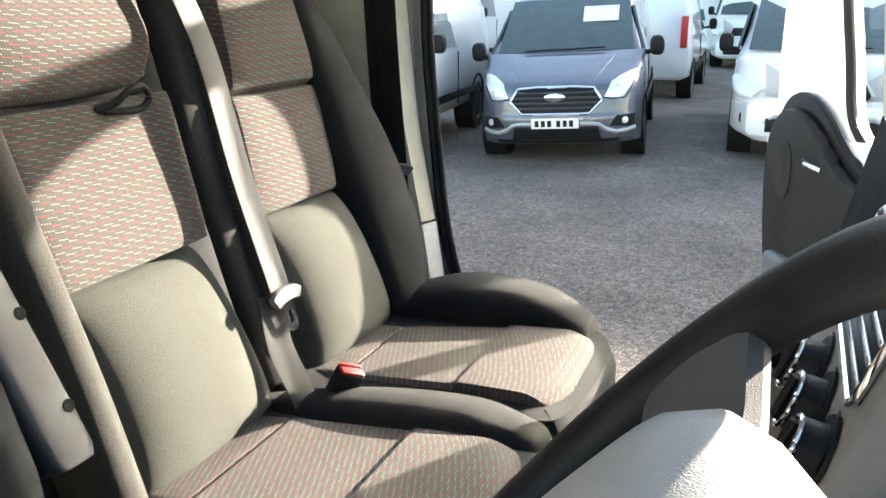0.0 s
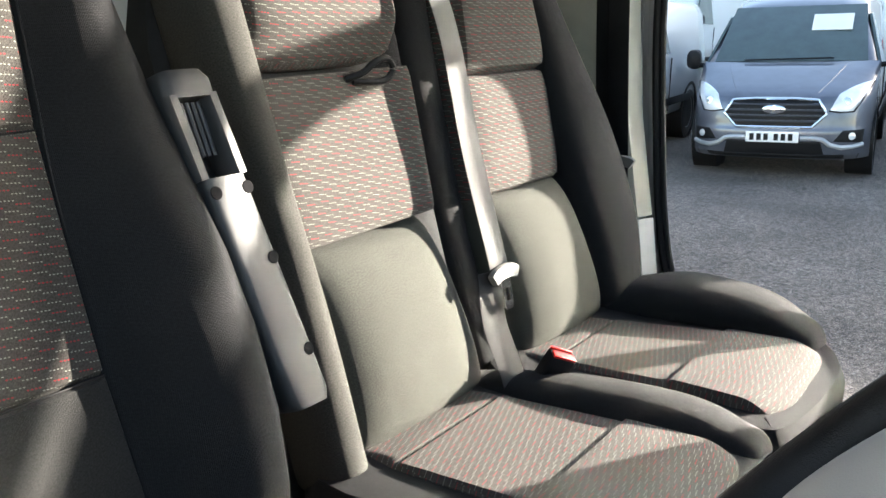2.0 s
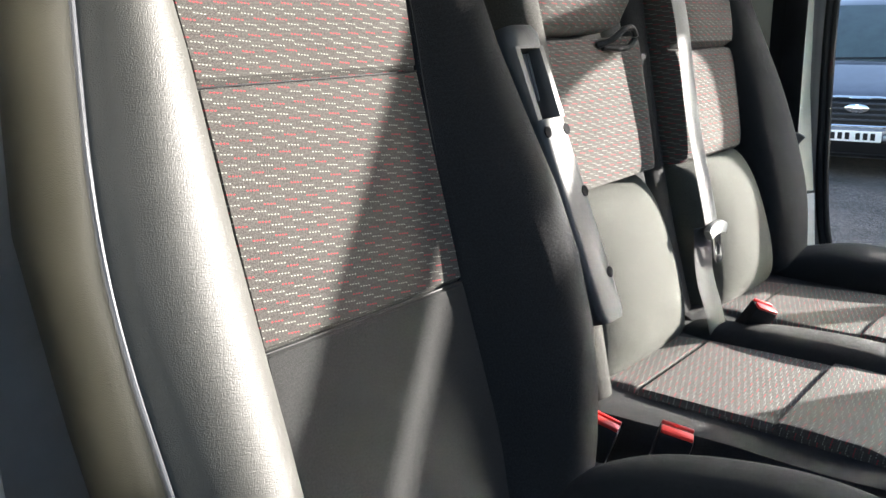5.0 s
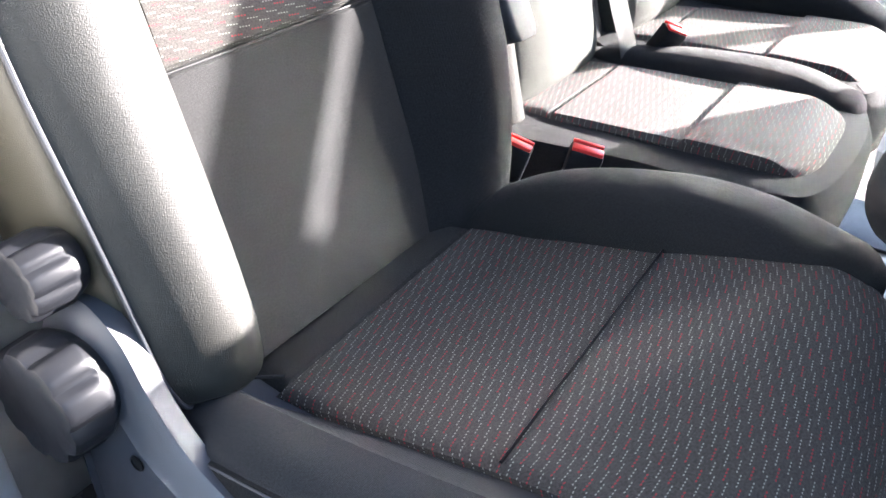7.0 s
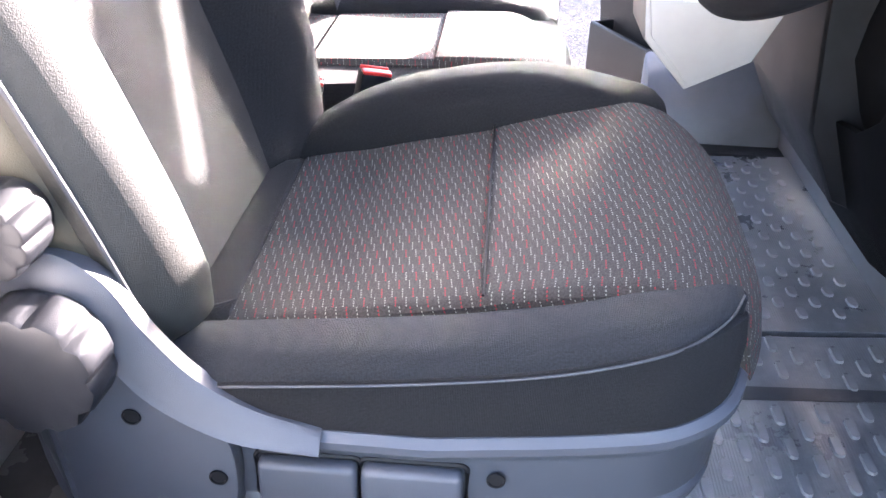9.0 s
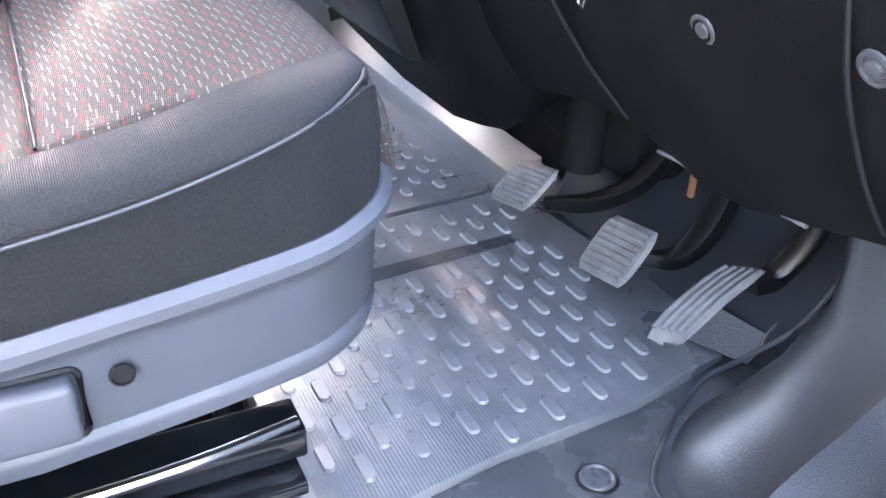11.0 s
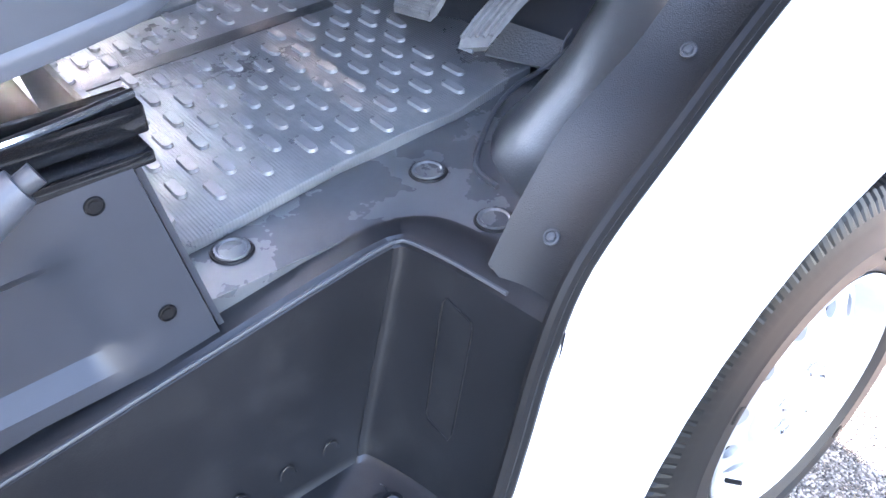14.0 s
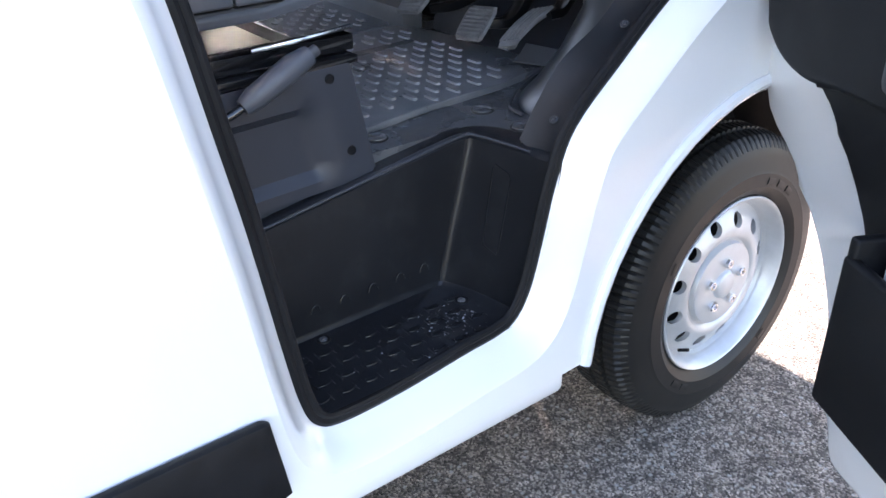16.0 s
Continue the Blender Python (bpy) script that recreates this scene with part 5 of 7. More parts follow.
def buckle(c, axis, across, label, stalk, red=True):
    s = thing("seat_belt_buckle", label, "buckle", "buckles")
    c, d, a = V(c), V(axis).normalized(), V(across).normalized()
    n = d.cross(a).normalized()
    a = n.cross(d)
    m = Matrix.Translation(c) @ Matrix(((a.x, n.x, d.x, 0), (a.y, n.y, d.y, 0), (a.z, n.z, d.z, 0), (0, 0, 0, 1)))
    part("casing", box((-0.021, -0.0135, -0.065), (0.021, 0.0135, 0.0), 0.004, tilt=m), M_BLACK, s)
    part("button", box((-0.0195, -0.012, -0.002), (0.0195, 0.002, 0.004), 0.002, tilt=m), M_RED, s, "red release button")
    part("slot", box((-0.015, 0.003, -0.002), (0.015, 0.008, 0.0012), 0.001, tilt=m), M_BLACK, s)
    part("button_rim", box((-0.0195, 0.0085, -0.002), (0.0195, 0.0125, 0.004), 0.0015, tilt=m), M_RED, s)
    part("stalk", tube([c - d * 0.06, c - d * stalk], 0.004, 8, flat=a * 0.013), M_BLACK, s)


buckle((-0.600, 1.105, 1.245), (0.45, 0.05, 0.85), (0.6, 0.75, -0.3), "black seat belt buckle with red button on the bench", 0.11)
buckle((-0.615, 0.583, 1.228), (0.25, 0.1, 0.95), (0.75, 0.2, -0.35), "black seat belt buckle with red button", 0.14)
buckle((-0.528, 0.60, 1.238), (0.2, 0.0, 0.95), (0.7, 0.3, -0.3), "seat belt buckle with red button", 0.16)
b4 = thing("belt_anchor", "bright metal belt anchor strip beside the driver's seat", "belt anchor")
part("strip", tube([V((-0.665, 0.575, 1.215)), V((-0.63, 0.575, 1.15))], 0.002, 8, flat=V((0.005, 0.012, 0))), M_CHROME, b4)
part("foot", tube([V((-0.63, 0.575, 1.15)), V((-0.60, 0.575, 1.06))], 0.003, 8, flat=V((0.005, 0.014, 0))), M_BLACK, b4)

# strap loop on the folded table
tl = thing("pull_loop", "black cord loop on the folded seat table", "pull loop")
part("cord", tube(smooth_path([(-0.825, 0.865, 1.664), (-0.812, 0.885, 1.672), (-0.803, 0.905, 1.688), (-0.800, 0.925, 1.690), (-0.798, 0.934, 1.676), (-0.802, 0.922, 1.662), (-0.808, 0.900, 1.660), (-0.820, 0.875, 1.662)], 6), 0.005, 8), M_BLACK, tl)

# ---- hand brake ----
hb = thing("hand_brake", "grey hand brake lever beside the driver's seat", "hand brake")
part("lever", tube([V((-0.56, -0.02, 0.925)), V((-0.48, -0.02, 0.948)), V((-0.455, -0.02, 0.958))], 0.007, 10), M_GLOSS, hb, "dark metal lever")
part("grip", tube([V((-0.462, -0.02, 0.955)), V((-0.445, -0.02, 0.964)), V((-0.375, -0.02, 0.999)), V((-0.345, -0.02, 1.012))], [0.013, 0.018, 0.020, 0.015], 16), M_GREY, hb, "grey ribbed grip")
part("button", tube([V((-0.345, -0.02, 1.012)), V((-0.332, -0.02, 1.018))], 0.009, 12), M_DARK, hb)

# ---- pillar trim and passenger doorway ----
bpil = thing("door_pillar_trim", "beige plastic trim on the passenger door pillar", "pillar trim")
def pillar_rows(z, x0, x1):
    return [V((x0 - 0.10, 1.73, z)), V((x0 - 0.02, 1.69, z)), V((x0 + 0.03, 1.675, z)), V(((x0 + x1) / 2, 1.68, z)), V((x1 - 0.015, 1.70, z)), V((x1, 1.74, z))]
part("upper_trim", thin_sheet([pillar_rows(z, x0, x1) for z, x0, x1 in ((2.15, -0.97, -0.80), (1.8, -0.95, -0.79), (1.55, -0.92, -0.765), (1.33, -0.89, -0.725))], 0.004), M_SHEET, bpil)
part("lower_trim", thin_sheet([pillar_rows(z, x0, x1) for z, x0, x1 in ((1.325, -0.89, -0.722), (1.18, -0.87, -0.70), (0.9, -0.84, -0.65), (0.80, -0.84, -0.63))], 0.004), M_BULK, bpil)
rpil = thing("door_pillar_trim", "grey plastic trim behind the driver's seat", "pillar trim")
part("panel", thin_sheet([[V((ox + dx, y, z)) for dx, y in ((-0.34, -0.05), (-0.24, -0.055), (-0.14, -0.062), (-0.085, -0.085), (-0.05, -0.12), (-0.025, -0.15), (-0.002, -0.182))] for z, ox in ((0.80, -0.56), (1.0, -0.585), (1.16, -0.614), (1.28, -0.644), (1.45, -0.667), (1.8, -0.692), (2.1, -0.665))], 0.004), M_PILLAR, rpil)

# ---- dashboard ----
M_DASH = surface("black grained dashboard plastic", (0.0048, 0.005, 0.0058), 0.55, grain=0.5, grain_scale=900, spec=0.06, stain=0.25, stain_scale=9)
M_CONSOLE = surface("light grey console plastic", (0.30, 0.29, 0.275), 0.45, grain=0.25, grain_scale=1200)
M_HUB = surface("satin silver hub plastic", (0.30, 0.30, 0.295), 0.36, grain=0.3, grain_scale=1000)
def dashboard():
    s = thing("dashboard", "black moulded dashboard over the footwell", "dashboard")
    ys = [-0.222 + 0.048 * k for k in range(42)]
    rows = []
    for y in ys:
        # lower edge climbs towards the door, and bulges round the column
        col = math.exp(-((y - 0.27) / 0.13) ** 2)
        door = max(0.0, 0.10 - y)
        zb = 1.075 + 0.25 * door + 0.03 * col - 0.03 * min(1, max(0, (y - 0.45) / 0.4))
        lift = min(1.0, max(0.0, (y - 0.45) / 0.12))
        xb = 0.205 + 0.9 * max(0.0, -0.12 - y) ** 1.3
        pr = [(xb + 0.10, zb + 0.05), (xb + 0.012, zb), (xb - 0.015, zb + 0.006), (xb - 0.06, zb + 0.07), (xb - 0.10, zb + 0.15), (xb - 0.125, zb + 0.22 - 0.02 * door), (xb - 0.12, zb + 0.27), (xb - 0.06, 1.45 + 0.15 * lift), (0.3, 1.48 + 0.15 * lift), (0.74, 1.44 + 0.03 * lift)]
        rows.append([V((x, y, z)) for x, z in pr])
    part("knee_panel", thin_sheet(rows, 0.006), M_DASH, s, "black grained knee panel")
    part("end_cap", thin_sheet([[p + V((-0.004, 0, -0.002)) for p in [a + (b - a) * q for a, b in zip(rows[0][2:8], rows[1][2:8])]] for q in (0.0, 0.5, 1.05)], 0.004), M_GREY, s, "grey dashboard end cap")
    # joint lines of the cover
    for pts in ([(0.078, -0.072, 1.33), (0.098, -0.075, 1.26), (0.135, -0.078, 1.19), (0.17, -0.080, 1.142)], [(0.078, 0.30, 1.33), (0.098, 0.295, 1.26), (0.14, 0.27, 1.18), (0.185, 0.24, 1.115)]):
        part("joint", tube(smooth_path(pts, 6), 0.0022, 6), M_SEAL, s)
    part("edge_bead", tube([V((0.188, 0.19, 1.098)), V((0.19, 0.0, 1.105))], 0.0022, 6), M_GREY, s)
    for y, z, x in ((0.06, 1.262, 0.098), (-0.092, 1.278, 0.096)):
        screw(x, y, z, (-0.86, 0, -0.4), s, 0.009)
    # open shelf by the column
    part("shelf_recess", prism(rounded(0.19, 1.325, 0.40, 1.385, 0.02), 0, 0.06, 0.09), M_SEAL, s)
    part("shelf_rim", tube([V((0.066, y, z)) for y, z in rounded(0.19, 1.325, 0.40, 1.385, 0.02)], 0.004, 8, closed=True), M_DARK, s)
    # centre console and the rounded lower housing beside the column
    part("centre_console", prism([(0.14, 1.655), (0.112, 1.63), (0.077, 1.54), (0.045, 1.45), (0.026, 1.39), (0.35, 1.39), (0.35, 1.62)], 1, 0.62, 1.00, 0.010), M_CONSOLE, s, "light grey centre console")
    part("console_base", prism([(0.03, 1.385), (0.05, 1.18), (0.10, 1.08), (0.25, 1.02), (0.34, 1.385)], 1, 0.61, 0.97, 0.012), M_BLACK, s)
    part("console_tray", prism([(-0.215, 1.385), (-0.21, 1.34), (-0.158, 1.285), (-0.09, 1.32), (-0.06, 1.385), (-0.075, 1.385), (-0.10, 1.335), (-0.15, 1.31), (-0.19, 1.35), (-0.197, 1.385)], 1, 0.455, 0.57, 0.004), M_CONSOLE, s, "light grey gear lever tray")
    for ty in (0.457, 0.568):
        part("tray_end", prism([(-0.21, 1.385), (-0.203, 1.345), (-0.156, 1.292), (-0.095, 1.325), (-0.065, 1.385)], 1, ty - 0.006, ty + 0.006, 0.002), M_CONSOLE, s)
    rows = []
    for y, zb in ((0.46, 1.10), (0.49, 1.03), (0.54, 0.995), (0.62, 0.98), (0.8, 0.98), (1.0, 1.0), (1.3, 1.03)):
        rows.append([V((0.34, y, zb + 0.10)), V((0.27, y, zb + 0.02)), V((0.22, y, zb)), V((0.185, y, zb + 0.012)), V((0.13, y, zb + 0.10)), V((0.085, y, zb + 0.22))])
    part("lower_housing", thin_sheet(rows, 0.008), M_DASH, s, "black rounded lower housing")
    # round heater knobs in silver rings
    lean = V((-0.935, 0, 0.355))       # the way the console's face looks
    updip = V((0.355, 0, 0.935))
    for y in (0.68, 0.77, 0.86):
        c = V((0.045, y, 1.45)) + lean * 0.002
        part("knob_recess", lathe([(0.0, 0.040), (0.003, 0.039), (0.0035, 0.034), (0.001, 0.0)], 28, lean, c), M_SEAL, s)
        part("knob", lathe([(0.003, 0.030), (0.020, 0.027), (0.025, 0.022), (0.025, 0.0)], 28, lean, c), M_BLACK, s)
        part("knob_ring", tube([c + lean * 0.024 + (V((0, 1, 0)) * math.cos(a) + updip * math.sin(a)) * 0.026 for a in [2 * math.pi * k / 32 for k in range(32)]], 0.0026, 8, closed=True), M_CHROME, s)
        part("knob_grip", tube([c + lean * 0.028 - updip * 0.022, c + lean * 0.028 + updip * 0.022], 0.005, 8), M_BLACK, s)
        part("dial_mark", tube([c + lean * 0.003 + updip * 0.043 + V((0, -0.006, 0)), c + lean * 0.003 + updip * 0.043 + V((0, 0.006, 0))], 0.0012, 6), M_SEAL, s)
    face = Matrix(((lean.x, 0, updip.x, 0.077), (0, 1, 0, 0), (lean.z, 0, updip.z, 1.54), (0, 0, 0, 1)))
    part("vent", box((-0.01, 0.66, -0.034), (0.004, 0.96, 0.060), 0.006, tilt=face), M_SEAL, s)
    for k in range(5):
        part("vent_slat", box((0.0, 0.67, -0.024 + 0.018 * k), (0.008, 0.95, -0.018 + 0.018 * k), 0.001, tilt=face), M_CHROME, s)
    part("vent_frame", tube([face @ V((0.005, y, z)) for y, z in rounded(0.658, -0.036, 0.962, 0.062, 0.012)], 0.004, 8, closed=True), M_CHROME, s)
    # binnacle
    part("binnacle", loft([ring((x, 0.27, z), (0, w, 0), (0.02, 0, h), 24, 3) for x, z, w, h in ((0.08, 1.43, 0.16, 0.07), (0.2, 1.45, 0.19, 0.10), (0.4, 1.43, 0.19, 0.08), (0.5, 1.40, 0.1, 0.03))]), M_BLACK, s)
    return s


dashboard()


def keys():
    s = thing("key_bunch", "van key with yellow and white tags hanging in the ignition", "keys")
    part("fob", box((0.045, 0.105, 1.315), (0.06, 0.145, 1.36), 0.004), M_BLACK, s)
    part("key_blade", tube([V((0.052, 0.142, 1.322)), V((0.052, 0.155, 1.262))], 0.0015, 8, flat=V((0.001, 0.006, 0))), M_CHROME, s)
    part("tag", tube([V((0.05, 0.120, 1.36)), V((0.05, 0.124, 1.32)), V((0.05, 0.132, 1.285))], 0.0015, 8, flat=V((0.001, 0.009, 0))), M_YELLOW, s, "bright yellow plastic tag")
    part("label_tag", tube([V((0.051, 0.105, 1.345)), V((0.051, 0.107, 1.295))], 0.0015, 8, flat=V((0.001, 0.005, 0))), M_PAPER, s, "white tag")


keys()


def steering_wheel():
    s = thing("steering_wheel", "black steering wheel with grey hub and silver trim", "steering wheel")
    c, r, t = V((-0.061, 0.2705, 1.583)), 0.188, radians(48.7)
    e1, e2 = V((math.cos(t), 0, math.sin(t))), V((0, 1, 0))
    n = V((-math.sin(t), 0, math.cos(t)))
    part("rim", tube([c + (e1 * math.cos(a) + e2 * math.sin(a)) * r for a in [2 * math.pi * k / 64 for k in range(64)]], 0.0185, 16, closed=True), M_BLACK, s)
    part("hub", loft([ring(c + n * h, e1 * (0.092 * k), e2 * (0.112 * k), 36, 2.6) for h, k in ((-0.12, 0.7), (-0.07, 0.95), (-0.02, 1.0), (0.002, 0.95), (0.016, 0.8), (0.024, 0.5), (0.026, 0.2))]), M_HUB, s)
    for a in (75, 285, 180):
        d = e1 * math.cos(radians(a)) + e2 * math.sin(radians(a))
        part("spoke", tube([c + d * 0.06 - n * 0.03, c + d * 0.12 - n * 0.018, c + d * (r - 0.008)], 0.010, 12, flat=d.cross(n) * 0.042), M_DARK, s)
    part("trim_plate", tube([c - e1 * 0.09 - n * 0.012, c - e1 * 0.14 - n * 0.008], 0.008, 12, flat=e2 * 0.03), M_CHROME, s, "silver spoke trim")
    part("column_cover", loft([ring(c - n * h, e1 * w, e2 * w2, 24, 3) for h, w, w2 in ((0.06, 0.05, 0.06), (0.12, 0.06, 0.075), (0.25, 0.07, 0.08), (0.34, 0.06, 0.07))]), M_BLACK, s)
    for sg in (-1, 1):
        st = part("stalk", tube([c - n * 0.1 + e2 * (0.05 * sg), c - n * 0.118 + e1 * 0.035 + e2 * (0.10 * sg), c - n * 0.118 + e1 * 0.045 + e2 * (0.145 * sg)], [0.008, 0.011, 0.015], 12), M_BLACK, s)
        part("stalk_collar", tube([c - n * 0.118 + e1 * 0.038 + e2 * (0.108 * sg), c - n * 0.118 + e1 * 0.040 + e2 * (0.116 * sg)], 0.0165, 14), M_DARK, st)


steering_wheel()


# ---- front wheels ----
def wheel(y, sgn):
    w = thing("wheel", "silver steel wheel with a worn black tyre", "wheel", "van wheels")
    x, z = WHEEL
    at = lambda h, r, a: V((x + r * math.cos(a), y + sgn * h, z + r * math.sin(a)))
    # tyre with sidewall steps and tread grooves
    prof = [(0.035, 0.196), (0.012, 0.205), (0.004, 0.214), (-0.004, 0.226), (-0.008, 0.232), (-0.009, 0.262), (-0.006, 0.268), (-0.002, 0.295), (0.006, 0.312), (0.016, 0.327), (0.026, 0.335), (0.05, 0.340), (0.053, 0.328), (0.060, 0.328), (0.063, 0.341), (0.093, 0.342), (0.096, 0.328), (0.104, 0.328), (0.107, 0.342), (0.137, 0.341), (0.14, 0.328), (0.147, 0.328), (0.15, 0.340), (0.178, 0.334), (0.195, 0.318), (0.205, 0.27), (0.195, 0.21), (0.17, 0.196)]
    n = 480
    bm = bmesh.new()
    rows = []
    for h, r in prof:
        row = []
        for k in range(n):
            rr = r if r < 0.215 else r + (r - 0.215) * 0.045
            if 0.326 < r and (k + (3 if h > 0.1 else 0)) % 4 == 0 and h < 0.18:
                rr -= 0.0055
            row.append(bm.verts.new(at(h, rr, 2 * math.pi * k / n)))
        rows.append(row)
    grid_faces(bm, rows, closed_u=True, closed_v=True)
    bm.loops.layers.uv.new("UVMap")
    part("tyre", bm, M_TYRE, w, smooth=18)
    # raised lettering stands as plain bars
    for a0 in (50, 60, 70, 150, 230, 240, 310):
        bar = [at(-0.0095, 0.247, radians(a0 + d)) for d in (-3, 0, 3)]
        part("sidewall_mark", tube(bar, 0.0012, 6, flat=V((0.0, 0.0, 0.0)) + (bar[1] - V((x, bar[1].y, z))).normalized() * 0.008), M_TYRE, w)
    part("rim", lathe([(sgn * h, r) for h, r in ((0.03, 0.19), (0.004, 0.2), (0.0, 0.207), (0.003, 0.2095), (0.008, 0.208), (0.013, 0.198), (0.03, 0.19), (0.06, 0.186), (0.10, 0.18), (0.18, 0.18), (0.18, 0.175), (0.06, 0.175), (0.035, 0.19))], 72, (0, 1, 0), (x, y, z), cap=False), M_STEEL, w)
    # disc with round holes
    holes, hole_r, ring_r = 12, 0.0165, 0.147
    bm = bmesh.new()
    m = holes * 20
    prof = [(0.046, 0.188), (0.045, 0.182), (0.041, 0.172), (0.037, 0.167), (0.034, 0.1625), (0.031, 0.158), (0.0285, 0.154), (0.0265, 0.150), (0.0245, 0.146), (0.0225, 0.142), (0.021, 0.138), (0.0195, 0.134), (0.018, 0.130), (0.017, 0.124), (0.017, 0.116), (0.020, 0.110), (0.026, 0.104), (0.026, 0.100), (0.014, 0.096), (0.012, 0.090), (0.012, 0.06), (0.012, 0.034), (0.006, 0.032), (0.002, 0.026), (0.002, 0.0005)]
    rows = [[bm.verts.new(at(h, r, 2 * math.pi * k / m)) for k in range(m)] for h, r in prof]
    gone = []
    for i in range(len(rows) - 1):
        for k in range(m):
            f = bm.faces.new((rows[i][k], rows[i][(k + 1) % m], rows[i + 1][(k + 1) % m], rows[i + 1][k]))
            rc = (prof[i][1] + prof[i + 1][1]) / 2
            da = ((k + 0.5) % 20 - 10) * (2 * math.pi / m) * rc
            if math.hypot(da, rc - ring_r) < hole_r:
                gone.append(f)
    bmesh.ops.delete(bm, geom=gone, context='FACES')
    # round the rims of the holes
    for v in bm.verts:
        if v.is_boundary:
            dx, dz = v.co.x - x, v.co.z - z
            r0, a0 = math.hypot(dx, dz), math.atan2(dz, dx)
            if 0.12 < r0 < 0.17:
                ca = (math.floor(a0 / (2 * math.pi / holes)) + 0.5) * 2 * math.pi / holes
                u, q = (a0 - ca) * r0, r0 - ring_r
                g = hole_r / (math.hypot(u, q) or 1)
                r1 = ring_r + q * g
                a1 = ca + u * g / r1
                v.co.x, v.co.z = x + r1 * math.cos(a1), z + r1 * math.sin(a1)
    rimmed = [e for e in bm.edges if e.is_boundary]
    ex = bmesh.ops.extrude_edge_only(bm, edges=rimmed)
    for g in ex["geom"]:
        if isinstance(g, bmesh.types.BMVert):
            g.co.y += sgn * 0.012
    bm.loops.layers.uv.new("UVMap")
    part("disc", bm, M_STEEL, w, "silver pressed steel disc with round holes")
    part("drum", lathe([(sgn * h, r) for h, r in ((0.07, 0.17), (0.075, 0.15), (0.08, 0.0))], 40, (0, 1, 0), (x, y, z)), M_SEAL, w)
    for k in range(5):
        a = 2 * math.pi * k / 5 + 0.3
        part("bolt", lathe([(sgn * h, r) for h, r in ((0.022, 0.013), (0.006, 0.0125), (0.0, 0.010), (0.0, 0.006), (0.006, 0.005))], 6, (0, 1, 0), at(0.0, 0.055, a)), M_CHROME, w, "bright wheel bolt")
        part("bolt_seat", lathe([(sgn * h, r) for h, r in ((0.0195, 0.02), (0.0175, 0.0195), (0.018, 0.015))], 18, (0, 1, 0), at(0.0, 0.055, a)), M_STEEL, w)
    part("valve", tube([at(0.035, 0.178, radians(236)), at(0.012, 0.166, radians(236))], 0.004, 8), M_SEAL, w, "black tyre valve")
    return w


wheel(-0.232, 1)
wheel(2 * MID + 0.232, -1)


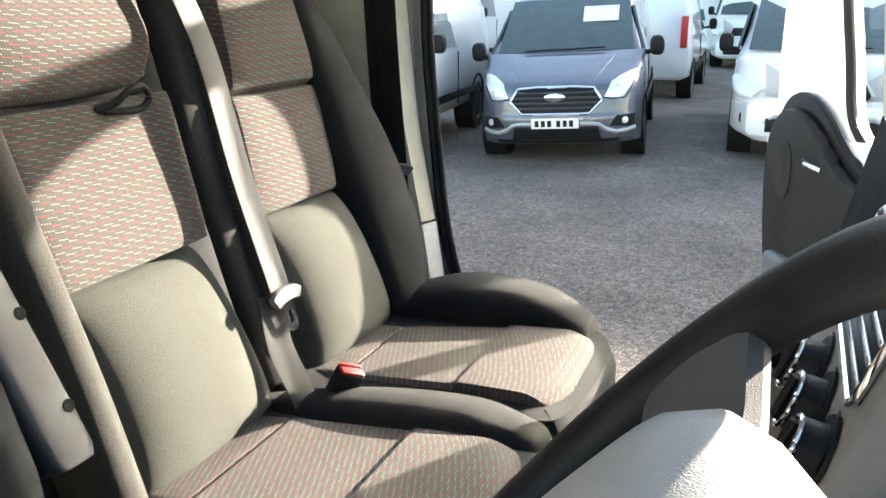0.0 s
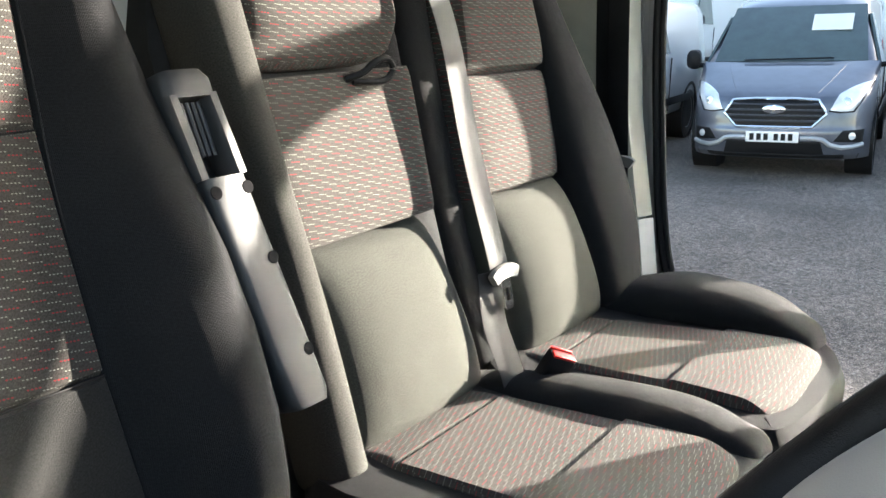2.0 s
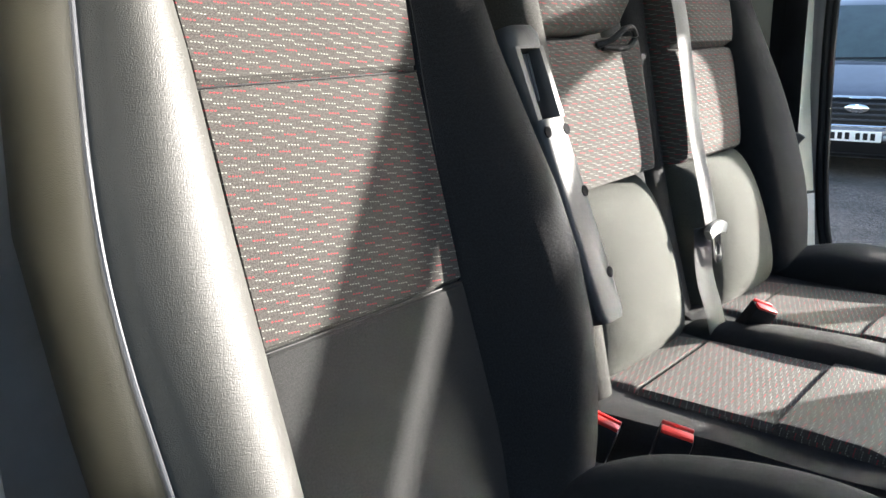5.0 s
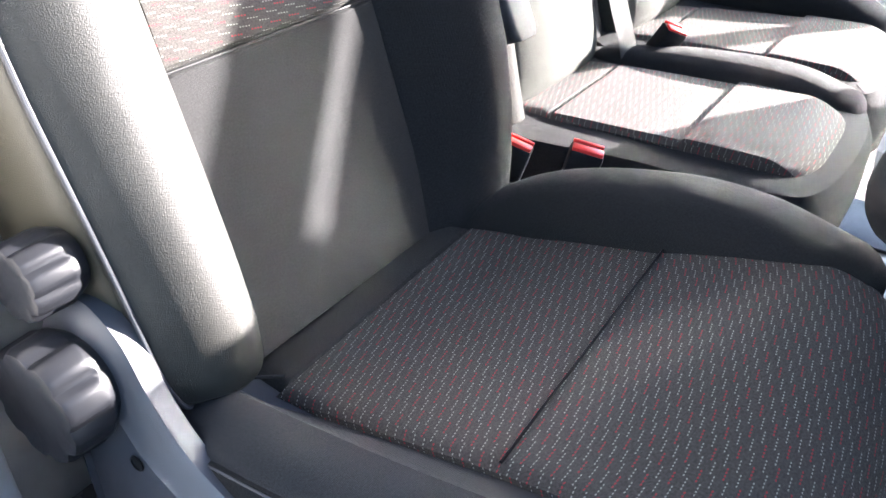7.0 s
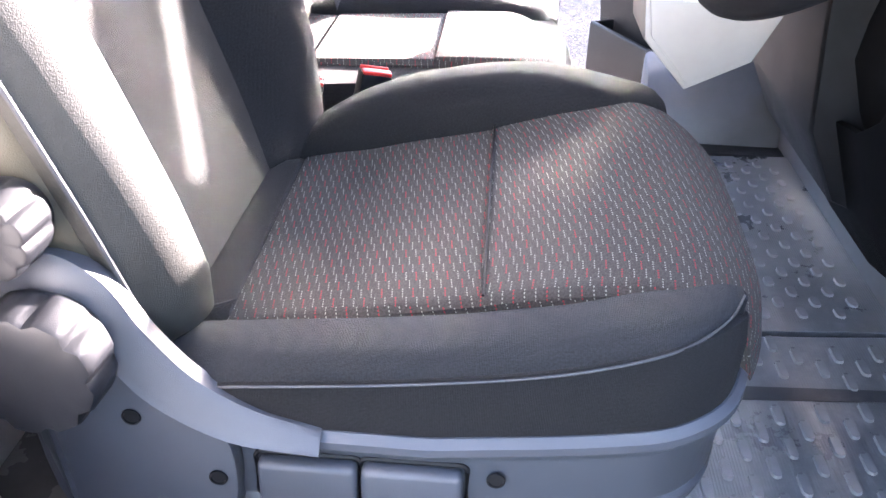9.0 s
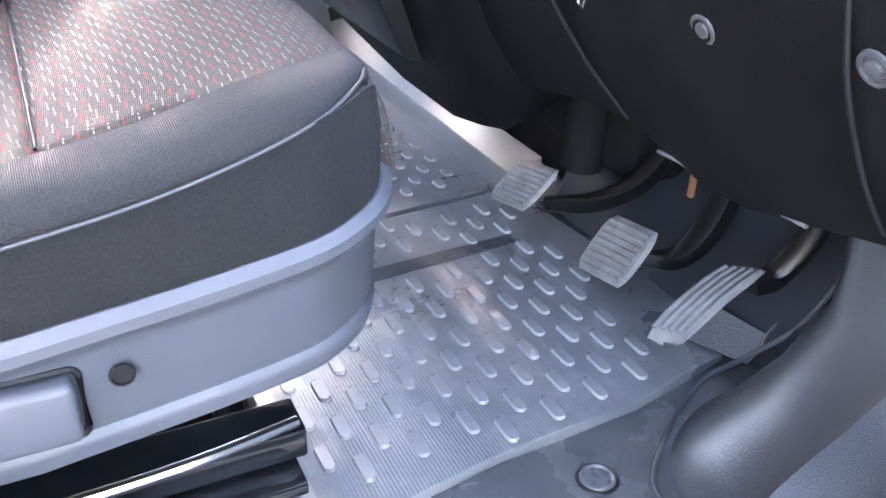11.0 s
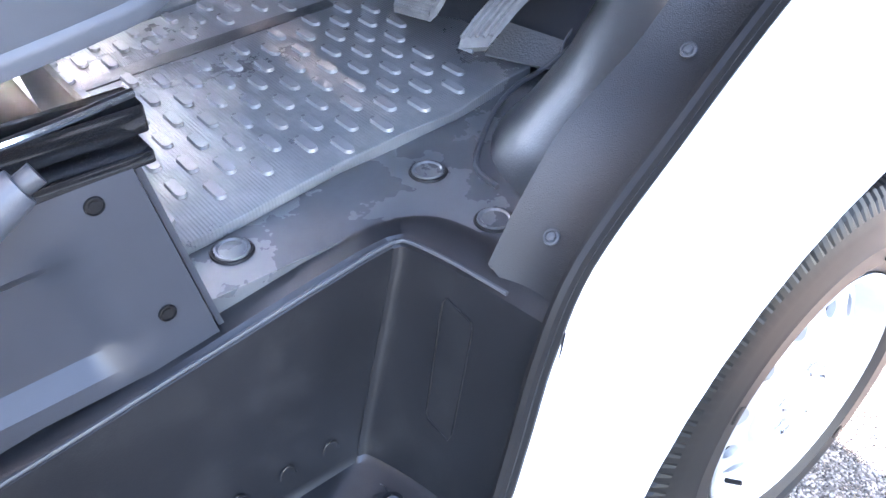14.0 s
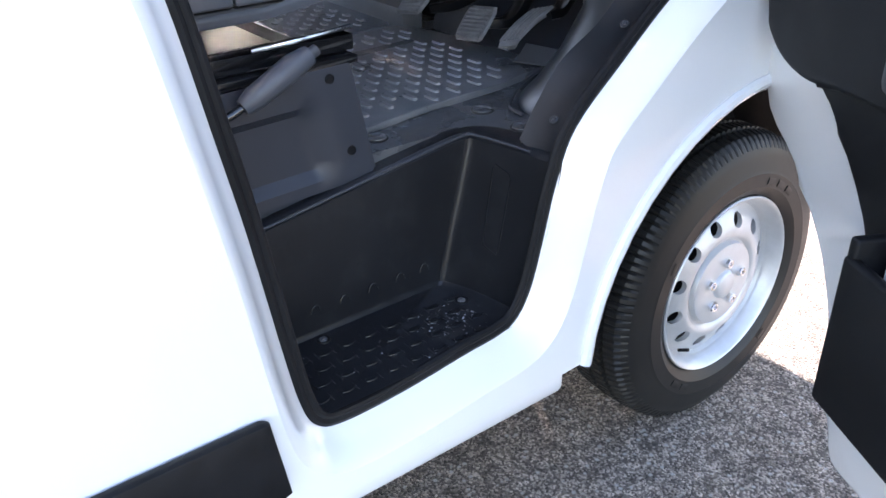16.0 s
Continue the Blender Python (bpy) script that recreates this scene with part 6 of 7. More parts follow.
# ---- open doors ----
def door(side):
    """A front door, built closed and turned open about its hinge."""
    skin = SKIN_R if side > 0 else SKIN_L
    iy = 1 if side > 0 else -1
    label = "open white driver's door with black trim and a pocket" if side > 0 else "open passenger door with black trim and grey armrest"
    s = thing("van_door", label, "van door", "van doors")
    low = closed_curve([(-0.66, 1.42), (-0.64, 1.2), (-0.60, 0.9), (-0.56, 0.6), (-0.54, 0.42), (-0.48, 0.33), (-0.1, 0.30), (0.08, 0.28), (0.135, 0.31), (0.18, 0.45), (0.27, 0.62), (0.41, 0.74), (0.555, 0.85), (0.59, 1.2), (0.58, 1.42)], 4)
    order = offset_loop(OPENING, 0.03)
    i0 = next(i for i in range(len(order)) if order[i - 1][1] < 1.44 <= order[i][1])
    order = order[i0:] + order[:i0]
    part("outer_panel", prism(low, 1, skin - iy * 0.012, skin + iy * 0.004, 0.003), M_WHITE, s)
    edge = offset_loop(low, -0.004)
    part("door_shell", prism(edge, 1, skin + iy * 0.004, skin + iy * 0.07, 0.012), M_WHITE, s)
    trim = closed_curve([(0.42, 1.33), (0.50, 1.03), (0.465, 0.955), (0.325, 0.91), (0.255, 0.86), (0.15, 0.758), (0.07, 0.62), (0.01, 0.50), (-0.04, 0.45), (-0.12, 0.435), (-0.42, 0.45), (-0.51, 0.6), (-0.57, 0.95), (-0.625, 1.25), (-0.63, 1.40), (-0.58, 1.51), (-0.48, 1.545), (-0.36, 1.505), (-0.27, 1.44), (-0.185, 1.395), (-0.05, 1.365)], 3)
    part("inner_trim", prism(trim, 1, skin + iy * 0.07, skin + iy * 0.095, 0.008), M_BLACK, s, "black plastic door lining")
    # window frame and glass
    up = [p for p in order if p[1] >= 1.30]
    inn = closed_curve([(-0.30, 1.50), (-0.34, 1.64), (-0.39, 1.80), (-0.43, 2.02), (-0.38, 2.115), (-0.20, 2.125), (-0.06, 2.09), (0.10, 1.97), (0.33, 1.71), (0.46, 1.46), (0.44, 1.415), (0.2, 1.40), (-0.10, 1.405), (-0.22, 1.43)], 3)
    part("window_frame", prism(up, 1, skin - iy * 0.002, skin + iy * 0.06, 0.006, holes=[inn]), M_WHITE, s)
    gl = part("window_glass", prism(inn, 1, skin + iy * 0.02, skin + iy * 0.024), M_GLASS, s)
    gl.visible_shadow = False
    part("glass_seal", tube([V((x, skin + iy * 0.045, z)) for x, z in inn], 0.014, 8, closed=True), M_SEAL, s)
    part("window_divider", tube([V((-0.105, skin + iy * 0.035, 1.38)), V((-0.267, skin + iy * 0.035, 2.13))], 0.012, 8, flat=V((0.026, 0, 0))), M_SHEET, s)
    part("divider_seal", tube([V((-0.068, skin + iy * 0.035, 1.38)), V((-0.23, skin + iy * 0.035, 2.13))], 0.010, 8), M_SEAL, s)
    # armrest, handle and pocket
    y0, y1 = sorted((skin + iy * 0.085, skin + iy * 0.15))
    def blk(nm, x0, x1, z0, z1, a, b, mat, lab="", bev=0.015):
        ya, yb = sorted((skin + iy * a, skin + iy * b))
        return part(nm, box((x0, ya, z0), (x1, yb, z1), bev, 3), mat, s, lab)
    upper = closed_curve([(0.40, 1.30), (0.47, 1.04), (0.44, 0.965), (0.33, 0.93), (0.156, 0.945), (-0.46, 0.97), (-0.55, 1.02), (-0.60, 1.25), (-0.595, 1.40), (-0.54, 1.48), (-0.46, 1.50), (-0.36, 1.47), (-0.27, 1.41), (-0.185, 1.365), (-0.05, 1.335)], 4)
    ya, yb = sorted((skin + iy * 0.093, skin + iy * 0.135))
    part("upper_pad", prism(upper, 1, ya, yb, 0.014), M_BLACK, s)
    part("pull_cup", loft([ring((-0.47, skin + iy * d, 1.32), (0.045 * q, 0, 0), (0, 0, 0.085 * q), 20, 2.4) for d, q in ((0.12, 1.0), (0.137, 1.0), (0.139, 0.9), (0.1365, 0.8))]), M_SEAL, s)
    blk("armrest", -0.50, 0.10, 0.98, 1.08, 0.09, 0.165, M_DARK if side > 0 else M_GREY, "grey moulded armrest", 0.025)
    part("door_handle", tube([V((-0.26, skin + iy * 0.135, 1.36)), V((-0.31, skin + iy * 0.155, 1.37)), V((-0.36, skin + iy * 0.135, 1.37))], 0.008, 8), M_CHROME, s, "chrome inner handle")
    # pocket: an open bin
    px0, px1, pz0, pz1 = -0.46, 0.05, 0.50, 0.76
    blk("pocket_front", px0, px1, pz0, pz1, 0.165, 0.185, M_BLACK, "black door pocket", 0.008)
    blk("pocket_floor", px0, px1, pz0, pz0 + 0.02, 0.09, 0.18, M_BLACK, "", 0.004)
    blk("pocket_end", px0, px0 + 0.02, pz0, pz1, 0.09, 0.18, M_BLACK, "", 0.006)
    blk("pocket_end", px1 - 0.02, px1, pz0, pz1 + 0.03, 0.09, 0.18, M_BLACK, "", 0.006)
    blk("speaker", 0.06, 0.20, 0.98, 1.12, 0.09, 0.11, M_SEAL, "round black loudspeaker grille", 0.03)
    # mirror on its arm, out of view, added to cast shade on the seats
    part("mirror", loft([ring((0.38 + dx, skin - iy * 0.20, 1.62), (0, 0.125 * q, 0), (0, 0, 0.22 * q), 20, 4) for dx, q in ((-0.05, 0.9), (-0.04, 1.0), (0.04, 1.0), (0.10, 0.75), (0.12, 0.4))]), M_BLACK, s, "black door mirror, unseen, added to cast shade")
    part("mirror_arm", tube([V((0.42, skin, 1.44)), V((0.42, skin - iy * 0.12, 1.47))], 0.04, 8), M_BLACK, s)
    piv = V((0.58, skin, 0))
    s.matrix_basis = Matrix.Translation(piv) @ Matrix.Rotation(radians(DOOR_ANGLE[side] * iy), 4, 'Z') @ Matrix.Translation(-piv)
    return s


DOOR_ANGLE = {1: 61, -1: 63}
door_r = door(1)
door_l = door(-1)


def papers():
    s = thing("paper_stack", "white papers and a red booklet in the door pocket", "papers")
    m = door_r.matrix_basis
    for k, (dx, tilt, mat) in enumerate(((0.0, 8, M_PAPER), (0.012, 3, M_PAPER), (0.024, -4, M_RED), (0.034, -2, M_PAPER))):
        bm = box((-0.18, SKIN_R + 0.105 + dx, 0.55), (0.012, SKIN_R + 0.110 + dx, 0.82 - 0.01 * k), 0.0015, 1, tilt=Matrix.Translation((0, 0, 0)))
        bmesh.ops.transform(bm, matrix=m @ Matrix.Translation((0, 0, 0.62)) @ Matrix.Rotation(radians(tilt), 4, 'Y') @ Matrix.Translation((0, 0, -0.62)), verts=bm.verts[:])
        part("sheet", bm, mat, s)


papers()

# black rub strip on the body side
rub = thing("rub_strip", "black plastic rub strip along the van's side", "rub strip")
part("strip", prism([(-3.1, 0.455), (-0.625, 0.455), (-0.575, 0.47), (-0.595, 0.605), (-0.605, 0.61), (-3.1, 0.605)], 1, SKIN_R - 0.022, SKIN_R - 0.001, 0.007), M_BLACK, rub)

# ---- the yard: parked vans and the shed ----
def section(x, zb, zt, w, wt, belt):
    """One ring of a van's body, seen along its length."""
    pts = [(0, zb), (w * 0.8, zb), (w * 0.97, zb + 0.08), (w, (zb + belt) / 2), (w * 0.985, belt)]
    if zt > belt + 0.15:
        pts += [(wt + (w - wt) * 0.12, zt - 0.14), (wt * 0.93, zt - 0.03), (wt * 0.6, zt)]
    else:
        pts += [(w * 0.95, zt - 0.02), (w * 0.85, zt), (w * 0.5, zt + 0.012)]
    pts.append((0, zt + (0.012 if zt > belt + 0.15 else 0.02)))
    ring_ = [V((x, -y, z)) for y, z in pts] + [V((x, y, z)) for y, z in pts[-2:0:-1]]
    return ring_


NOSE = [(0.22, -0.13), (0.27, -0.05), (0.34, -0.02), (0.40, 0.0), (0.52, 0.005), (0.56, -0.01), (0.66, -0.02), (0.80, -0.05), (0.86, -0.09), (0.90, -0.16), (0.96, -0.30), (1.04, -0.52), (1.11, -0.72), (1.165, -0.90), (1.185, -0.97)]


def nose_x(L, w, y, z):
    """How far forward the rounded nose of a van reaches at a height and a distance from its middle."""
    for (z0, a), (z1, b) in zip(NOSE, NOSE[1:]):
        if z <= z1 or z1 == NOSE[-1][0]:
            x = a + (b - a) * min(1.0, max(0.0, (z - z0) / (z1 - z0)))
            break
    q = min(1.0, abs(y) / w)
    return L + x - (x + 1.0) * (1 - (1 - q ** 3.4) ** (1 / 3.4))


def nose_patch(L, w, corners, proud, deep=0.05, n=10, bow=0.0):
    """A slab that follows the nose between four corners given as (y, z)."""
    bm = bmesh.new()
    a, b, c, d = [V((0, y, z)) for y, z in corners]
    front, back = [], []
    for i in range(n + 1):
        t = i / n
        r0, r1 = [], []
        for j in range(n + 1):
            u = j / n
            p = (a.lerp(b, u)).lerp(d.lerp(c, u), t)
            p.z += bow * math.sin(math.pi * u) * (2 * t - 1)
            rim = min(1.0, 6 * min(t, 1 - t, u, 1 - u))
            x = nose_x(L, w, p.y, p.z)
            r0.append(bm.verts.new((x + proud * (0.35 + 0.65 * rim), p.y, p.z)))
            r1.append(bm.verts.new((x - deep, p.y * 0.99, p.z)))
        front.append(r0)
        back.append(r1)
    grid_faces(bm, front)
    grid_faces(bm, back)
    edge = lambda g: g[0] + [r[-1] for r in g[1:]] + g[-1][-2::-1] + [r[0] for r in g[-2:0:-1]]
    ea, eb = edge(front), edge(back)
    for k in range(len(ea)):
        bm.faces.new((ea[k], ea[(k + 1) % len(ea)], eb[(k + 1) % len(ea)], eb[k]))
    bmesh.ops.recalc_face_normals(bm, faces=bm.faces[:])
    bm.loops.layers.uv.new("UVMap")
    return bm


def rounded_nose(s, L, w, paint):
    """Smooth bonnet and front of a newer van, with its lamps, grille and bumper."""
    bm = bmesh.new()
    angle = [radians(-90 + 180 * k / 36) for k in range(37)]
    zs = []
    for (z0, a), (z1, b) in zip(NOSE, NOSE[1:]):
        zs += [(z0 + (z1 - z0) * k / 3) for k in range(3)]
    zs.append(NOSE[-1][0])
    rows = [[bm.verts.new((nose_x(L, w, y, z) if abs(y) < w else L - 1.0, y, z)) for y in (w * math.copysign(abs(math.sin(t)) ** (2 / 3.4), math.sin(t)) for t in angle)] for z in zs]
    grid_faces(bm, rows)
    bmesh.ops.recalc_face_normals(bm, faces=bm.faces[:])
    bm.loops.layers.uv.new("UVMap")
    part("bonnet_and_front", bm, paint, s, smooth=100)
    on = lambda y, z, out=0.0: V((nose_x(L, w, y, z) + out, y, z))
    for sg in (-1, 1):
        lamp = part("headlamp", nose_patch(L, w, [(sg * 0.53, 0.735), (sg * 0.74, 0.725), (sg * 0.885, 1.0), (sg * 0.60, 0.89)], 0.016, bow=0.02), M_LAMP, s, "clear headlamp", smooth=60)
        part("lamp_reflector", lathe([(0.0, 0.045), (0.006, 0.04), (0.010, 0.0)], 18, (1, sg * 0.35, 0.25), on(sg * 0.68, 0.82, 0.016)), M_CHROME, lamp)
        part("lamp_bezel", tube([on(sg * y, z, 0.006) for y, z in ((0.52, 0.73), (0.62, 0.712), (0.745, 0.715), (0.82, 0.84), (0.895, 0.99))], 0.008, 6), M_SEAL, lamp)
        part("air_scoop", nose_patch(L, w, [(sg * 0.58, 0.42), (sg * 0.84, 0.40), (sg * 0.85, 0.53), (sg * 0.66, 0.53)], 0.012), M_SEAL, s, "black fog lamp recess", smooth=60)
        part("fog_lamp", lathe([(0.0, 0.04), (0.016, 0.036), (0.02, 0.0)], 18, (1, sg * 0.6, 0), on(sg * 0.74, 0.47, 0.005)), M_LAMP, s)
        part("skid_trim", tube([on(sg * y, z, 0.012) for y, z in ((0.27, 0.455), (0.40, 0.455), (0.48, 0.44), (0.55, 0.385), (0.65, 0.355), (0.76, 0.36), (0.84, 0.375))], 0.024, 8), M_STEEL, s, "silver bumper trim")
        part("bonnet_crease", tube([on(sg * y, z, -0.003) for y, z in ((0.40, 0.90), (0.47, 0.98), (0.55, 1.08), (0.60, 1.15))], 0.005, 6), paint, s)
    hexa = [(-0.50, 0.70), (-0.42, 0.835), (-0.2, 0.85), (0.2, 0.85), (0.42, 0.835), (0.50, 0.70), (0.37, 0.565), (-0.37, 0.565)]
    part("grille", nose_patch(L, w, [(-0.40, 0.57), (0.40, 0.57), (0.43, 0.84), (-0.43, 0.84)], 0.004), M_SEAL, s, "black grille", smooth=60)
    for sg in (-1, 1):
        part("grille_end", nose_patch(L, w, [(sg * 0.37, 0.57), (sg * 0.42, 0.60), (sg * 0.49, 0.70), (sg * 0.42, 0.835)], 0.004), M_SEAL, s, smooth=60)
    rim = []
    for (y0, z0), (y1, z1) in zip(hexa, hexa[1:] + hexa[:1]):
        rim += [on(y0 + (y1 - y0) * k / 6, z0 + (z1 - z0) * k / 6, 0.012) for k in range(6)]
    part("grille_frame", tube(rim, 0.016, 8, closed=True), M_CHROME, s, "bright grille surround")
    for z, hw in ((0.625, 0.42), (0.68, 0.46), (0.735, 0.46), (0.79, 0.43)):
        part("grille_bar", tube([on(hw * k / 5, z, 0.014) for k in range(-5, 6)], 0.012, 6), M_DARK, s)
    part("emblem", loft([ring((L + d, 0, 0.745), (0, 0.115 * q, 0), (0, 0, 0.045 * q), 24, 2) for d, q in ((-0.03, 1.0), (0.008, 1.0), (0.014, 0.85))]), M_CHROME, s, "plain oval emblem")
    part("lower_intake", nose_patch(L, w, [(-0.50, 0.27), (0.50, 0.27), (0.46, 0.42), (-0.46, 0.42)], 0.008), M_SEAL, s, "black lower intake", smooth=60)
    part("chin", nose_patch(L, w, [(-0.80, 0.23), (0.80, 0.23), (0.82, 0.28), (-0.82, 0.28)], 0.014), M_SEAL, s, smooth=60)


def parked_van(label, paint, L, W, H, place, yaw, nose=0.95, plate=True, sheet=False, big=False, seen_front=True, drop=0.0, belt=1.12, roll=0.0):
    s = thing("parked_van", label, "van", "parked vans")
    w = W / 2
    belt = belt if not big else 1.3
    k = belt / 1.12
    st = [(0.0, 0.45, H - 0.1, w * 0.94, w * 0.80), (0.06, 0.38, H - 0.03, w * 0.985, w * 0.86), (0.5, 0.34, H, w, w * 0.88), (L - 2.4, 0.32, H, w, w * 0.87), (L - nose - 0.95, 0.32, H - 0.06, w, w * 0.82), (L - nose - 0.5, 0.32, H - 0.36, w, w * 0.84),
          (L - nose, 0.30, 1.17 * k, w, w * 0.9), (L - nose * 0.6, 0.28, 1.12 * k, w, w), (L - nose * 0.35, 0.27, 1.06 * k, w * 0.965, w), (L - nose * 0.18, 0.26, 0.99 * k, w * 0.90, w), (L - 0.06, 0.26, 0.90 * k, w * 0.80, w), (L, 0.30, 0.78 * k, w * 0.66, w)]
    if seen_front == "rounded":
        st = st[:4] + [(L - 2.05, 0.32, H - 0.03, w, w * 0.78), (L - 1.75, 0.32, H - 0.15, w, w * 0.80), (L - 1.02, 0.30, 1.17, w, w * 0.88), (L - 0.99, 0.30, 1.12, w * 0.99, w)]
    part("body", loft([section(x, a, b, c, d, belt) for x, a, b, c, d in st]), paint, s, smooth=100)
    # windscreen
    zt, zb = H - 0.13, 1.20 * k
    x0, x1 = L - nose + 0.02, L - nose - 0.90
    if seen_front == "rounded":
        zt, zb, x0, x1 = H - 0.13, 1.175, L - 0.97, L - 1.77
    bm = bmesh.new()
    rows = [[bm.verts.new((x0 + (x1 - x0) * t + 0.03 - 0.05 * abs(u) ** 2 + 0.035 * math.sin(math.pi * t), u * w * (0.86 - 0.09 * t), zb + (zt - zb) * t + 0.015)) for u in (-1, -0.6, 0, 0.6, 1)] for t in (0, 0.25, 0.5, 0.75, 1)]
    grid_faces(bm, rows)
    bmesh.ops.recalc_face_normals(bm, faces=bm.faces[:])
    bmesh.ops.solidify(bm, geom=bm.faces[:], thickness=0.01)
    bm.loops.layers.uv.new("UVMap")
    part("windscreen", bm, M_TINT, s, "dark reflecting windscreen")
    part("wiper", tube([V((x0 + 0.04, -0.5 * w, zb + 0.03)), V((x0 + 0.02, 0.5 * w, zb + 0.045))], 0.01, 6), M_SEAL, s)
    if sheet:
        part("paper_sheet", box((x1 + 0.30, 0.18, zt - 0.34), (x1 + 0.31, 0.18 + 0.42, zt - 0.06), 0.002, 1, tilt=Matrix.Translation((x1 + 0.30, 0, zt - 0.2)) @ Matrix.Rotation(radians(-52), 4, 'Y') @ Matrix.Translation((-x1 - 0.27, 0, -zt + 0.2))), M_PAPER, s, "white paper sheet behind the windscreen")
    for sg in (-1, 1):
        y = sg * (w + 0.002)
        # side window, mirror, wheels, sill strip
        yt = sg * (w * (0.825 if seen_front == "rounded" else 0.885) + 0.004)
        pane = [(L - nose - 0.15, y, 1.22 * k), (L - nose - 0.74, yt, H - 0.22), (L - nose - 1.35, yt, H - 0.22), (L - nose - 1.4, y, 1.18 * k)]
        part("side_window", loft([[V((a, b - sg * d, c)) for a, b, c in pane] for d in (0.03, 0.0)]), M_TINT, s)
        part("mirror", loft([ring((L - nose - 0.12 + d, sg * (w + 0.13), 1.28 * k), (0, 0.085 * q, 0), (0, 0, 0.115 * q), 14, 3) for d, q in ((-0.06, 0.8), (-0.03, 1.0), (0.05, 0.9), (0.08, 0.4))]), M_SEAL, s)
        part("mirror_arm", tube([V((L - nose - 0.12, sg * (w - 0.02), 1.2 * k)), V((L - nose - 0.12, sg * (w + 0.1), 1.22 * k))], 0.03, 6), M_SEAL, s)
        part("rub_strip", box((0.9, min(y, y + sg * 0.015), 0.52), (L - 1.3, max(y, y + sg * 0.015), 0.62), 0.005), M_SEAL, s)
        part("sill_shadow_gap", box((L - nose - 1.5, min(y - sg * 0.01, y + sg * 0.003), 0.45), (L - nose - 1.485, max(y - sg * 0.01, y + sg * 0.003), belt), 0.0), M_SEAL, s)
        for xw in (0.85, L - 0.92):
            tyre = part("wheel", lathe([(sg * h, r) for h, r in ((-0.12, 0.2), (-0.12, 0.31), (-0.1, 0.33), (0.08, 0.33), (0.1, 0.31), (0.105, 0.23), (0.09, 0.215))], 36, (0, 1, 0), (xw, sg * (w - 0.10), 0.33)), M_TYRE, s)
            part("rim", lathe([(sg * h, r) for h, r in ((0.085, 0.215), (0.095, 0.212), (0.08, 0.19), (0.05, 0.15), (0.06, 0.08), (0.07, 0.0))], 30, (0, 1, 0), (xw, sg * (w - 0.10), 0.33)), M_STEEL, tyre)
            part("wheel_arch", lathe([(sg * h, r) for h, r in ((-0.16, 0.4), (0.108, 0.4), (0.108, 0.36), (-0.16, 0.36))], 36, (0, 1, 0), (xw, sg * (w - 0.10), 0.36)), M_SEAL, s)
        if seen_front == "rounded":
            continue
        if seen_front:
            part("headlamp", loft([ring((L + 0.015 - 0.36 * t, sg * (w * (0.70 + 0.25 * max(0.0, t) ** 0.7)), (0.80 + 0.16 * t - drop * 0.5) * k), (0.055, sg * 0.035, 0.0), (0.0, 0.11 * q, 0.095 * q), 16, 2.4) for t, q in ((-0.05, 0.5), (0.08, 0.85), (0.3, 1.0), (0.6, 0.85), (0.9, 0.5), (1.0, 0.2))]), M_LAMP, s, "clear headlamp")
            part("fog_lamp", lathe([(0.0, 0.06), (0.02, 0.055), (0.025, 0.0)], 18, (1, sg * 0.3, 0), (L - 0.10, sg * w * 0.76, 0.52)), M_LAMP, s)
            part("air_scoop", loft([ring((L - 0.16 + d, sg * w * 0.76, 0.51), (0, 0.13 * q, 0), (0, 0, 0.09 * q), 14, 3) for d, q in ((0.0, 1.0), (0.065, 0.95), (0.075, 0.8))]), M_SEAL, s)
        else:
            part("tail_lamp", box((-0.03, sg * w * 0.86 - 0.06, 0.95), (0.06, sg * w * 0.86 + 0.06, 1.5), 0.02), M_RED, s, "red tail lamp")
    if seen_front == "rounded":
        rounded_nose(s, L, w, paint)
    elif seen_front:
        hexa = [(-0.36, 0.80), (-0.30, 0.93), (0.30, 0.93), (0.36, 0.80), (0.30, 0.72), (-0.30, 0.72)]
        hexa = [(y * W / 1.55, (z - drop) * k) for y, z in hexa]
        part("grille", prism(hexa, 0, L - 0.06, L + 0.035, 0.008), M_SEAL, s, "black grille")
        part("grille_frame", tube([V((L + 0.03, y, z)) for y, z in hexa], 0.022, 8, closed=True), M_CHROME if paint is M_GREYPAINT else paint, s)
        for j in range(4):
            part("grille_bar", box((L + 0.03, -0.30 * W / 1.55, (0.745 - drop + 0.045 * j) * k), (L + 0.045, 0.30 * W / 1.55, (0.757 - drop + 0.045 * j) * k), 0.003), M_DARK, s)
        part("emblem", lathe([(0.0, 0.06), (0.01, 0.055), (0.014, 0.0)], 24, (1, 0, 0), (L + 0.04, 0, (0.875 - drop) * k)), M_CHROME, s, "plain oval emblem")
        part("bumper", loft([[V((x, y * w * q, z)) for y, z in ((-1, 0.38 - drop), (-0.96, 0.34 - drop), (0.96, 0.34 - drop), (1, 0.38 - drop), (1, 0.66 - drop), (0.96, 0.68 - drop), (-0.96, 0.68 - drop), (-1, 0.66 - drop))] for x, q in ((L - 0.5, 0.995), (L - 0.2, 0.93), (L + 0.02, 0.80), (L + 0.06, 0.66))]), paint, s)
        part("lower_intake", box((L + 0.03, -w * 0.6, 0.38 - drop), (L + 0.075, w * 0.6, 0.53 - drop), 0.01), M_SEAL, s)
        for sg in (-1, 1):
            part("skid_trim", tube([V((L + 0.07, sg * 0.1, 0.56 - drop)), V((L + 0.07, sg * w * 0.5, 0.56 - drop)), V((L + 0.03, sg * w * 0.66, 0.45 - drop))], 0.022, 8), M_STEEL, s, "silver bumper trim")
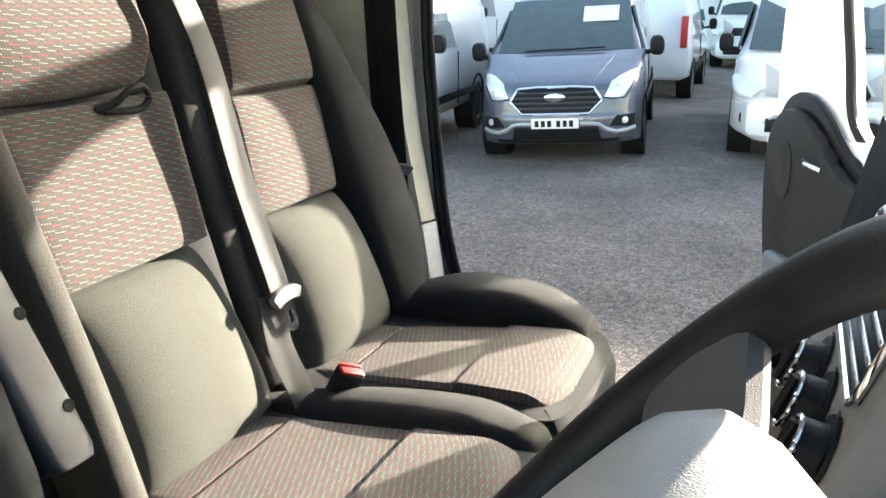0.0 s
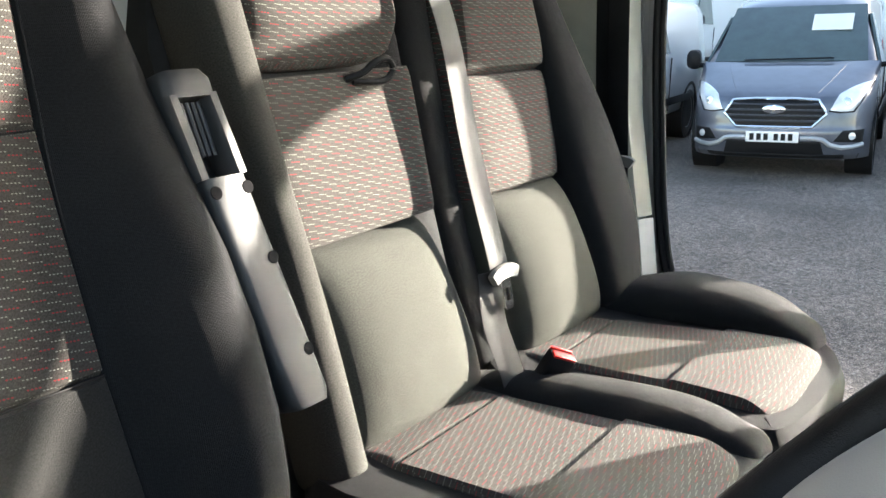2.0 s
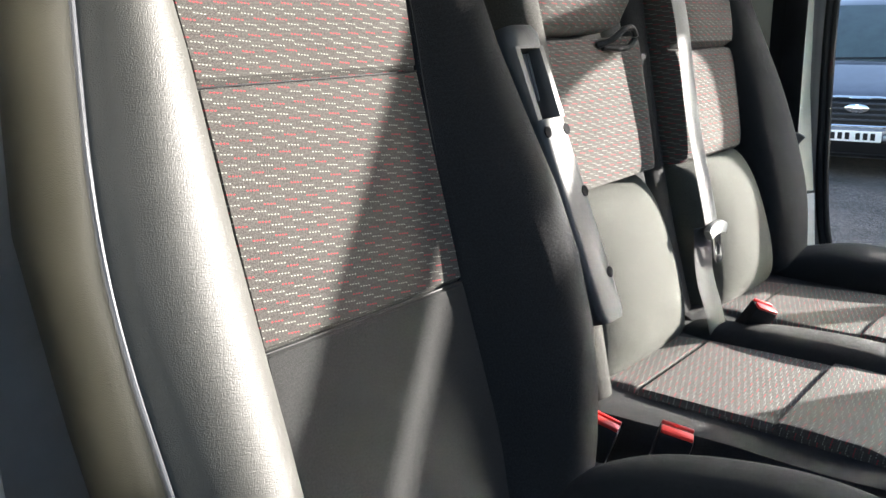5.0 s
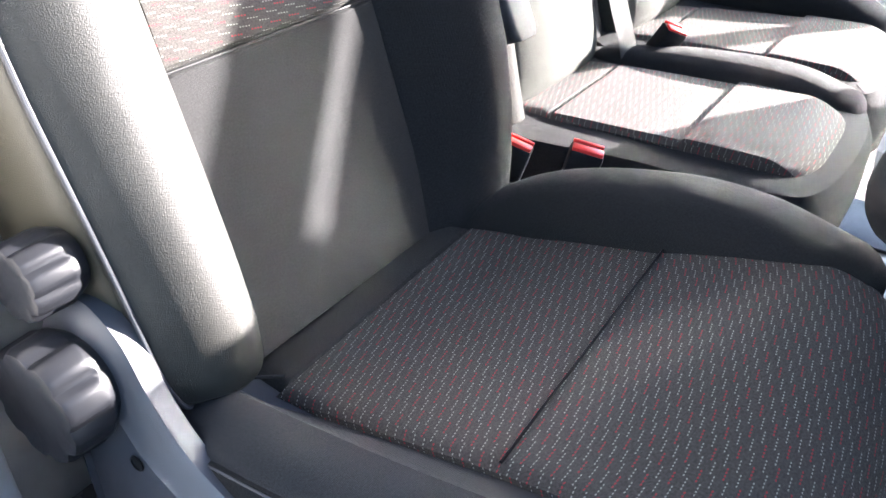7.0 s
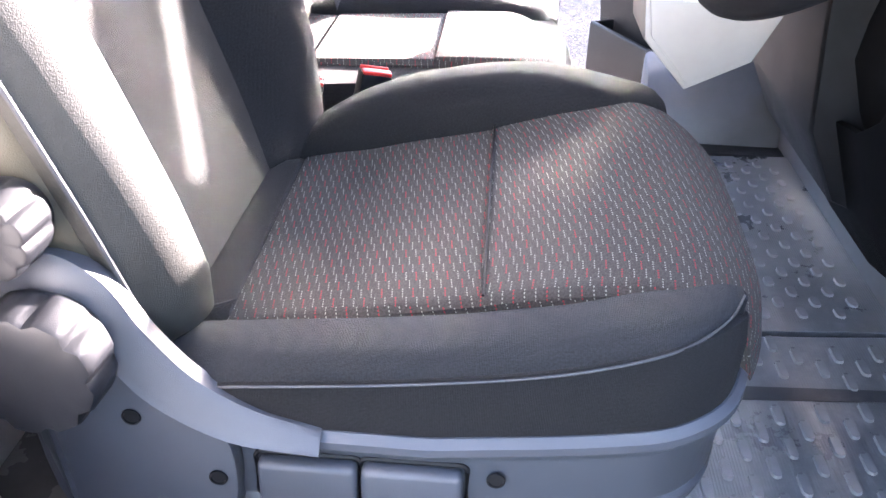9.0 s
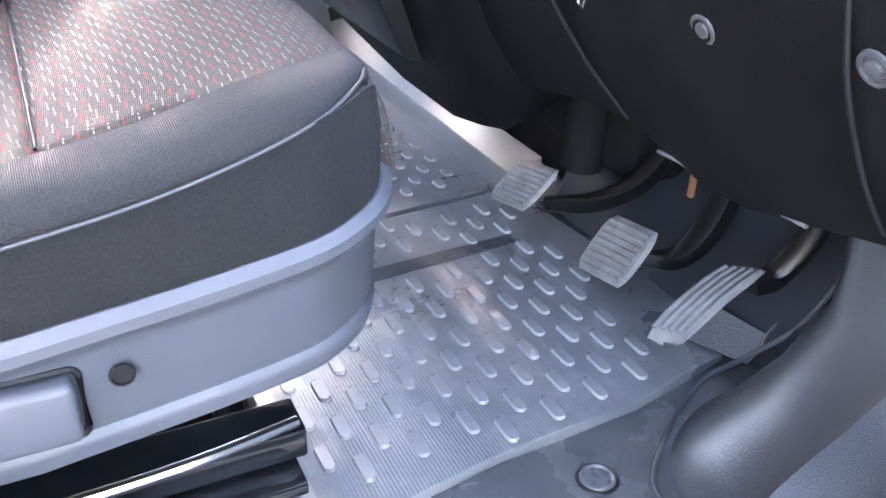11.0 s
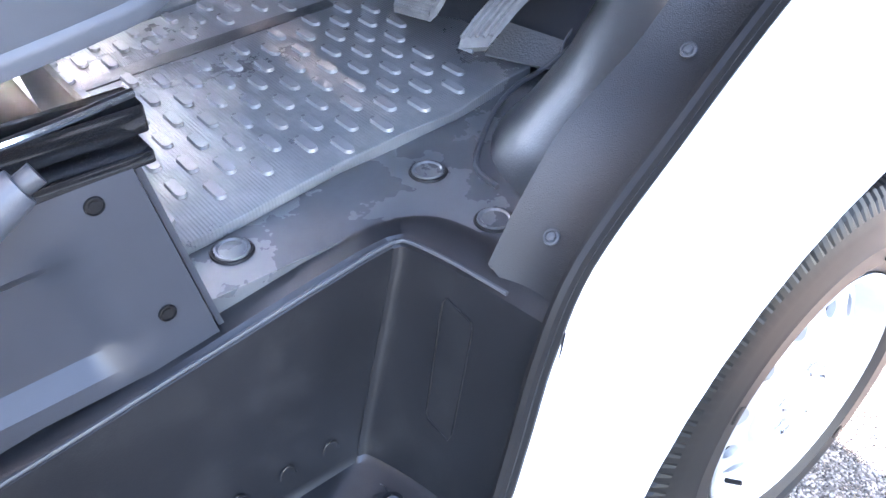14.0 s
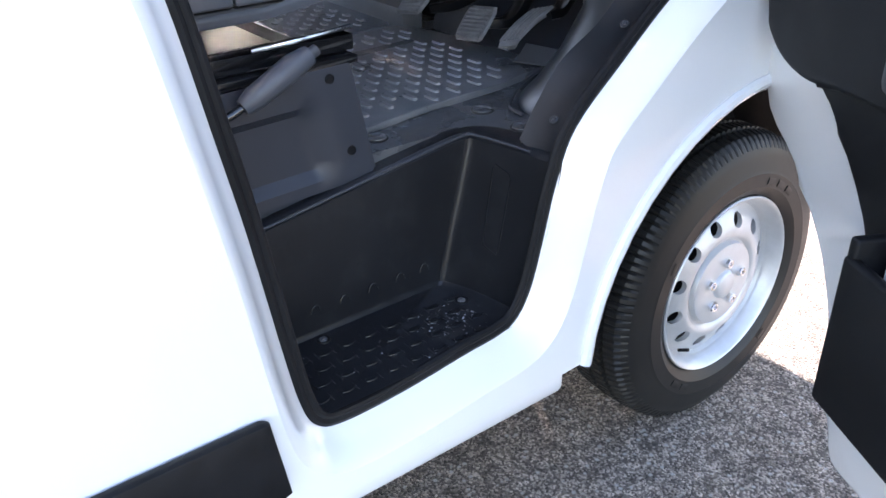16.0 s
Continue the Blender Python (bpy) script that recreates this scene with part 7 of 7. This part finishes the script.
    if plate:
        drop = 0.19 if seen_front == "rounded" else drop
        xp = L + (0.035 if seen_front == "rounded" else 0.078) if seen_front else -0.02
        part("number_plate", box((xp, -0.26, 0.60 - drop), (xp + 0.012, 0.26, 0.71 - drop), 0.003), M_PAPER, s, "white number plate with dark bars")
        for j in range(6):
            y = -0.20 + 0.07 * j + (0.03 if j > 2 else 0)
            part("plate_bar", box((xp + 0.0125, y - 0.022, 0.62 - drop), (xp + 0.0145, y + 0.022, 0.69 - drop), 0.0), M_SEAL, s)
    s.matrix_basis = Matrix.Translation(V(place) + V((0, 0, G))) @ Matrix.Rotation(radians(yaw), 4, 'Z') @ Matrix.Rotation(radians(roll), 4, 'X') @ Matrix.Translation((-L, 0, 0))
    return s


parked_van("dark grey metallic van parked facing the open door", M_GREYPAINT, 4.97, 1.86, 1.90, (-2.42, 9.35, 0), -82.5, sheet=True, belt=1.06, seen_front="rounded", roll=3.0)
parked_van("white small van parked beside the grey one", M_WHITE, 4.4, 1.83, 1.83, (-4.85, 8.4, 0), -84)
parked_van("white van parked facing the yard's lane", M_WHITE, 4.9, 1.95, 1.95, (0.28, 10.2, 0), -88)
parked_van("white van with red tail lamps, seen from behind", M_WHITE, 4.8, 1.9, 2.0, (-2.95, 21.0, 0), 92, seen_front=False)
parked_van("tall white van with dark windscreen by the shed", M_WHITE, 5.4, 2.0, 2.5, (-1.35, 24.6, 0), -92, big=True)
parked_van("white van parked at the back row", M_WHITE, 5.2, 2.0, 2.3, (-8.2, 19.0, 0), -90, big=True)


def shed():
    s = thing("shed", "long grey corrugated metal shed behind the vans", "building")
    bm = bmesh.new()
    xs = [-45 + 0.125 * k for k in range(641)]
    rows = [[bm.verts.new((x, 28.5 + (0.0 if (k // 2) % 2 else 0.05), z)) for k, x in enumerate(xs)] for z in (0.0, 7.0)]
    grid_faces(bm, rows)
    bm.loops.layers.uv.new("UVMap")
    part("wall", bm, M_WALLGREY, s, smooth=0)
    part("roof", prism([(28.3, 7.0), (28.3, 7.25), (40, 9.0), (40, 8.8)], 0, -45, 35), M_WALLGREY, s)
    part("base_strip", box((-45, 28.3, 0.0), (35, 28.45, 0.35), 0.01), M_STONE, s)
    for x in (-3.6, -2.4):
        u = part("condenser", box((x - 0.45, 28.05, 2.45), (x + 0.45, 28.4, 3.15), 0.02), M_WHITE, s, "white air conditioning unit")
        part("fan_guard", lathe([(0.0, 0.27), (0.02, 0.26), (0.03, 0.08), (0.03, 0.0)], 24, (0, -1, 0), (x - 0.12, 28.05, 2.8)), M_DARK, u)


M_STONE = surface("concrete kerb", (0.28, 0.27, 0.25), 0.85, stain=0.25)
shed()
verge = tagged(part("grass_verge", box((-40, 27.2, 0.0), (30, 28.3, 0.08), 0.02), surface("winter grass", (0.09, 0.13, 0.04), 0.9, stain=0.4, stain_scale=3)), "narrow strip of grass along the shed", "grass", kind="stuff")
